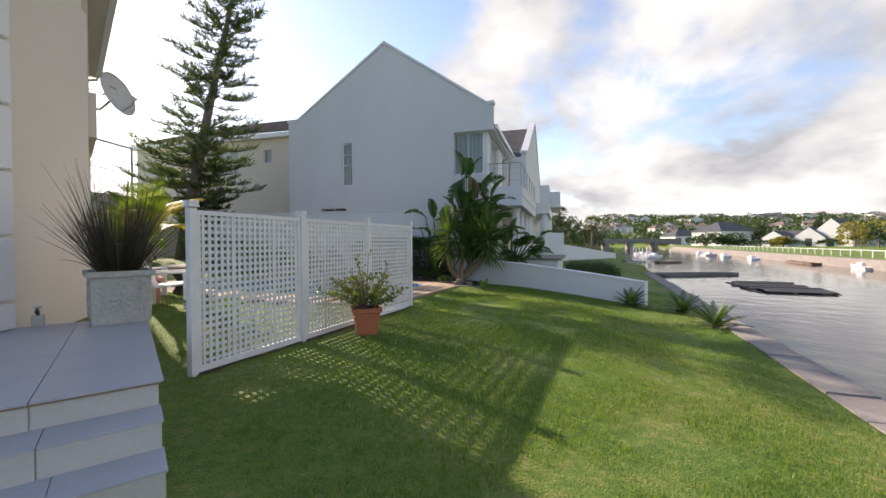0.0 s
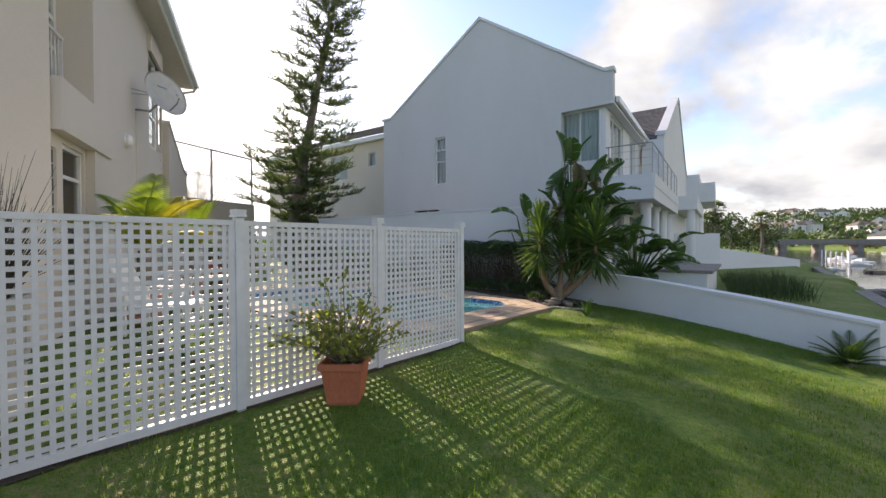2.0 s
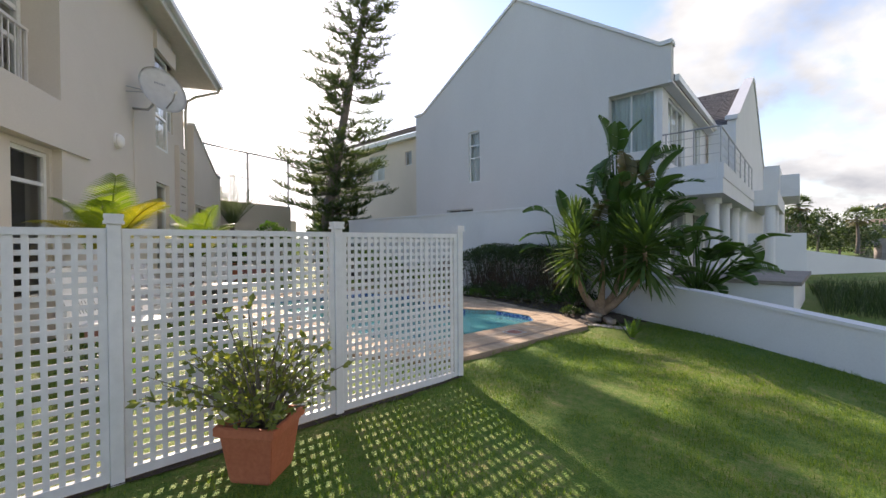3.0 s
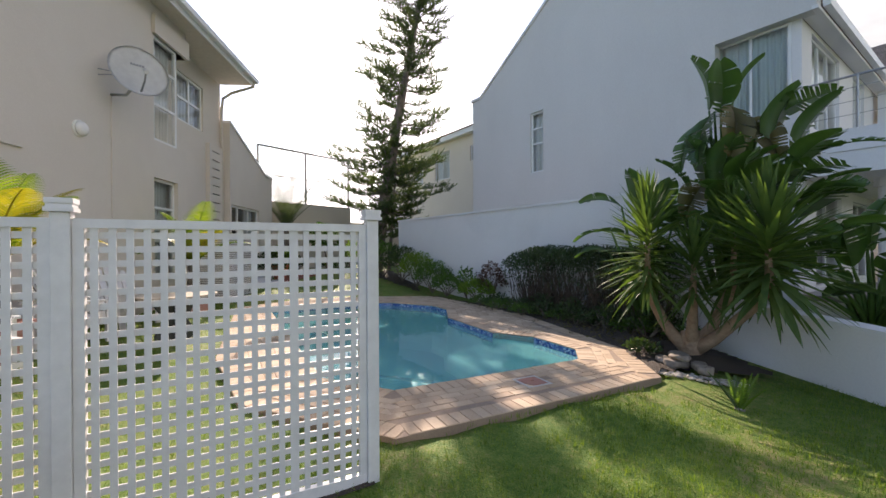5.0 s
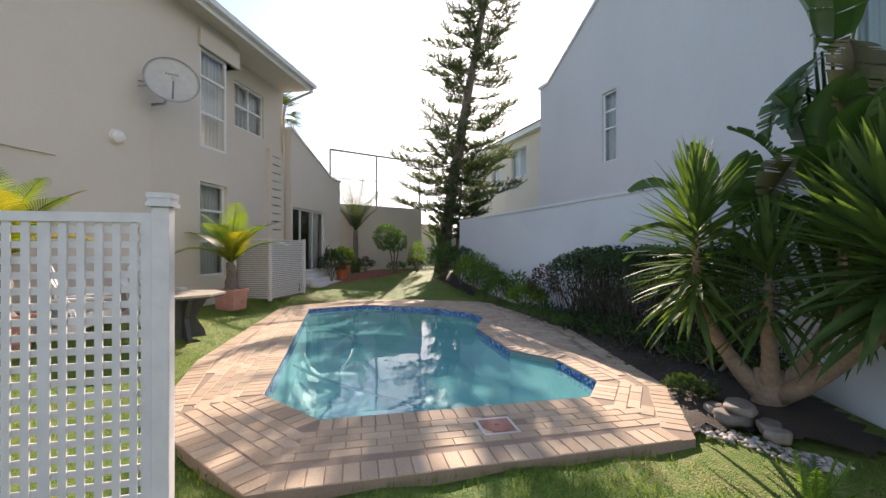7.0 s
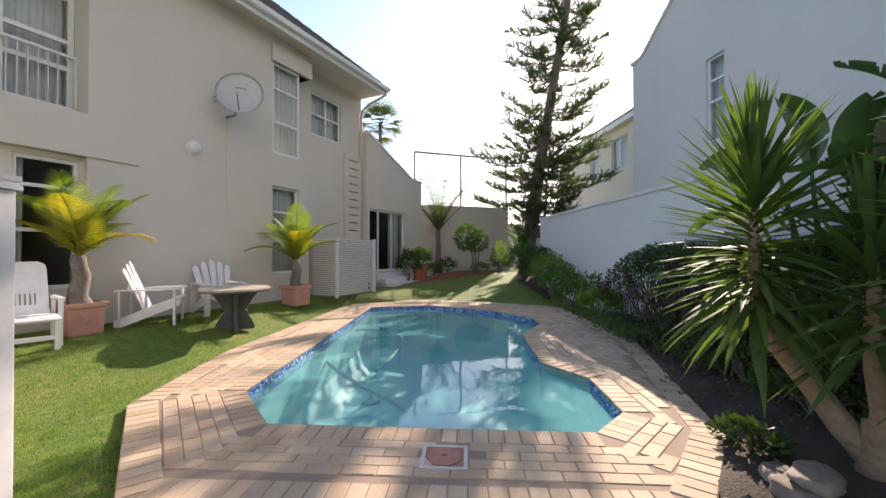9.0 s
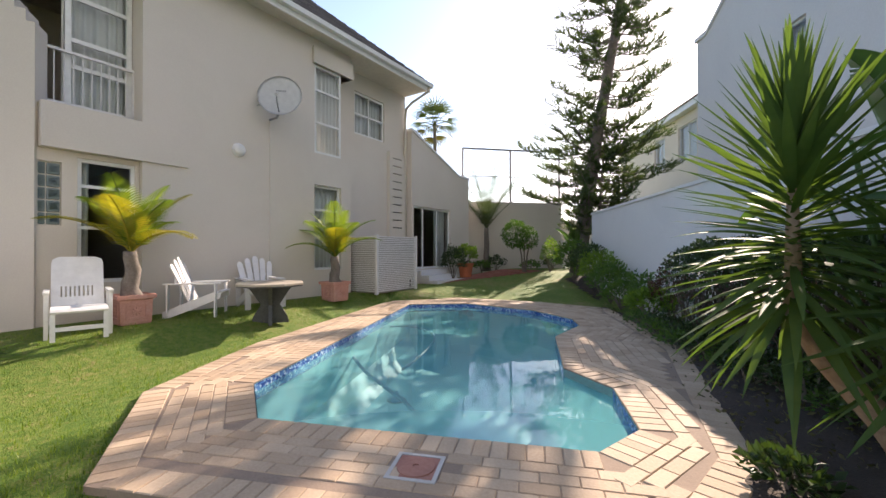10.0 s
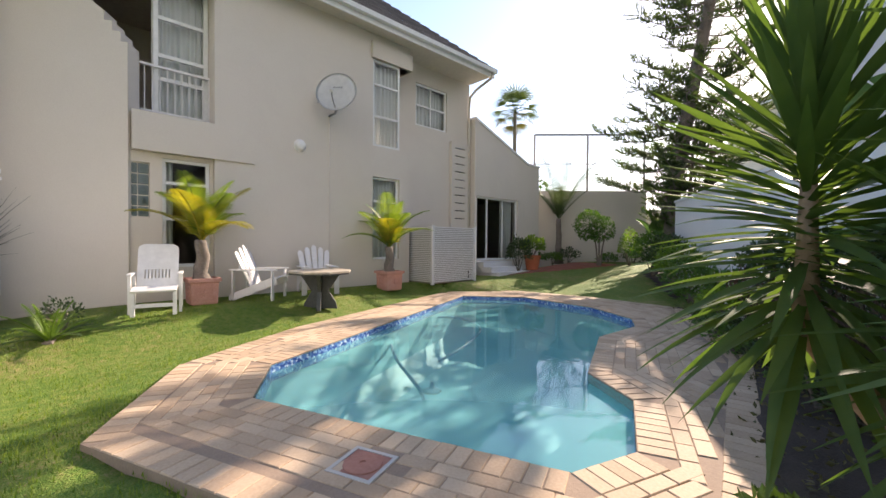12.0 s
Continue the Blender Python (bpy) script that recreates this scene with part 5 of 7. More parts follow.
for i in range(2):
    for k in range(5):
        a0, z0 = 7.862 + 0.160 * i, 1.688 + 0.184 * k
        block = part("glass_block", bx(HP, a0, a0 + 0.146, 0.30, 0.395, z0, z0 + 0.166), M_block_face, gb, bevel=0.014)
        part("ripple", bx(HP, a0 + 0.03, a0 + 0.116, 0.39, 0.402, z0 + 0.035, z0 + 0.131), M_block, block, bevel=0.005)

# tap at the foot of the terrace wall
t = thing("garden_tap", pose(-4.45, 4.35, TER_Z, 0, 0, 40), "old metal garden tap on a short pedestal", "tap")
part("pedestal", bx(WP, -0.05, 0.05, -0.04, 0.04, 0, 0.11), M_cast, t)
bm = bmesh.new(); tube(bm, [(0, 0, 0.10), (0, 0, 0.16), (0, -0.05, 0.18), (0, -0.09, 0.15)], [0.014] * 4, 8); part("spout", bm, M_black, t)
bm = bmesh.new(); cyl(bm, (-0.035, 0, 0.20), (0.035, 0, 0.20), 0.008); cyl(bm, (0, 0, 0.16), (0, 0, 0.20), 0.008); part("handle", bm, M_steel, t)

# pool skimmer lid
lid = thing("skimmer_lid", pose(-1.01, 10.78, 0.0, 0, 0, -23), "red-brown skimmer lid in a pale square frame", "pool lid")
bm = bmesh.new()
for a0, a1, b0, b1 in ((-0.15, 0.15, -0.15, -0.125), (-0.15, 0.15, 0.125, 0.15), (-0.15, -0.125, -0.125, 0.125), (0.125, 0.15, -0.125, 0.125)):
    box(bm, WP, a0, a1, b0, b1, -0.03, 0.004)
part("frame", bm, M_riser, lid)
bm = bmesh.new(); prism(bm, [(x * 0.124, y * 0.124, -0.02) for x, y in ((-1, -1), (1, -1), (1, 1), (-1, 1))], (0, 0, 0.020)); part("surround", bm, M_lid, lid)
bm = bmesh.new(); lathe(bm, [(0.115, -0.002), (0.112, 0.007), (0.02, 0.010), (0.018, 0.003)], 32); part("lid", bm, M_lid, lid)

# pool cleaner and its hose, under and on the water
M_hose = plain("grey_blue_hose", (0.20, 0.36, 0.44), 0.5)
cl = thing("pool_cleaner", pose(-5.05, 10.95, -1.075, 0, 0, 30) @ Matrix.Diagonal((0.6, 0.6, 0.6, 1)), "grey automatic pool cleaner resting on the pool floor", "pool cleaner")
bm = bmesh.new()
lathe(bm, [(0.20, 0.0), (0.22, 0.02), (0.19, 0.05), (0.08, 0.09), (0.05, 0.20), (0.045, 0.26)], 18); part("body", bm, M_hose, cl)
bm = bmesh.new(); lathe(bm, [(0.24, 0.0), (0.25, 0.008), (0.20, 0.014)], 24); part("skirt", bm, M_slate, cl)
hose = thing("pool_hose", Matrix.Identity(4), "ribbed grey-blue cleaner hose drifting in the pool water", "hose")
bm = bmesh.new()
way = [Vector(p) for p in ((-2.65, 11.02, -0.42), (-3.05, 10.98, -0.46), (-3.5, 10.9, -0.50), (-4.1, 10.68, -0.50), (-4.7, 10.42, -0.44), (-5.5, 10.22, -0.36), (-6.3, 10.25, -0.28), (-6.9, 10.7, -0.26), (-7.1, 11.4, -0.30), (-6.6, 11.8, -0.40), (-5.8, 11.5, -0.52), (-5.15, 11.0, -0.66))]
smooth_way = []
for i in range(len(way) - 1):
    p0, p1, p2, p3 = way[max(i - 1, 0)], way[i], way[i + 1], way[min(i + 2, len(way) - 1)]
    for j in range(6):
        u = j / 6
        smooth_way.append(0.5 * (2 * p1 + (p2 - p0) * u + (2 * p0 - 5 * p1 + 4 * p2 - p3) * u * u + (3 * p1 - p0 - 3 * p2 + p3) * u ** 3))
tube(bm, smooth_way, [0.024] * len(smooth_way), 8)
part("hose", bm, M_hose, hose, smooth=True)

# ================= plants =================
L_yucca = leaf("yucca_leaf", (0.030, 0.072, 0.026), (0.165, 0.225, 0.072), 0.36, 0.55, 0.15)
L_strel = leaf("strelitzia_leaf", (0.028, 0.075, 0.025), (0.075, 0.14, 0.04), 0.30, 0.30, 0.5)
L_dry = leaf("dry_leaf", (0.075, 0.070, 0.028), (0.15, 0.125, 0.05), 0.25, 0.6)
L_hedge = leaf("hedge_leaf", (0.016, 0.034, 0.012), (0.06, 0.10, 0.028), 0.2, 0.4)
L_shrub = leaf("shrub_leaf", (0.035, 0.085, 0.018), (0.11, 0.20, 0.04), 0.35, 0.45)
L_bright = leaf("bright_leaf", (0.075, 0.15, 0.02), (0.20, 0.30, 0.05), 0.4, 0.45)
L_palm = leaf("palm_leaflet", (0.05, 0.11, 0.015), (0.19, 0.24, 0.03), 0.45, 0.42)
L_palm_old = leaf("golden_palm_leaflet", (0.15, 0.15, 0.015), (0.38, 0.30, 0.03), 0.45, 0.45)
L_palm_grey = leaf("grey_palm_leaflet", (0.045, 0.075, 0.03), (0.12, 0.15, 0.07), 0.3, 0.5)
L_cycad = leaf("cycad_leaflet", (0.035, 0.075, 0.02), (0.11, 0.16, 0.045), 0.35, 0.4)
L_pine = leaf("araucaria_needles", (0.045, 0.070, 0.035), (0.11, 0.145, 0.07), 0.42, 0.5)
L_reed = leaf("dark_reed", (0.035, 0.03, 0.022), (0.10, 0.085, 0.06), 0.15, 0.6)
L_pot = leaf("pot_shrub_leaf", (0.10, 0.13, 0.03), (0.26, 0.26, 0.08), 0.4, 0.4)
L_red = leaf("bronze_leaf", (0.05, 0.022, 0.018), (0.12, 0.055, 0.035), 0.3, 0.45)
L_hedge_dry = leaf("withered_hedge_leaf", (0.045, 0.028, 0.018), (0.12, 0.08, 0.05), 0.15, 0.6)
M_hedge_twig = surface("brown_twig", (0.05, 0.035, 0.025), (0.13, 0.095, 0.07), 0.9, 40, 6, 0.4, 0.004)
M_twig = surface("grey_twig", (0.10, 0.08, 0.06), (0.22, 0.18, 0.14), 0.9, 40, 6, 0.4, 0.004)


def blade(bm, base, d, up, length, width, droop, segs=6, fold=0.25, tipw=0.04, belly=0.35):
    """A folded strap leaf that bends downwards."""
    base, d = Vector(base), Vector(d).normalized()
    side = d.cross(Vector(up))
    side = (side if side.length > 0.05 else d.orthogonal()).normalized()
    rows = []
    p = base.copy()
    cur = d.copy()
    for i in range(segs + 1):
        t = i / segs
        w = width * (tipw + (1 - tipw) * (min(1.0, 0.45 + t / belly * 0.55) if t < belly else 1 - ((t - belly) / (1 - belly)) ** 1.6)) * 0.5
        nrm = side.cross(cur).normalized()
        rows.append((bm.verts.new(p - side * w + nrm * w * fold), bm.verts.new(p), bm.verts.new(p + side * w + nrm * w * fold)))
        p = p + cur * (length / segs)
        cur = (cur + Vector((0, 0, -droop / segs))).normalized()
    for a, b in zip(rows, rows[1:]):
        bm.faces.new((a[0], a[1], b[1], b[0]))
        bm.faces.new((a[1], a[2], b[2], b[1]))


def quad_leaf(bm, c, d, size, rnd, aspect=0.5):
    d = Vector(d).normalized()
    s = d.cross(Vector((rnd.uniform(-1, 1), rnd.uniform(-1, 1), rnd.uniform(-1, 1))))
    s = (s if s.length > 0.1 else d.orthogonal()).normalized()
    n = d.cross(s)
    c = Vector(c)
    a = bm.verts.new(c)
    b = bm.verts.new(c + d * size * 0.5 + s * size * aspect * 0.5 + n * size * 0.08)
    e = bm.verts.new(c + d * size)
    f = bm.verts.new(c + d * size * 0.5 - s * size * aspect * 0.5 + n * size * 0.08)
    bm.faces.new((a, b, e))
    bm.faces.new((a, e, f))


def sphere_dir(rnd, low=-1.0, high=1.0):
    z = rnd.uniform(low, high)
    a = rnd.uniform(0, 2 * math.pi)
    r = math.sqrt(max(0, 1 - z * z))
    return Vector((r * math.cos(a), r * math.sin(a), z))


# ---------- yucca with three heads ----------
def leaf_mesh(name, length, width, droop, mat, segs=7, fold=0.3):
    bm = bmesh.new()
    blade(bm, (0, 0, 0), (0, 1, 0), (0, 0, 1), length, width, droop, segs, fold)
    me = bpy.data.meshes.new(name)
    bm.to_mesh(me); bm.free()
    me.materials.append(mat)
    me.polygons.foreach_set("use_smooth", [True] * len(me.polygons))
    return me


YLEAF = [leaf_mesh("yucca_leaf", 0.60 + 0.03 * i, 0.058, dr, L_yucca) for i, dr in enumerate((0.0, 0.08, 0.22, 0.5))]


def turned(base, d, roll=0.0, scale=1.0):
    """Pose that sends +y along d, with z as upright as may be."""
    d = Vector(d).normalized()
    x = d.cross(Vector((0, 0, 1)))
    x = (x if x.length > 0.02 else Vector((1, 0, 0))).normalized()
    z = x.cross(d)
    m = Matrix((x, d, z)).transposed().to_4x4()
    return Matrix.Translation(base) @ m @ Matrix.Rotation(roll, 4, "Y") @ Matrix.Diagonal((scale, scale, scale, 1))


yucca = thing("yucca", place(0.05, 13.18, 0.0), "large yucca with tan stems and spiky green rosettes", "yucca")
origin = Vector((0.05, 13.18, 0.0))
rnd = random.Random(21)
HEADS = [((-0.34, 12.66), 0.95, 1.95, 0.98, 220, (-0.40, -0.10)), ((0.14, 12.88), 0.82, 1.42, 0.92, 95, (0.06, -0.12)), ((0.90, 12.68), 0.95, 1.80, 1.20, 190, (0.58, -0.10)), ((0.52, 13.35), 1.00, 1.75, 1.1, 110, (0.34, 0.16))]
bm = bmesh.new()
tube(bm, [(0, 0, -0.1), (0.02, 0, 0.12), (0.0, 0.02, 0.30)], [0.15, 0.13, 0.11], 12)
part("stump", bm, M_yucca_trunk, yucca, smooth=True)
for (hx, hy), zlow, zap, size, count, (sx, sy) in HEADS:
    c = Vector((hx, hy, zlow)) - origin
    bm = bmesh.new()
    mid = Vector((sx * 0.75, sy * 0.75, 0.40))
    pts = [Vector((sx * 0.10, sy * 0.1, 0.05)), Vector((sx * 0.45, sy * 0.45, 0.22)), mid, mid.lerp(c, 0.6) + Vector((sx * 0.05, sy * 0.05, 0)), c, c + Vector((0, 0, (zap - zlow) * 0.6)), c + Vector((0, 0, zap - zlow))]
    tube(bm, pts, [0.085, 0.08, 0.068, 0.06, 0.050, 0.026, 0.012], 10)
    for v in bm.verts:
        v.co += Vector((noise.noise(v.co * 9), noise.noise(v.co * 9 + Vector((5, 0, 0))), 0)) * 0.012
    stem = part("stem", bm, M_yucca_trunk, yucca, smooth=True)
    for i in range(count):
        t = (i + 0.5) / count
        e = 86 - 140 * t if t < 0.36 else (35 - 50 * (t - 0.36) / 0.44 if t < 0.80 else -15 - 28 * (t - 0.80) / 0.20)
        elev = radians(e + rnd.uniform(-9, 9))
        az = i * 2.39996 + rnd.uniform(-0.2, 0.2)
        d = Vector((math.cos(az) * math.cos(elev), math.sin(az) * math.cos(elev), math.sin(elev)))
        k = 0 if t < 0.35 else (1 if t < 0.6 else (2 if rnd.random() < 0.7 else 3))
        lf = new("leaf", YLEAF[k])
        lf.parent = stem
        lf.matrix_local = turned(c + Vector((0, 0, (zap - zlow) * (1 - t))) + d * 0.03, d, rnd.uniform(-0.35, 0.35), size * rnd.uniform(0.85, 1.08) * (0.85 + 0.15 * min(t * 4, 1)))


# ---------- strelitzia: paddle leaves on long stalks ----------
def paddle_mesh(seed, length, width, tatter, mat):
    r = random.Random(seed)
    bm = bmesh.new()
    k = 22
    mid, left, right = [], [], []
    for i in range(k + 1):
        t = i / k
        w = width * 0.5 * math.sin(math.pi * min(max(t * 0.93 + 0.05, 0), 1)) ** 0.6
        z = 0.10 * math.sin(t * 2.2) - 0.28 * t * t * length
        mid.append(bm.verts.new((0, t * length, z)))
        left.append((-w, t * length + 0.05, z + 0.10 * w / width))
        right.append((w, t * length + 0.05, z + 0.10 * w / width))
    for side in (left, right):
        for i in range(k):
            torn = r.random() < tatter
            a, b = Vector(side[i]), Vector(side[i + 1])
            if torn:
                cut = r.uniform(0.3, 0.9)
                b = a.lerp(b, 0.55)
                drop = Vector((0, 0, -r.uniform(0.0, 0.05)))
                a += drop; b += drop
            va, vb = bm.verts.new(a), bm.verts.new(b)
            bm.faces.new((mid[i], mid[i + 1], vb, va))
    me = bpy.data.meshes.new("paddle")
    bm.to_mesh(me); bm.free()
    me.materials.append(mat)
    me.polygons.foreach_set("use_smooth", [True] * len(me.polygons))
    return me


PADDLES = [paddle_mesh(1, 0.85, 0.48, 0.08, L_strel), paddle_mesh(2, 0.80, 0.44, 0.25, L_strel), paddle_mesh(3, 0.90, 0.52, 0.5, L_strel), paddle_mesh(4, 0.85, 0.48, 0.55, L_dry), paddle_mesh(5, 0.62, 0.30, 0.1, L_strel)]


def strelitzia(base, heads, label):
    t = thing("strelitzia", Matrix.Translation(base), label, "strelitzia")
    base = Vector(base)
    for (tip, d, k, scale) in heads:
        tip = Vector(tip) - base
        bm = bmesh.new()
        foot = Vector((tip.x * 0.12, tip.y * 0.12, 0))
        tube(bm, [foot, foot.lerp(tip, 0.4) + Vector((-tip.x * 0.08, -tip.y * 0.08, 0.1)), foot.lerp(tip, 0.8) + Vector((0, 0, 0.06)), tip], [0.05, 0.035, 0.022, 0.014], 7)
        stalk = part("stalk", bm, L_shrub, t, smooth=True)
        lf = new("leaf", PADDLES[k])
        lf.parent = stalk
        lf.matrix_local = turned(tip, d, rnd.uniform(-0.5, 0.5), scale)
    return t


rnd = random.Random(8)
tall = [(p, d, k, f) for p, d, k, f in (
    ((0.12, 14.4, 3.55), (-0.10, -0.1, 1.0), 0, 1.0), ((0.42, 14.4, 3.45), (0.30, -0.1, 0.95), 0, 0.95), ((0.28, 14.3, 3.45), (0.10, -0.5, 0.75), 1, 1.0), ((0.20, 14.3, 3.5), (-0.25, -0.45, -0.75), 2, 1.0),
    ((0.40, 14.25, 3.55), (0.15, -0.5, -0.8), 3, 1.05), ((0.05, 14.35, 3.40), (-0.40, -0.2, -0.75), 2, 0.95), ((0.55, 14.35, 3.35), (0.50, -0.3, -0.65), 3, 0.95), ((0.70, 14.35, 3.10), (0.85, -0.15, 0.50), 2, 1.05),
    ((0.90, 14.25, 2.70), (0.15, -0.1, 1.0), 0, 1.1), ((1.12, 14.25, 2.60), (0.35, -0.1, 0.95), 0, 1.05), ((0.10, 14.2, 2.35), (-0.15, -0.25, 0.95), 0, 0.9), ((0.30, 14.1, 2.30), (0.20, -0.40, 0.85), 0, 0.95),
    ((-0.10, 14.2, 2.20), (-0.35, -0.3, 0.75), 0, 0.9), ((0.50, 14.1, 2.25), (0.40, -0.5, 0.6), 1, 1.0), ((0.15, 14.05, 2.45), (-0.2, -0.6, -0.5), 3, 0.9), ((0.45, 14.05, 1.9), (0.1, -0.8, 0.2), 2, 1.0),
    ((0.75, 14.1, 2.0), (0.4, -0.6, 0.5), 0, 1.0), ((1.15, 14.1, 1.8), (0.6, -0.5, 0.5), 0, 1.0), ((0.0, 14.05, 1.7), (-0.3, -0.7, 0.3), 1, 0.9), ((0.9, 14.0, 1.5), (0.5, -0.7, 0.2), 2, 1.0), ((1.4, 14.15, 1.55), (0.9, -0.3, 0.3), 0, 1.0))]
for i in range(30):
    az = 2.4 * i
    out = 0.25 + 0.55 * ((i * 5) % 7) / 6
    tall.append(((0.55 + math.cos(az) * out, 14.2 + 0.25 * math.sin(az), 0.95 + 1.7 * ((i * 11) % 30) / 29), (math.cos(az) * 0.8, -0.45 + 0.4 * math.sin(az), 0.75 - 0.5 * ((i * 3) % 5) / 4), (0, 1, 0, 2, 1)[i % 5], 0.85 + 0.05 * (i % 4)))
strelitzia((0.35, 14.45, -0.05), tall, "tall wild strelitzia with torn paddle leaves behind the yucca")
strelitzia((-0.75, 14.30, 0.0), [((-0.85, 14.2, 2.05), (-0.15, -0.2, 1.0), 4, 1.1), ((-1.15, 14.25, 2.15), (-0.95, -0.1, 0.25), 4, 1.1), ((-1.3, 14.2, 1.7), (-1.0, -0.2, -0.1), 1, 0.8), ((-1.35, 14.2, 1.35), (-1.0, -0.2, -0.05), 4, 0.9), ((-0.55, 14.2, 1.9), (0.3, -0.3, 0.9), 0, 0.8), ((-0.35, 14.1, 1.7), (0.1, -0.7, 0.6), 1, 0.9), ((-0.95, 14.1, 1.5), (-0.6, -0.6, 0.4), 4, 1.0)], "strelitzia clump with stiff upright leaves against the wall")
strelitzia((1.9, 14.6, 0.2), [((1.4 + 0.14 * i, 14.35 + 0.12 * (i % 3), 0.75 + 0.13 * ((i * 4) % 7)), (math.cos(1.9 * i), -0.7, 0.35 + 0.2 * (i % 3)), (0, 1, 0)[i % 3], 0.8) for i in range(12)] + [((1.7, 14.5, 1.15), (-0.2, -0.5, 0.8), 0, 0.9), ((2.1, 14.5, 1.05), (0.5, -0.5, 0.5), 0, 0.95), ((2.4, 14.5, 0.95), (0.9, -0.3, 0.2), 1, 0.95), ((1.6, 14.3, 0.85), (0.0, -0.9, 0.3), 0, 0.9), ((2.2, 14.3, 0.8), (0.6, -0.8, 0.0), 0, 0.95), ((2.6, 14.7, 0.85), (0.9, 0.1, 0.1), 2, 0.9), ((1.9, 14.7, 1.35), (0.1, 0.1, 1.0), 0, 0.9), ((1.3, 14.4, 1.1), (-0.5, -0.6, 0.5), 0, 0.9), ((2.0, 14.4, 0.6), (0.3, -0.9, -0.1), 1, 0.9)], "low spreading strelitzia beside the neighbour's terrace")


# ---------- shrubs made of many small leaves ----------
def shrub(name, m, size, count, leaf_size, mat, label, category, seed, stems=7, hollow=0.55, low=-0.1, aspect=0.5, lumps=0.35, group=""):
    """size: half width, half depth, height. Leaves lie in a lumpy shell round a few stems."""
    r = random.Random(seed)
    t = thing(name, m, label, category, group)
    bm = bmesh.new()
    for i in range(stems):
        d = sphere_dir(r, 0.25, 0.95)
        tip = Vector((d.x * size[0], d.y * size[1], size[2] * (0.35 + 0.5 * d.z)))
        tube(bm, [Vector((0, 0, -0.03)), tip * 0.45 + Vector((r.uniform(-0.04, 0.04), r.uniform(-0.04, 0.04), 0.05)), tip], [0.018, 0.012, 0.005], 5)
    tagged(part("stem", bm, M_twig, t), kind="stuff")
    bm = bmesh.new()
    for i in range(count):
        d = sphere_dir(r, low, 1.0)
        lump = 1 + lumps * noise.noise(d * 2.6 + Vector((seed, 0, 0)))
        f = (hollow + (1 - hollow) * r.random() ** 0.5) * lump
        p = Vector((d.x * size[0] * f, d.y * size[1] * f, size[2] * (0.45 + 0.55 * d.z * f)))
        quad_leaf(bm, p, (d + sphere_dir(r) * 0.9 + Vector((0, 0, 0.2))), leaf_size * r.uniform(0.6, 1.25), r, aspect)
    tagged(part("foliage", bm, mat, t), kind="stuff")
    return t


def hedge_bush():
    """Rounded dark hedge, leafy above and brown and twiggy below, against the wall."""
    r = random.Random(31)
    c = NP(5.6, -14.0, 0)
    inv = Vector((c.x, c.y, 0.05))
    t = thing("hedge", Matrix.Translation(inv), "rounded dark green hedge with bare brown twiggy lower stems", "hedge")

    def top(a, m):
        return 1.42 + 0.13 * noise.noise((a * 1.9, m * 2, 0)) - 0.30 * max(0, a - 6.7) ** 1.5 - 0.9 * max(0, abs(m + 14.02) - 0.25) ** 2
    bm = bmesh.new()
    for i in range(420):
        a, m = r.uniform(4.0, 7.35), r.uniform(-14.38, -13.70)
        p = NP(a, m, 0.03) - inv
        q = NP(a + r.uniform(-0.35, 0.35), m + r.uniform(-0.2, 0.35), r.uniform(0.5, 1.25)) - inv
        tube(bm, [p, p.lerp(q, 0.5) + Vector((r.uniform(-0.12, 0.12), r.uniform(-0.12, 0.12), 0)), q], [0.011, 0.008, 0.004], 4)
    tagged(part("stem", bm, M_hedge_twig, t), kind="stuff")
    bm, dry = bmesh.new(), bmesh.new()
    for i in range(15000):
        a, m = r.uniform(3.9, 7.5), r.uniform(-14.45, -13.45)
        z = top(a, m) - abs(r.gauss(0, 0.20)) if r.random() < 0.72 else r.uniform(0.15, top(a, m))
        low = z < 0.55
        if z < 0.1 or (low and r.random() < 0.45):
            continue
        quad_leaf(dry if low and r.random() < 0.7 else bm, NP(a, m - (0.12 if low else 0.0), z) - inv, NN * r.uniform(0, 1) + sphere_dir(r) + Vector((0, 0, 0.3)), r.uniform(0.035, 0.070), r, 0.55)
    tagged(part("foliage", bm, L_hedge, t), kind="stuff")
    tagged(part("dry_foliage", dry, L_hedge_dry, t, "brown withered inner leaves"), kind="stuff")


hedge_bush()


def at_wall(a, m, z=0.08):
    p = NP(a, m, 0)
    return Matrix.Translation((p.x, p.y, max(lawn(p.x, p.y), -0.05) + z))


shrub("shrub", at_wall(8.6, -14.15), (0.42, 0.32, 0.95), 900, 0.065, L_red, "bronze-leaved shrub in the bed by the white wall", "shrub", 41)
shrub("shrub", at_wall(9.0, -13.95), (0.50, 0.40, 0.50), 900, 0.10, L_bright, "bright green leafy shrub in the garden bed", "shrub", 42)
shrub("shrub", at_wall(9.6, -14.1), (0.30, 0.25, 0.80), 260, 0.10, L_shrub, "thin upright shrub against the white wall", "shrub", 43)
shrub("shrub", at_wall(10.3, -13.9), (0.55, 0.40, 0.60), 800, 0.08, L_shrub, "low green shrub in the garden bed", "shrub", 44)
shrub("shrub", at_wall(11.2, -14.0), (0.75, 0.50, 0.95), 1500, 0.075, L_shrub, "rounded green shrub in the garden bed", "shrub", 45)
shrub("shrub", at_wall(12.3, -14.1), (0.75, 0.50, 1.15), 1500, 0.08, L_bright, "rounded light green shrub near the tall tree", "shrub", 46)
shrub("shrub", at_wall(13.5, -14.2), (0.8, 0.6, 1.25), 1400, 0.09, L_hedge, "dark green shrub at the foot of the tall tree", "shrub", 47)
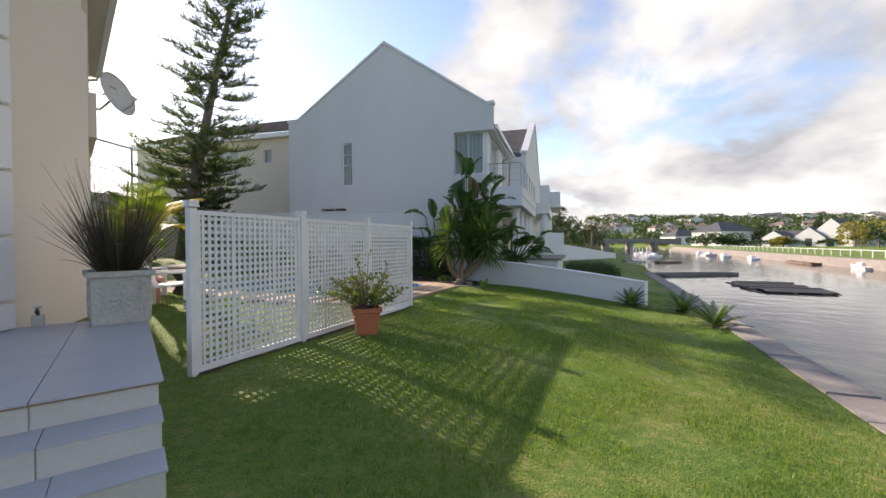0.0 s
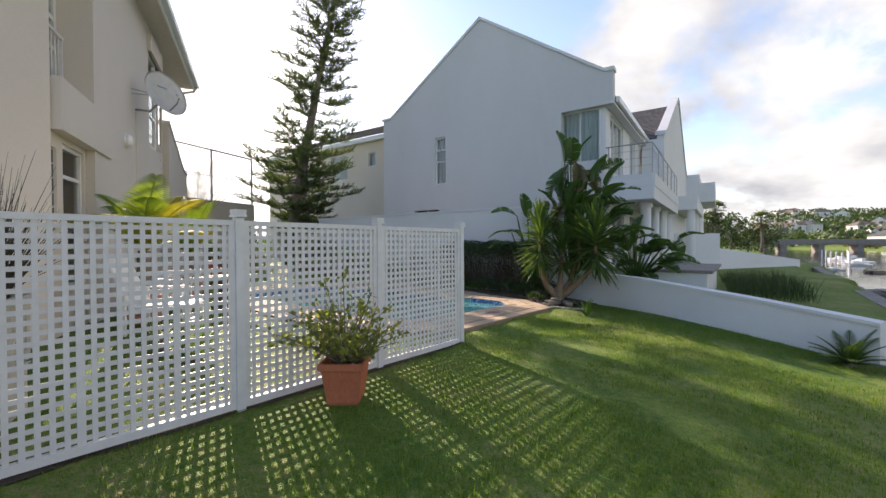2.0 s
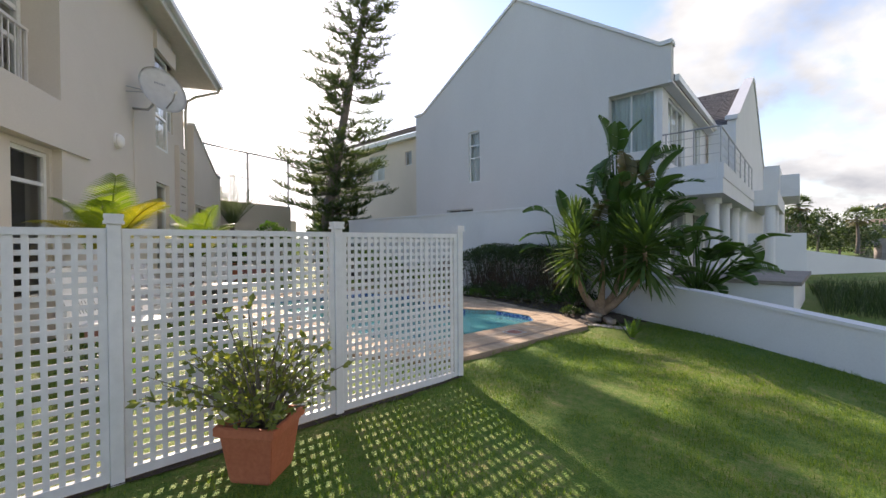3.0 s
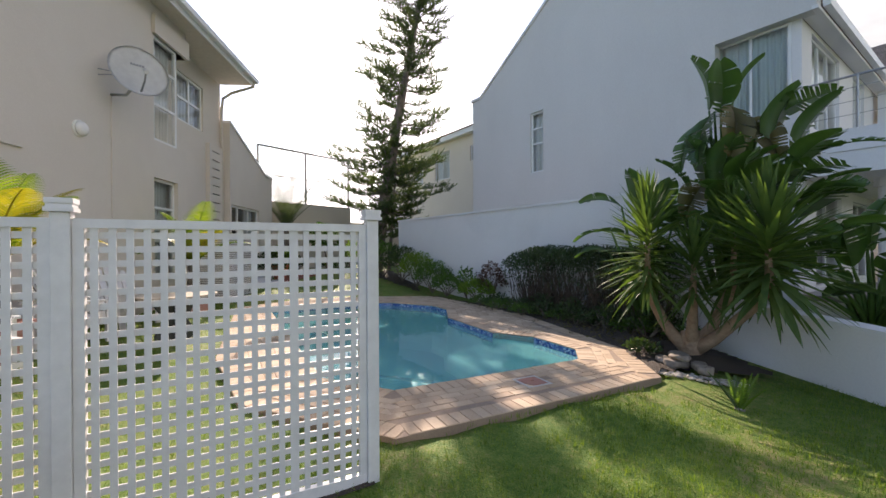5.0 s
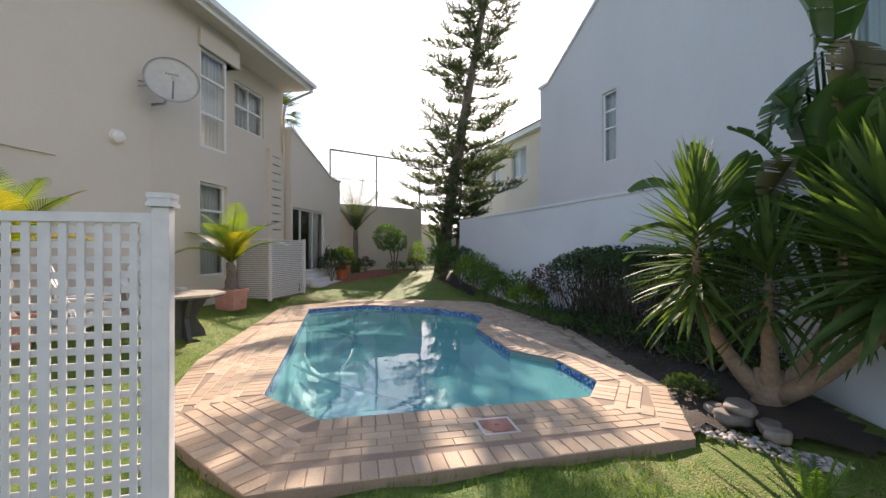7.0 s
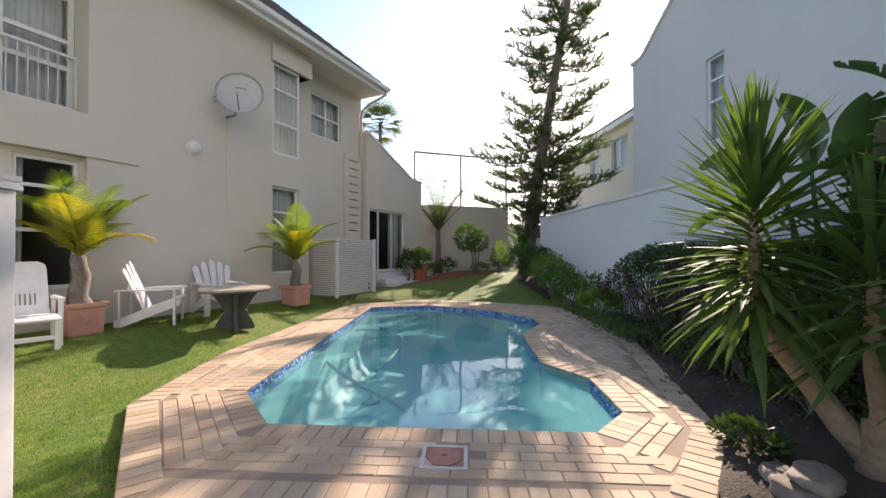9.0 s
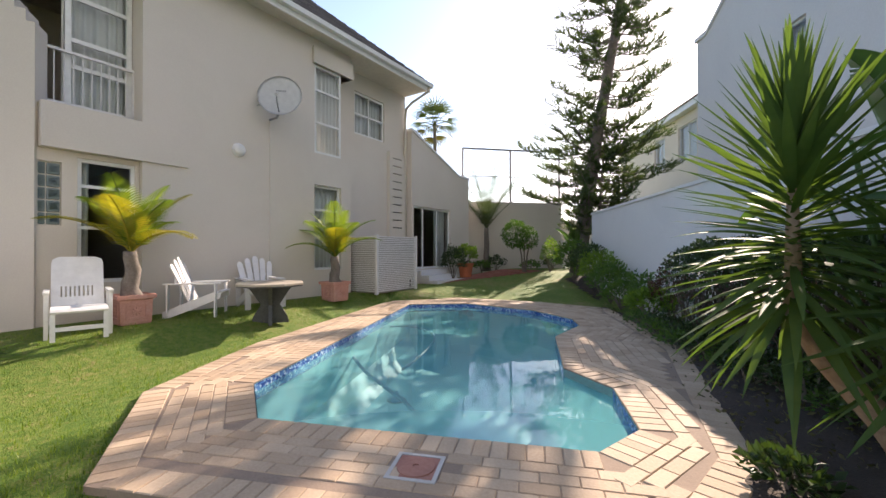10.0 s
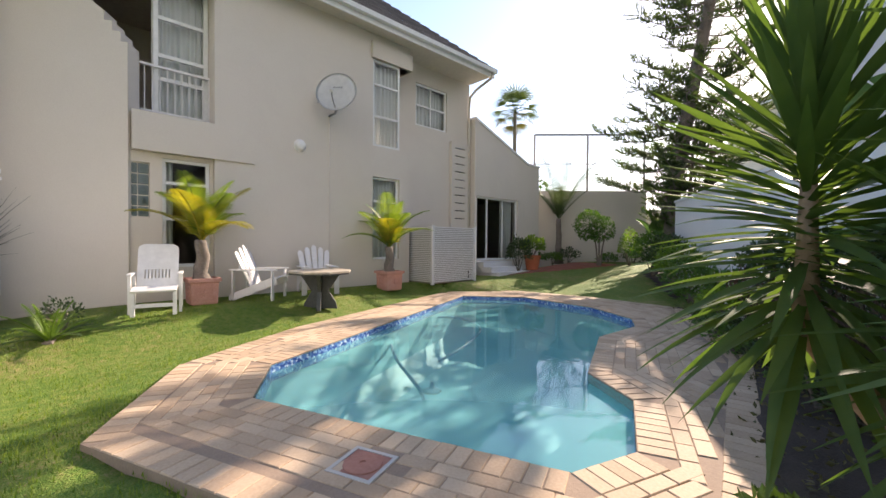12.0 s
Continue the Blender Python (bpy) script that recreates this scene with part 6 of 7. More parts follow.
shrub("shrub", at_wall(14.6, -14.0), (0.7, 0.6, 1.3), 1200, 0.10, L_shrub, "leafy green shrub at the end of the wall", "shrub", 48)
for i, (a, m) in enumerate(((7.6, -13.8), (6.6, -13.45), (5.8, -13.4), (5.0, -13.4), (4.3, -13.35), (8.1, -13.75))):
    shrub("ground_cover", at_wall(a, m, 0.04), (0.36, 0.22, 0.20), 330, 0.055, L_hedge if i % 2 else L_shrub, "low dark ground cover plant in the bed", "plant", 60 + i, 4, 0.3, group="ground cover plants")
for i in range(22):
    a, m = 2.6 + 0.27 * i, -13.25 - 0.45 * ((i * 7) % 5) / 4
    p = NP(a, m, 0)
    if inside(p.x, p.y, BED) and edge_gap(p.x, p.y, BED) > 0.15 and math.hypot(p.x - 0.05, p.y - 13.1) > 0.35:
        shrub("ground_cover", at_wall(a, m, 0.03), (0.30, 0.26, 0.26 + 0.10 * (i % 3)), 300, 0.06, L_hedge if i % 3 else L_shrub, "low dark ground cover plant in the bed", "plant", 400 + i, 4, 0.3, group="ground cover plants")
shrub("lily_clump", place(-0.42, 12.72, -0.02), (0.22, 0.18, 0.20), 260, 0.07, L_hedge, "small green clump beside the garden rocks", "plant", 71, 4, 0.2)
shrub("potted_shrub", Matrix.Translation((-1.34, 6.18, lawn(-1.34, 6.18) + 0.34)), (0.40, 0.40, 0.62), 1, 0.05, L_pot, "sparse yellow-green shrub growing in the terracotta pot", "shrub", 72, 1)
pot_shrub = [o for o in scene.objects if o.name.startswith("potted_shrub")][-1]
for o in list(pot_shrub.children):
    bpy.data.objects.remove(o)
r = random.Random(72)
bs, bl = bmesh.new(), bmesh.new()
for i in range(70):
    d = sphere_dir(r, 0.30, 0.98)
    L = r.uniform(0.40, 0.72) * (1.15 if d.z < 0.4 else 1.0)
    tip = Vector((d.x * 0.95, d.y * 0.95, d.z * 1.25)) * L
    mid = tip * 0.5 + Vector((r.uniform(-0.05, 0.05), r.uniform(-0.05, 0.05), 0.04))
    tube(bs, [Vector((d.x * 0.04, d.y * 0.04, 0)), mid, tip], [0.007, 0.005, 0.0025], 5)
    for k in range(r.randint(9, 17)):
        u = r.uniform(0.35, 1.02)
        p = (mid * 2 * u * (1 - u) + tip * u * u) + sphere_dir(r) * 0.03
        quad_leaf(bl, p, d * 0.4 + sphere_dir(r) + Vector((0, 0, 0.3)), r.uniform(0.045, 0.085), r, 0.55)
tagged(part("branchwork", bs, M_twig, pot_shrub), kind="stuff")
tagged(part("foliage", bl, L_pot, pot_shrub), kind="stuff")

pr = HP(18.85, 1.05, 0)
shrub("potted_plant", Matrix.Translation((pr.x, pr.y, lawn(pr.x, pr.y) + 0.42)), (0.42, 0.42, 0.70), 700, 0.11, L_bright, "bushy bright green plant in a terracotta pot", "plant", 81)
pr = HP(18.2, 0.95, 0)
shrub("shrub", Matrix.Translation((pr.x, pr.y, lawn(pr.x, pr.y) - 0.02)), (0.50, 0.42, 1.15), 1100, 0.085, L_hedge, "dark leafy shrub beside the patio steps", "shrub", 82)
shrub("topiary_tree", place(-13.6, 16.55, 0.50), (0.62, 0.62, 2.0), 1, 0.08, L_shrub, "small tree with a rounded clipped crown by the end wall", "tree", 83, 1)
topi = [o for o in scene.objects if o.name.startswith("topiary_tree")][-1]
for o in list(topi.children):
    bpy.data.objects.remove(o)
r = random.Random(83)
bm = bmesh.new()
for dx in (-0.12, 0.0, 0.13):
    tube(bm, [(dx * 0.3, dx * 0.3, -0.05), (dx, dx * 0.5, 0.6), (dx * 2, dx, 1.15)], [0.035, 0.028, 0.02], 7)
part("trunk", bm, M_twig, topi)
bm = bmesh.new()
for c, rad, n, in (((0, -0.35, 1.45), 0.52, 1500), ((0.05, 0.05, 1.30), 0.45, 900)):
    for i in range(n):
        d = sphere_dir(r)
        f = (0.6 + 0.4 * r.random() ** 0.5) * (1 + 0.25 * noise.noise(d * 2.4))
        quad_leaf(bm, Vector(c) + d * rad * f * Vector((1, 1, 0.85)).length / 1.65, d + sphere_dir(r) * 0.8, r.uniform(0.06, 0.11), r)
part("crown", bm, L_shrub, topi)
shrub("shrub", place(-13.5, 17.6, 0.45), (0.40, 0.40, 1.25), 900, 0.08, L_bright, "yellow-green shrub beside the clipped tree", "shrub", 84)
for i, (x, y) in enumerate(((-15.0, 14.5), (-14.9, 15.8), (-14.8, 17.3), (-14.8, 18.3), (-14.6, 15.1))):
    shrub("shrub", place(x, y, 0.45), (0.45, 0.40, 0.45 + 0.2 * (i % 2)), 420, 0.09, L_hedge if i % 2 else L_shrub, "low green planting along the end wall", "shrub", 90 + i, 4, 0.3, group="end wall planting")


# ---------- palms and cycads ----------
def frond(bm, base, d, length, leaflet, droop, pairs, width=0.022, spread=0.9, rise=0.25, vee=0.35):
    """A feather leaf: bent midrib with leaflets on both sides."""
    d = Vector(d).normalized()
    side = d.cross(Vector((0, 0, 1)))
    side = (side if side.length > 0.05 else Vector((1, 0, 0))).normalized()
    p, cur = Vector(base), d.copy()
    pts, dirs = [], []
    for i in range(pairs + 1):
        pts.append(p.copy()); dirs.append(cur.copy())
        p = p + cur * (length / pairs)
        cur = (cur + Vector((0, 0, -droop / pairs))).normalized()
    tube(bm, pts[::2] if len(pts) % 2 else pts, [0.014 * (1 - 0.8 * i / len(pts)) + 0.002 for i in range(0, len(pts), 2)] if len(pts) % 2 else [0.012] * len(pts), 5)
    for i in range(2, pairs + 1):
        t = i / pairs
        L = leaflet * math.sin(math.pi * min(0.15 + t * 0.8, 0.97)) ** 0.7
        up = side.cross(dirs[i]).normalized()
        for sgn in (-1, 1):
            ld = (side * sgn * spread + dirs[i] * (0.45 + 0.6 * t) + up * vee * (1 - 0.5 * t)).normalized()
            blade(bm, pts[i], ld, up, L, width, 0.85, 3, 0.15, 0.08, 0.4)


def palm_plant(name, m, label, trunk_h, fronds, length, leaflet, mats, seed, trunk_r=0.05, up=(25, 80), droop=1.5, pairs=22, trunk_mat=None, category="palm", group="", width=0.024):
    r = random.Random(seed)
    t = thing(name, m, label, category, group)
    if trunk_h > 0:
        bm = bmesh.new()
        k = 9
        tube(bm, [(0.02 * math.sin(i), 0.015 * math.cos(i * 1.3), -0.03 + trunk_h * i / (k - 1)) for i in range(k)], [trunk_r * (1.5 if i == 0 else 1.2 if i == 1 else 1 + 0.08 * (i % 2)) * (1 - 0.35 * i / k) for i in range(k)], 12)
        part("trunk", bm, trunk_mat or M_trunk, t, smooth=True)
    for i in range(fronds):
        az = i * 2.39996 + r.uniform(-0.25, 0.25)
        e = radians(up[1] - (up[1] - up[0]) * (i + 0.5) / fronds + r.uniform(-6, 6))
        d = Vector((math.cos(az) * math.cos(e), math.sin(az) * math.cos(e), math.sin(e)))
        bm = bmesh.new()
        frond(bm, Vector((0, 0, max(trunk_h - 0.04, 0.0))) + Vector((d.x, d.y, 0)) * 0.02, d, length * r.uniform(0.85, 1.1), leaflet, droop * r.uniform(0.8, 1.2), pairs, width)
        part("frond", bm, mats[0] if i < fronds * 0.45 or r.random() > 0.65 or len(mats) == 1 else mats[1], t)
    return t


for i, (s, n) in enumerate((POT1, POT2)):
    p = HP(s, n, 0)
    palm_plant("potted_palm", Matrix.Translation((p.x, p.y, lawn(p.x, p.y) + 0.37)), "feathery palm with green and golden fronds in a pink pot", 0.74 if i == 0 else 0.66, 12, 1.10 if i == 0 else 1.22, 0.38, (L_palm, L_palm_old), 100 + i, 0.12, (46, 83), 1.25, 36, group="potted palms", width=0.021)
palm_plant("feather_palm", place(-15.05, 15.45, 0.5), "grey-green feather palm with arching fronds by the end wall", 1.8, 14, 2.6, 0.40, (L_palm_grey,), 110, 0.13, (48, 82), 0.9, 28, width=0.028)
for i, (x, y, s) in enumerate(((4.05, 9.85, 0.50), (4.95, 9.3, 0.52), (4.75, 7.85, 0.56))):
    palm_plant("cycad", place(x, y), "dark green cycad on the lawn near the canal edge", 0.06, 20, s, 0.11, (L_cycad,), 120 + i, 0.07, (15, 75), 0.7, 24, category="cycad", group="canal cycads", width=0.012)
palm_plant("cycad", place(0.72, 11.6), "young cycad with pale upright fronds in the lawn", 0.03, 7, 0.36, 0.06, (L_bright, L_cycad), 130, 0.04, (45, 84), 0.35, 20, category="cycad", width=0.012)
palm_plant("cycad", place(-3.5, 6.35), "yellow-green cycad growing beside the house wall", 0.05, 16, 0.58, 0.09, (L_bright, L_cycad), 131, 0.06, (18, 75), 0.8, 22, category="cycad", width=0.013)
shrub("shrub", place(-3.85, 6.15), (0.22, 0.22, 0.42), 260, 0.05, L_hedge, "small dark shrub behind the cycad", "shrub", 132, 5)

# tufted dark reeds in the stone planter
t = thing("reed_tuft", Matrix.Translation((-3.78, 4.62, TER_Z + 0.50)), "dry dark tufted reed filling the stone planter", "reed")
r = random.Random(140)
bm = bmesh.new()
for i in range(620):
    az = r.uniform(0, 2 * math.pi)
    lean = abs(r.gauss(0, 0.34))
    d = Vector((math.cos(az) * math.sin(lean), math.sin(az) * math.sin(lean), math.cos(lean)))
    rad = 0.17 * math.sqrt(r.random())
    blade(bm, (math.cos(az) * rad, math.sin(az) * rad, 0), d, (math.sin(az), -math.cos(az), 0.1), r.uniform(0.50, 0.92) if r.random() < 0.88 else r.uniform(0.95, 1.35), 0.009, 0.45 * lean + 0.1, 4, 0.3, 0.2, 0.3)
tagged(part("reeds", bm, L_reed, t), kind="stuff")

# ---------- tall araucaria ----------
t = thing("araucaria_tree", Matrix.Translation((-12.85, 18.40, 0.35)), "tall leaning araucaria with tiers of drooping dark branches", "tree")
TIP = Vector((2.6, 1.9, 17.6))


def trunk_at(u):
    return Vector((TIP.x * u ** 1.15, TIP.y * u ** 1.15, TIP.z * u))


bm = bmesh.new()
tube(bm, [trunk_at(i / 16) for i in range(17)], [0.30 * (1 - 0.93 * (i / 16) ** 0.8) + 0.02 for i in range(17)], 12)
part("trunk", bm, M_trunk, t, smooth=True)
r = random.Random(150)


def conifer_branches(bl, bf, stem_at, height, z, stop, reach_at, rr, gap):
    """Uneven tiers of thin boughs that dip and lift again, with tufts of needles on their outer half."""
    while z < stop:
        u = z / height
        reach = reach_at(u)
        k = rr.randint(3, 6)
        a0 = rr.uniform(0, 6.28)
        for j in range(k):
            az = a0 + j * 2 * math.pi / k + rr.uniform(-0.4, 0.4)
            L = reach * rr.uniform(0.45, 1.15)
            d = Vector((math.cos(az), math.sin(az), rr.uniform(-0.16, 0.14)))
            b = stem_at(u + rr.uniform(-0.008, 0.008))
            pts = [b + d * L * q + Vector((0, 0, -0.12 * L * math.sin(q * 2.4) + 0.22 * L * max(0, q - 0.5))) for q in (0, 0.25, 0.5, 0.75, 1.0)]
            tube(bl, pts, [0.034 * (1 - u * 0.6), 0.026, 0.018, 0.012, 0.005], 5)
            m = int(6 + 9 * L)
            for q in range(m):
                v = min(0.30 + 0.72 * (q + rr.random()) / m, 1.0)
                i = min(int(v * 4), 3)
                p = pts[i].lerp(pts[i + 1], v * 4 - i)
                side = Vector((-d.y, d.x, 0)) * rr.choice((-1, 1)) * rr.uniform(0.3, 1.0)
                rd = (d * rr.uniform(0.3, 0.9) + side + Vector((0, 0, rr.uniform(-0.1, 0.8)))).normalized()
                ln = rr.uniform(0.20, 0.50)
                tip = p + rd * ln + Vector((0, 0, 0.05))
                tube(bf, [p, p + rd * ln * 0.5, tip], [0.010, 0.016, 0.004], 4)
                for w in range(13):
                    f = (w + rr.random()) / 13
                    quad_leaf(bf, p.lerp(tip, f), sphere_dir(rr, -0.4, 1.0) + rd * 0.9, rr.uniform(0.09, 0.17), rr, 0.24)
        z += rr.uniform(0.25, 0.62) * gap


bl, bf = bmesh.new(), bmesh.new()
conifer_branches(bl, bf, trunk_at, 17.6, 2.9, 17.3, lambda u: (2.75 * (1 - u) ** 0.65 + 0.25) * (0.85 if u < 0.2 else 1.0), r, 0.80)
tagged(part("branchwork", bl, M_trunk, t), kind="stuff")
tagged(part("foliage", bf, L_pine, t), kind="stuff")
# a younger tree of the same kind at its foot
t = thing("araucaria_sapling", Matrix.Translation((-12.55, 18.95, 0.35)), "young bushy conifer growing beside the tall tree", "tree")
lean_at = lambda u: Vector((0.25 * u, 0.3 * u, 5.6 * u))
bm = bmesh.new()
tube(bm, [lean_at(i / 8) for i in range(9)], [0.09 - 0.009 * i for i in range(9)], 10)
part("trunk", bm, M_trunk, t, smooth=True)
bl, bf = bmesh.new(), bmesh.new()
conifer_branches(bl, bf, lean_at, 5.6, 1.7, 5.5, lambda u: 1.45 * (1 - u) ** 0.5 + 0.25, random.Random(151), 0.55)
tagged(part("branchwork", bl, M_trunk, t), kind="stuff")
tagged(part("foliage", bf, L_pine, t), kind="stuff")
# bananas-like light leaf clump at its foot
strelitzia((-12.3, 18.0, 0.4), [((-12.4, 17.9, 1.7), (0.1, -0.3, 0.9), 0, 1.0), ((-12.1, 17.9, 1.5), (0.5, -0.3, 0.7), 0, 0.9), ((-12.6, 17.9, 1.5), (-0.3, -0.3, 0.8), 0, 0.9), ((-12.3, 17.8, 1.2), (0.2, -0.7, 0.5), 4, 0.9)], "light green broad-leaved clump at the foot of the tall tree")


def fan_palm(x, y, z0, h, crown, label, seed):
    r = random.Random(seed)
    t = thing("palm_tree", Matrix.Translation((x, y, z0)), label, "palm tree")
    bm = bmesh.new()
    tube(bm, [(0.1 * math.sin(i * 0.5), 0, h * i / 8) for i in range(9)], [0.24 - 0.012 * i for i in range(9)], 10)
    part("trunk", bm, M_trunk, t, smooth=True)
    for i in range(26):
        az = i * 2.39996
        e = radians(75 - 125 * i / 26 + r.uniform(-8, 8))
        d = Vector((math.cos(az) * math.cos(e), math.sin(az) * math.cos(e), math.sin(e)))
        bm = bmesh.new()
        top = Vector((0, 0, h))
        c = top + d * crown * 0.5
        tube(bm, [top, c], [0.03, 0.02], 5)
        s = d.cross(Vector((0, 0, 1))).normalized()
        for j in range(13):
            g = (j - 6) / 6 * 1.25
            blade(bm, c, d * math.cos(g) + s * math.sin(g), s.cross(d), crown * 0.62, 0.10, 0.9, 4, 0.2)
        part("frond", bm, L_palm_grey if i < 20 else L_dry, t)
    return t


fan_palm(-34.0, 16.4, 0.0, 12.6, 2.4, "tall fan palm rising behind the house", 160)
# rocks and pebbles at the yucca's foot
r = random.Random(180)


def rock(x, y, z, sx, sy, sz, seed, label="flat weathered garden rock beside the yucca"):
    t = new("garden_rock")
    bm = bmesh.new()
    bmesh.ops.create_icosphere(bm, subdivisions=3, radius=1.0)
    for v in bm.verts:
        f = 1 + 0.28 * noise.noise(v.co * 1.4 + Vector((seed, 0, 0))) + 0.08 * noise.noise(v.co * 5)
        v.co = Vector((v.co.x * sx * f * 0.85, v.co.y * sy * f * 0.85, max(min(v.co.z * 1.4, 0.7), -0.9) * sz * f))
    me = finish(bm, "garden_rock", M_stone, True)
    bpy.data.objects.remove(t)
    t = new("garden_rock", me)
    t.matrix_world = pose(x, y, z, 0, 0, r.uniform(0, 180))
    return tagged(t, label, "rock", "garden rocks")


rock(0.02, 12.45, 0.02, 0.17, 0.12, 0.055, 1)
rock(0.28, 12.44, 0.03, 0.14, 0.10, 0.055, 2)
rock(0.04, 12.56, 0.09, 0.22, 0.14, 0.042, 3, "broad flat stone lying on the rocks")
rock(0.34, 12.38, 0.01, 0.10, 0.09, 0.055, 4)
rock(-0.14, 12.54, 0.02, 0.13, 0.10, 0.05, 5)
bm = bmesh.new()
for i in range(230):
    a = r.random()
    x, y = -0.16 + 0.85 * a + r.uniform(-0.06, 0.06), 12.10 + 0.24 * a + r.uniform(-0.10, 0.16)
    s = r.uniform(0.012, 0.024)
    bmesh.ops.create_icosphere(bm, subdivisions=1, radius=1.0, matrix=Matrix.Translation((x, y, lawn(x, y) + s * 0.55 + 0.01)) @ Matrix.Diagonal((s * 1.3, s, s * 0.7, 1)))
tagged(part("pebbles", bm, M_pebble, None, smooth=True), "scatter of pale pebbles edging the bed", "pebbles", kind="stuff")
# leaf litter in the bed
bm = bmesh.new()
for i in range(2600):
    a, m = r.uniform(3.6, 13.0), r.uniform(-14.4, -12.4)
    p = NP(a, m, 0)
    if inside(p.x, p.y, BED):
        e = min(edge_gap(p.x, p.y, BED), 0.4)
        quad_leaf(bm, (p.x, p.y, max(lawn(p.x, p.y), -0.06) + 0.03 + 0.14 * e), Vector((r.uniform(-1, 1), r.uniform(-1, 1), r.uniform(-0.1, 0.5))), r.uniform(0.03, 0.07), r)
tagged(part("leaf_litter", bm, L_dry, None), "dry fallen leaves and low growth in the bed", "leaf litter", kind="stuff")

# ================= across the water =================
L_far = leaf("far_tree_leaf", (0.035, 0.06, 0.025), (0.09, 0.125, 0.05), 0.2, 0.6)
L_far_gold = leaf("golden_far_tree_leaf", (0.16, 0.14, 0.03), (0.30, 0.25, 0.06), 0.3, 0.6)
M_far_wall = plain("far_white_wall", (0.72, 0.70, 0.67), 0.8)
M_far_roof = surface("far_dark_roof", (0.05, 0.05, 0.055), (0.10, 0.10, 0.105), 0.8, 2, 0.3, 0.2, 0.01)
M_far_roof_b = surface("far_brown_roof", (0.13, 0.09, 0.07), (0.22, 0.16, 0.13), 0.8, 2, 0.3, 0.2, 0.01)
M_far_glass = plain("far_window", (0.06, 0.07, 0.08), 0.2)


def ray_ground(x, y):
    return -0.2 + min(max(far_gap(x, y) - 60, 0) * 0.115, 23) if far_bank(x, y) else -0.15


def far_house(x, y, w, d, h, rise, rz, gable=True, label="white house with a dark pitched roof across the canal", z=None, roof_mat=None, windows=3, group=""):
    m = pose(x, y, ray_ground(x, y) - 0.1 if z is None else z, 0, 0, rz)
    t = thing("house", m, label, "house", group)
    bm = bmesh.new()
    box(bm, WP, -w / 2, w / 2, -d / 2, d / 2, 0, h)
    part("wall", bm, M_far_wall, t)
    bm = bmesh.new()
    if gable:
        for sx in (-w / 2, w / 2 - 0.25):
            g = bmesh.new()
            prism(g, [(sx, -d / 2, h), (sx, d / 2, h), (sx, 0, h + rise)], (0.25, 0, 0))
            part("gable", g, M_far_wall, t)
        for s in (-1, 1):
            p = [Vector((-w / 2 + 0.25, s * (d / 2 + 0.3), h - 0.15)), Vector((w / 2 - 0.25, s * (d / 2 + 0.3), h - 0.15)), Vector((w / 2 - 0.25, 0, h + rise - 0.1)), Vector((-w / 2 + 0.25, 0, h + rise - 0.1))]
            hexa(bm, p + [q + Vector((0, 0, 0.15)) for q in p])
    else:
        k = min(w, d) / 2
        e = [Vector((sx * (w / 2 + 0.4), sy * (d / 2 + 0.4), h)) for sx, sy in ((-1, -1), (1, -1), (1, 1), (-1, 1))]
        r = [Vector((-(w / 2 - k), 0, h + rise)), Vector(((w / 2 - k), 0, h + rise))]
        v = [bm.verts.new(q) for q in e + r]
        for f in ((0, 1, 5, 4), (1, 2, 5), (2, 3, 4, 5), (3, 0, 4), (0, 1, 2, 3)):
            bm.faces.new([v[i] for i in f])
    part("roof", bm, roof_mat or M_far_roof, t)
    for i in range(windows):
        c = -w / 2 + w * (i + 0.5) / windows
        part("window", bx(WP, c - 0.6, c + 0.6, -d / 2 - 0.03, -d / 2 + 0.05, h * 0.35, h * 0.78), M_far_glass, t)
    part("door", bx(WP, -w / 2 - 0.03, -w / 2 + 0.05, -0.7, 0.7, 0.1, 2.2), M_far_glass, t)
    return t


far_house(84.5, 133, 16, 10, 4.6, 3.0, 20, False, "large white house with a dark hipped roof across the canal")
far_house(90, 168, 13, 9, 3.6, 2.8, 10, False, "grey-roofed house near the bridge", windows=4)
far_house(93, 133, 4.4, 5, 2.6, 2.0, 32, True, "small white gabled house across the canal")
far_house(99.5, 123, 10, 6, 2.4, 2.2, 118, True, "white gabled house with a dark roof across the canal")
far_house(90, 118, 7, 5.4, 2.4, 1.9, 30, True, "low white gabled house across the canal")
far_house(97, 115, 8, 6.8, 2.4, 2.8, 32, True, "white gabled house behind a clipped hedge")
far_house(100.5, 112, 9, 8.6, 3.2, 4.2, 30, True, "tall white gabled house across the canal")
far_house(112, 108, 12, 9, 3.0, 2.8, 130, False, "low white house among trees across the canal")
r = random.Random(200)
for i in range(70):
    ratio = r.uniform(0.24, 1.08)
    y = r.uniform(215, 430)
    x = ratio * y
    far_house(x, y, r.uniform(7, 15), r.uniform(6, 9), r.uniform(2.6, 4.6), r.uniform(1.4, 2.4), r.uniform(0, 180), r.random() < 0.4, "distant white house on the wooded hillside", ray_ground(x, y) + 0.8, r.choice((M_far_roof, M_far_roof_b)), 3, "hillside houses")


def clump_tree(bm, c, rx, rz, n, size, rr):
    lumps = [(Vector((rr.uniform(-0.7, 0.7) * rx, rr.uniform(-0.7, 0.7) * rx, rr.uniform(-0.6, 0.6) * rz)), rr.uniform(0.3, 0.6)) for _ in range(8)]
    for i in range(n):
        o, f = rr.choice(lumps)
        d = sphere_dir(rr, -0.5, 1.0)
        p = Vector(c) + o + Vector((d.x * rx, d.y * rx, d.z * rz)) * f * rr.uniform(0.75, 1.05)
        quad_leaf(bm, p, d + sphere_dir(rr) * 0.7, size * rr.uniform(0.6, 1.3), rr, 0.8)


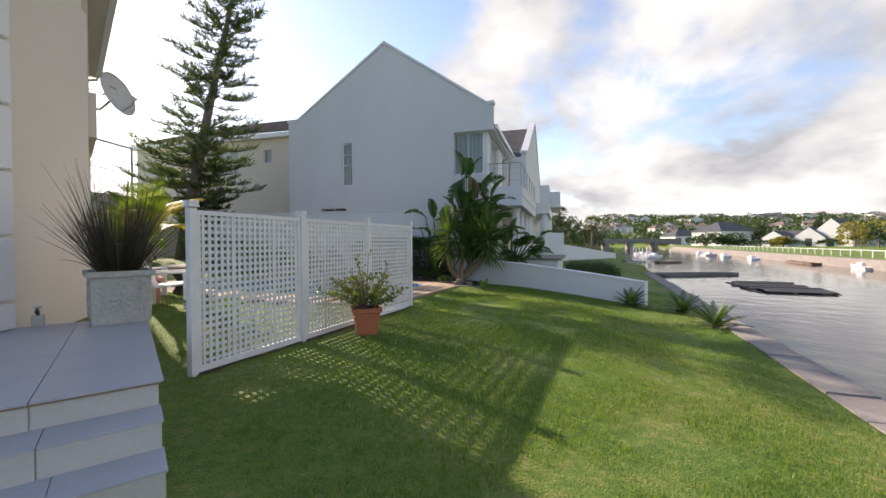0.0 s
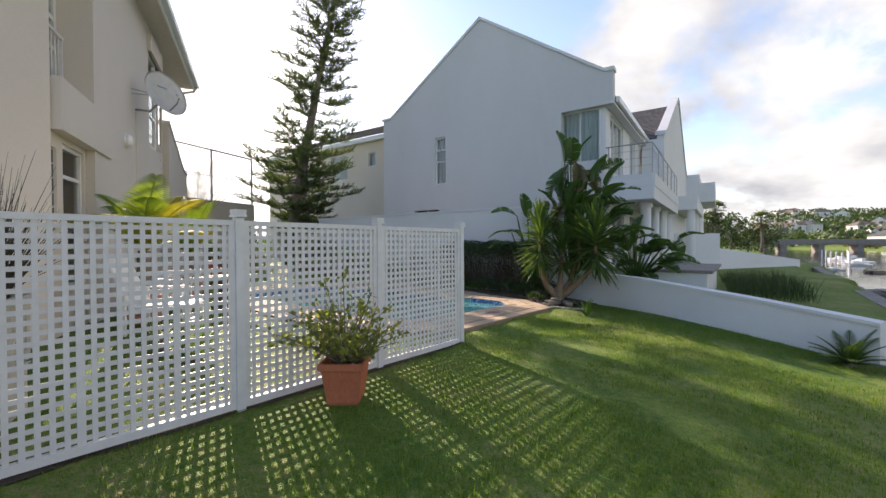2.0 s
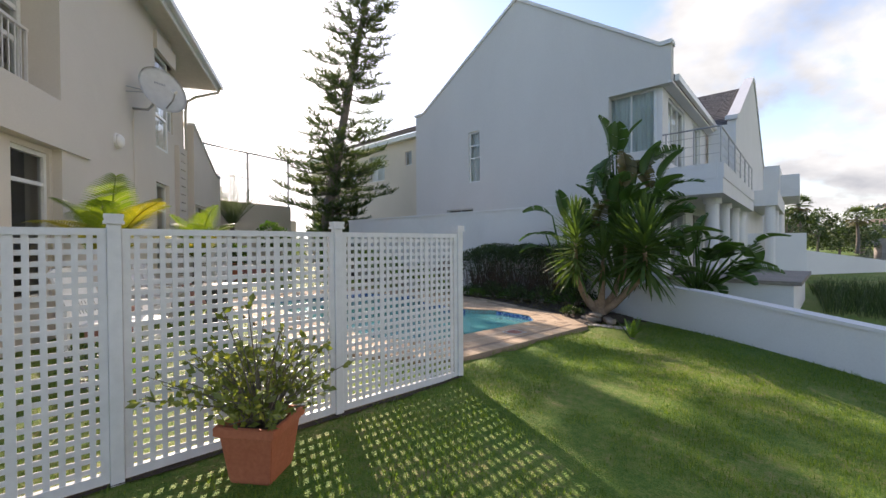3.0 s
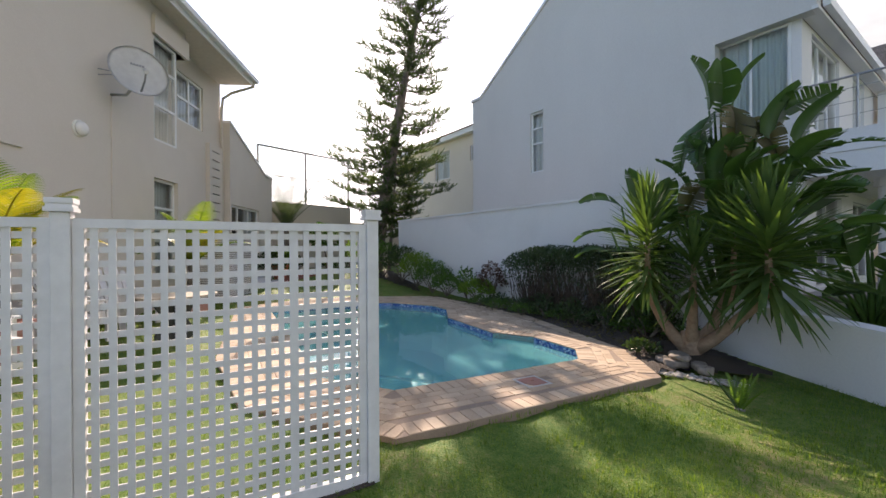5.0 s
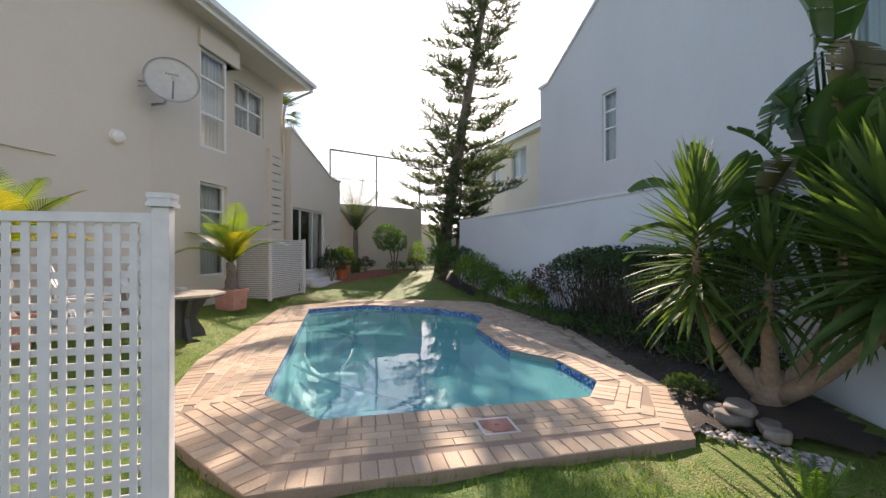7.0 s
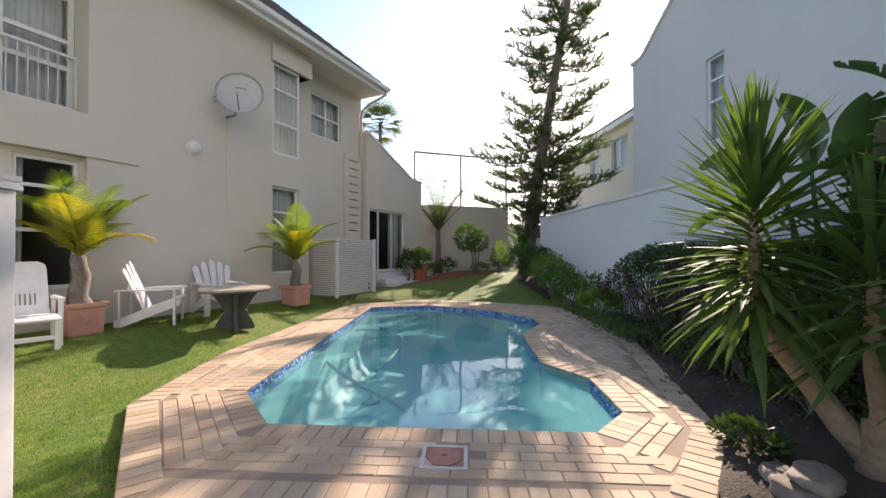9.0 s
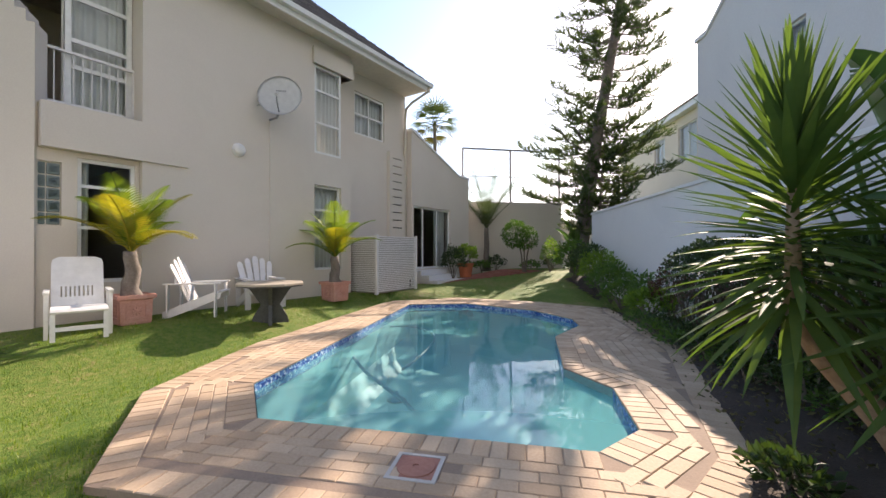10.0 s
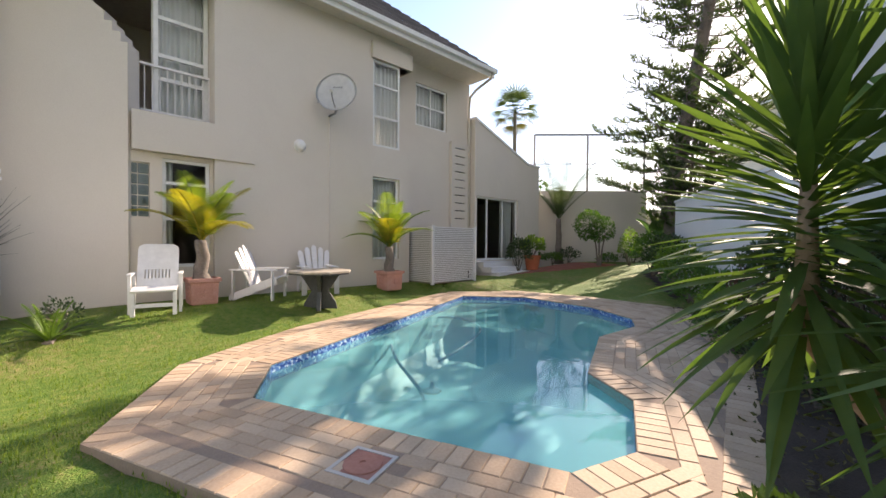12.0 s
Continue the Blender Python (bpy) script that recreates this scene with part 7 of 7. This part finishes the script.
def tree(x, y, z, h, rx, label, seed, mat=None, n=900, size=0.5):
    rr = random.Random(seed)
    t = thing("tree", Matrix.Translation((x, y, z)), label, "tree")
    b = bmesh.new()
    tube(b, [(0, 0, -0.2), (0.1, 0.05, h * 0.3), (0.0, 0.1, h * 0.6)], [0.03 * h, 0.022 * h, 0.012 * h], 7)
    for k in range(5):
        a = k * 1.3
        tube(b, [(0, 0.05, h * 0.35), (math.cos(a) * rx * 0.5, math.sin(a) * rx * 0.5, h * 0.65)], [0.012 * h, 0.004 * h], 5)
    part("trunk", b, M_trunk, t)
    b = bmesh.new()
    clump_tree(b, (0, 0, h * 0.47), rx, h * 0.52, n, size, rr)
    tagged(part("crown", b, mat or L_far, t), kind="stuff")
    return t


# trees beyond the garden wall, along this bank and by the houses opposite
tree(-31.0, 17.2, 0.0, 8.3, 1.5, "leafy tree beyond the garden wall", 170, L_shrub, 1100, 0.28)
for i, (x, y, h, rx) in enumerate(((11.0, 45, 4.9, 1.9), (12.9, 48, 4.4, 1.8), (15.2, 51, 4.0, 1.9), (17.6, 54, 3.9, 2.1), (9.5, 42, 4.6, 1.8), (19.8, 60, 3.2, 2.2))):
    tree(x * 1.6, y * 1.6, -0.2, h * 1.4, rx * 1.5, "leafy dark tree on the near canal bank", 210 + i, None, 1500, 0.34)
fan_palm(25.0, 78, -0.2, 5.0, 1.7, "short palm among the canal bank trees", 216)
fan_palm(16.8, 69, -0.2, 6.2, 1.5, "short palm among the canal bank trees", 217)
FAR_TREES = ((73.5, 119, 4.6, 4.2, 0), (70, 121, 3.4, 3.4, 0), (78, 117, 3.6, 3.0, 0), (88, 94, 6.4, 4.4, 1), (95, 96, 6.8, 4.6, 0), (77, 101, 2.2, 2.0, 1), (101, 100, 6.6, 4.2, 0), (62, 130, 2.8, 3.2, 1), (92, 128, 6.8, 1.6, 0), (107, 126, 9.5, 1.8, 0))
for i, (x, y, h, rx, gold) in enumerate(FAR_TREES):
    tree(x, y, -0.2, h, rx, "golden tree across the canal" if gold else "rounded green tree across the canal", 220 + i, L_far_gold if gold else L_far, 1000, 0.5)
for i, (x, y, w) in enumerate(((74, 103, 3.4), (80.5, 101, 3.6), (86.5, 98.5, 3.4))):
    shrub("hedge", Matrix.Translation((x, y, -0.3)), (w, 1.2, 1.7), 900, 0.34, L_hedge, "clipped dark hedge before the houses across the canal", "hedge", 228 + i, 3, 0.7, group="far hedges")
b = bmesh.new()
rr = random.Random(230)
for i in range(1400):
    ratio, y = rr.uniform(0.14, 1.15), 172 + 275 * rr.random() ** 0.8
    x = ratio * y
    z = ray_ground(x, y)
    clump_tree(b, (x, y, z + 1.9), rr.uniform(2.5, 6), rr.uniform(1.8, 4.0), 40, 1.7, rr)
tagged(part("hillside_wood", b, L_far, None), "dark evergreen woods covering the far hillside", "woods", kind="stuff")

# bridge at the end of the canal
bridge = thing("bridge", Matrix.Translation((50, 122, WATER_Z)), "low grey concrete bridge across the canal", "bridge")
b = bmesh.new()
prof = [(-14, 1.9), (-8, 2.35), (0, 2.6), (8, 2.35), (14, 1.9)]
prism(b, [Vector((x, -2, z)) for x, z in prof] + [Vector((x, -2, z - 0.8)) for x, z in prof[::-1]], (0, 4, 0))
part("deck", b, M_kerb, bridge)
for x in (-7, 0, 7):
    part("pier", bx(WP, x - 0.5, x + 0.5, -1.8, 1.8, -1.0, 1.7), M_kerb, bridge)
part("parapet", bx(WP, -14, 14, -2.1, -1.95, 2.0, 2.9), M_kerb, bridge)

# far bank edge, railing, boats
FFB = line_frame(FAR_A - FAR_D * 30, FAR_B)
structure("ground_far_bank", bx(FFB, 0, 118, -16, -0.8, -1.6, -0.16), M_grass, "grassy verge along the far bank")
structure("trim_far_kerb", bx(FFB, 0, 115, -0.8, 0.3, -1.5, -0.12), M_kerb, "concrete edge of the far bank")
rail = thing("bank_railing", Matrix.Identity(4), "low white post railing along the far bank", "railing")
for i in range(40):
    part("post", bx(FFB, 26 + 1.6 * i, 26.07 + 1.6 * i, -3.07, -3.0, -0.2, 0.48), M_paint, rail)
part("rail", bx(FFB, 26, 90, -3.06, -3.01, 0.40, 0.45), M_paint, rail)


def boat(x, y, rz, s, label):
    t = thing("boat", pose(x, y, WATER_Z - 0.1, 0, 0, rz), label, "boat", "moored boats")
    b = bmesh.new()
    rows = []
    for i in range(9):
        u = i / 8
        w = 0.9 * s * (1 - (max(u - 0.45, 0) / 0.55) ** 2.2) + 0.02
        rows.append([b.verts.new((-w * 0.7, (u - 0.5) * 4.6 * s, 0)), b.verts.new((-w, (u - 0.5) * 4.8 * s, 0.55 * s + 0.12 * u)), b.verts.new((w, (u - 0.5) * 4.8 * s, 0.55 * s + 0.12 * u)), b.verts.new((w * 0.7, (u - 0.5) * 4.6 * s, 0))])
    for p, q in zip(rows, rows[1:]):
        for k in range(4):
            b.faces.new((p[k], p[(k + 1) % 4], q[(k + 1) % 4], q[k]))
    b.faces.new(rows[0]); b.faces.new(rows[-1])
    part("hull", b, M_plastic, t)
    b = bmesh.new()
    hexa(b, [(-0.5 * s, -0.9 * s, 0.6 * s), (0.5 * s, -0.9 * s, 0.6 * s), (0.5 * s, 0.6 * s, 0.65 * s), (-0.5 * s, 0.6 * s, 0.65 * s), (-0.42 * s, -0.8 * s, 1.1 * s), (0.42 * s, -0.8 * s, 1.1 * s), (0.42 * s, 0.2 * s, 1.1 * s), (-0.42 * s, 0.2 * s, 1.1 * s)])
    part("cabin", b, M_plastic, t)
    return t


BOATS = ((18.5, 43.5, 70, 0.45), (24, 52, 60, 0.6), (27, 58, 30, 0.7), (31, 68, 70, 0.8), (28, 64, 20, 0.8), (33.5, 48, -18, 0.7), (35.5, 56, -18, 0.8), (36.0, 60, -70, 0.8), (38, 66, -18, 0.8), (29.6, 31.2, -18, 0.75))
for x, y, rz, s in BOATS:
    boat(x, y, rz, s * 0.72, "small white moored motor boat")


def jetty(m, L, W, planks, label, mat=M_wood_grey, thick=0.05, low=-0.02, rough=0.02):
    t = thing("jetty", m, label, "jetty", "jetties")
    rj = random.Random(int(L * 100))
    for i in range(planks):
        a = L * i / planks
        e, dz = rj.uniform(-rough * 6, rough * 6), rj.uniform(0, rough)
        part("plank", bx(WP, a, a + L / planks - 0.03, e, W + e, 0.12 + dz, 0.12 + thick + dz), mat, t)
    for b0 in (0.05, W / 2, W - 0.2):
        part("beam", bx(WP, 0, L, b0, b0 + 0.15, low, 0.115), mat, t)
    return t


jetty(pose(12.4, 17.2, WATER_Z - 0.09, 0, 0, 72), 4.3, -2.3, 14, "weathered dark timber floating jetty on the canal", rough=0.04)
jetty(pose(9.6, 24.7, WATER_Z - 0.02, 0, 0, 9), 7.8, 0.9, 18, "narrow grey gangway reaching out over the canal", M_kerb)
jetty(pose(19.4, 40, WATER_Z, 0, 0, 20), 2.6, 0.9, 8, "small far timber jetty in the canal")
jetty(pose(31.4, 36.5, WATER_Z, 0, 0, 71), 5.5, 0.8, 10, "far timber jetty along the opposite bank")
for i in range(12):
    t = thing("mooring_post", Matrix.Translation((23.5 + 0.9 * i * (1 if i % 2 else 0.7), 52 + 2.0 * i, WATER_Z - 0.3)), "white mooring post standing in the canal", "post", "mooring posts")
    b = bmesh.new(); cyl(b, (0, 0, 0), (0, 0, 1.35), 0.07); part("pole", b, M_paint, t)
    b = bmesh.new(); cyl(b, (0, 0, 1.35), (0, 0, 1.47), 0.09, 0.02); part("cap", b, M_paint, t)
# tall grass by the neighbour's terrace
b = bmesh.new()
rr = random.Random(240)
for i in range(2200):
    x, y = rr.uniform(4.4, 6.4), rr.uniform(16.2, 22.0)
    x += 0.22 * (y - 16.2)
    blade(b, (x, y, -0.25), (rr.uniform(-0.3, 0.3), rr.uniform(-0.3, 0.3), 1), (rr.uniform(-1, 1), rr.uniform(-1, 1), 0), rr.uniform(0.30, 0.75), 0.012, 0.9, 3, 0.2)
tagged(part("tall_grass", b, L_hedge, None), "tall dark grass beside the neighbour's terrace", "grass", kind="stuff")

# ================= paving bricks, tile band and grass =================
def tile_band():
    m, n, l, b = shader("blue_mosaic", 0.15)
    geo = n.new("ShaderNodeNewGeometry")
    v = n.new("ShaderNodeTexVoronoi"); v.inputs["Scale"].default_value = 42.0
    l.new(geo.outputs["Position"], v.inputs["Vector"])
    sp = n.new("ShaderNodeSeparateColor")
    l.new(v.outputs["Color"], sp.inputs[0])
    r = n.new("ShaderNodeValToRGB")
    r.color_ramp.interpolation = "CONSTANT"
    e = r.color_ramp.elements
    e[0].color = (0.03, 0.075, 0.27, 1)
    e[1].position, e[1].color = 0.42, (0.09, 0.20, 0.46, 1)
    k = e.new(0.70); k.color = (0.24, 0.40, 0.62, 1)
    k = e.new(0.88); k.color = (0.48, 0.60, 0.72, 1)
    l.new(sp.outputs[0], r.inputs[0]); l.new(r.outputs[0], b.inputs["Base Color"])
    bm = bmesh.new()
    k = len(POOL)
    cx, cy = sum(p[0] for p in POOL) / k, sum(p[1] for p in POOL) / k
    ring = []
    for z in (-0.022, -0.185):
        ring.append([bm.verts.new((x + (cx - x) * 0.0022, y + (cy - y) * 0.0022, z)) for x, y in POOL])
    for i in range(k):
        bm.faces.new((ring[0][i], ring[0][(i + 1) % k], ring[1][(i + 1) % k], ring[1][i]))
    return structure("trim_pool_tiles", bm, m, "blue mosaic tile band round the pool at the waterline")


tile_band()


def brick_mesh(mat):
    bm = bmesh.new()
    a, b, c = 0.1085, 0.0530, 0.005
    lo = [bm.verts.new((x * a, y * b, -0.05)) for x, y in ((-1, -1), (1, -1), (1, 1), (-1, 1))]
    mi = [bm.verts.new((x * a, y * b, -c)) for x, y in ((-1, -1), (1, -1), (1, 1), (-1, 1))]
    hi = [bm.verts.new((x * (a - c), y * (b - c), 0)) for x, y in ((-1, -1), (1, -1), (1, 1), (-1, 1))]
    for r0, r1 in ((lo, mi), (mi, hi)):
        for i in range(4):
            bm.faces.new((r0[i], r0[(i + 1) % 4], r1[(i + 1) % 4], r1[i]))
    bm.faces.new(hi)
    return finish(bm, "brick", mat)


def line_gap(x, y, p, q):
    dx, dy = q[0] - p[0], q[1] - p[1]
    return abs(dx * (y - p[1]) - dy * (x - p[0])) / math.hypot(dx, dy)


def nearest_edge(x, y, poly):
    """The course a spot belongs to; at an outer corner the two courses meet in a mitre."""
    best, k, end = 1e9, 0, 0.5
    for i in range(len(poly)):
        (x0, y0), (x1, y1) = poly[i - 1], poly[i]
        dx, dy = x1 - x0, y1 - y0
        t = min(max(((x - x0) * dx + (y - y0) * dy) / (dx * dx + dy * dy), 0), 1)
        d = math.hypot(x - x0 - t * dx, y - y0 - t * dy)
        if d < best - 1e-6:
            best, k, end = d, i, t
    if end in (0, 1):
        n = len(poly)
        a, b = (k, (k + 1) % n) if end == 1 else ((k - 1) % n, k)
        ga, gb = line_gap(x, y, poly[a - 1], poly[a]), line_gap(x, y, poly[b - 1], poly[b])
        best, k = (ga, a) if ga >= gb else (gb, b)
    return best, k


def lay_bricks():
    r = random.Random(300)
    bricks = []
    BL, BW, J = 0.222, 0.111, 0.0
    for ring, inward in ((POOL, False), (PAVING, True)):
        k = len(ring)
        for i in range(k):
            p, q = Vector((*ring[i - 1], 0)), Vector((*ring[i], 0))
            L = (q - p).length
            d = (q - p) / L
            nrm = Vector((d.y, -d.x, 0))
            mid = (p + q) / 2 + nrm * 0.02
            if inside(mid.x, mid.y, ring) != inward:
                nrm = -nrm
            ang = math.atan2(d.y, d.x)
            # header course along the edge
            n = max(int(round(L / BW)), 1)
            for j in range(-2, n + 2):
                c = p + d * (L * (j + 0.5) / n) + nrm * (BL / 2)
                if not inside(c.x, c.y, PAVING) or inside(c.x, c.y, POOL):
                    continue
                g, e = nearest_edge(c.x, c.y, ring)
                if e != i or abs(g - BL / 2) > 0.02:
                    continue
                if not inward or edge_gap(c.x, c.y, POOL) > BL * 1.5:
                    bricks.append((c.x, c.y, ang + math.pi / 2))
            if inward:
                continue
            # stretcher courses behind it
            for row in range(0, 18):
                off = BL + BW * (row + 0.5)
                for j in range(-14, int(L / BL) + 15):
                    c = p + d * ((j + 0.5 + 0.5 * (row % 2)) * BL) + nrm * off
                    if not inside(c.x, c.y, PAVING) or edge_gap(c.x, c.y, PAVING) < BL + BW * 0.45:
                        continue
                    if inside(c.x, c.y, POOL) or edge_gap(c.x, c.y, POOL) < BL + BW * 0.45:
                        continue
                    for q0 in (c, c + d * 0.085, c - d * 0.085):
                        g, e = nearest_edge(q0.x, q0.y, POOL)
                        if e == i and abs(g - off) < 0.03:
                            bricks.append((c.x, c.y, ang))
                            break
    # drop bricks that would sit on one another or on the skimmer lid
    kept, cell = [], {}
    for x, y, a in bricks:
        if math.hypot(x + 1.01, y - 10.78) < 0.19:
            continue
        key = (int(x / 0.25), int(y / 0.25))
        if any(math.hypot(x - u, y - v) < 0.052 for i in (-1, 0, 1) for j in (-1, 0, 1) for u, v in cell.get((key[0] + i, key[1] + j), ())):
            continue
        cell.setdefault(key, []).append((x, y))
        kept.append((x, y, a))
    me = brick_mesh(M_paver)
    kept.sort(key=lambda b: math.hypot(b[0] + 0.6, b[1] - 10.6))
    for x, y, a in kept[:300]:
        o = new("brick", me)
        o.parent = paving
        o.matrix_local = pose(x, y, r.uniform(-0.0015, 0.0015), r.uniform(-0.2, 0.2), r.uniform(-0.2, 0.2), math.degrees(a) + r.uniform(-0.6, 0.6))
    verts, faces = [], []
    src = [v.co.copy() for v in me.vertices]
    fs = [tuple(f.vertices) for f in me.polygons]
    for x, y, a in kept[300:]:
        m = pose(x, y, r.uniform(-0.0015, 0.0015), r.uniform(-0.2, 0.2), r.uniform(-0.2, 0.2), math.degrees(a))
        o = len(verts)
        verts += [m @ v for v in src]
        faces += [tuple(i + o for i in f) for f in fs]
    rest = bpy.data.meshes.new("far_bricks")
    rest.from_pydata(verts, [], faces)
    rest.materials.append(M_paver_rest)
    ob = new("far_bricks", rest)
    ob.parent = paving
    tagged(ob, kind="stuff")


lay_bricks()


def grass_blades():
    """Short blades standing in the nearer lawn."""
    g = np.random.default_rng(5)
    verts, faces = [], []
    for x, y in zip(g.uniform(-8.5, 6.0, 480000), g.uniform(0.4, 13.0, 480000)):
        if canal_side(x, y) > -0.05 or inside(x, y, PAVING):
            continue
        if inside(x, y, BED):
            continue
        d = min(math.hypot(x - 0.5 - 0.1 * y, y - q) for q in (0.6, 2.5, 4.5, 6.5, 8.5, 10.5))
        if g.random() > max(1.25 - d * 0.26, 0.28):
            continue
        s = -x * math.sin(A) + y * math.cos(A)
        n = x * math.cos(A) + y * math.sin(A)
        if n < 0.95 and s < 7.5 or n < 0.6:
            continue
        if noise.noise((x * 0.9, y * 0.9, 3.0)) + 0.6 * noise.noise((x * 3.1, y * 3.1, 0.0)) > g.uniform(-0.1, 0.5):
            continue
        z = lawn(x, y)
        a, lean, h, w = g.uniform(0, 6.283), g.uniform(0.0, 0.7), g.uniform(0.018, 0.050), g.uniform(0.0025, 0.0048)
        dx, dy = math.cos(a), math.sin(a)
        k = len(verts)
        verts += [(x - dy * w, y + dx * w, z - 0.004), (x + dy * w, y - dx * w, z - 0.004), (x + dx * lean * h, y + dy * lean * h, z + h)]
        faces.append((k, k + 1, k + 2))
    me = bpy.data.meshes.new("grass_blades")
    me.from_pydata(verts, [], faces)
    me.materials.append(leaf("grass_blade", (0.045, 0.110, 0.013), (0.22, 0.285, 0.048), 0.40, 0.5))
    return tagged(new("grass_blades", me), "short green lawn grass", "grass", kind="stuff")


grass_blades()
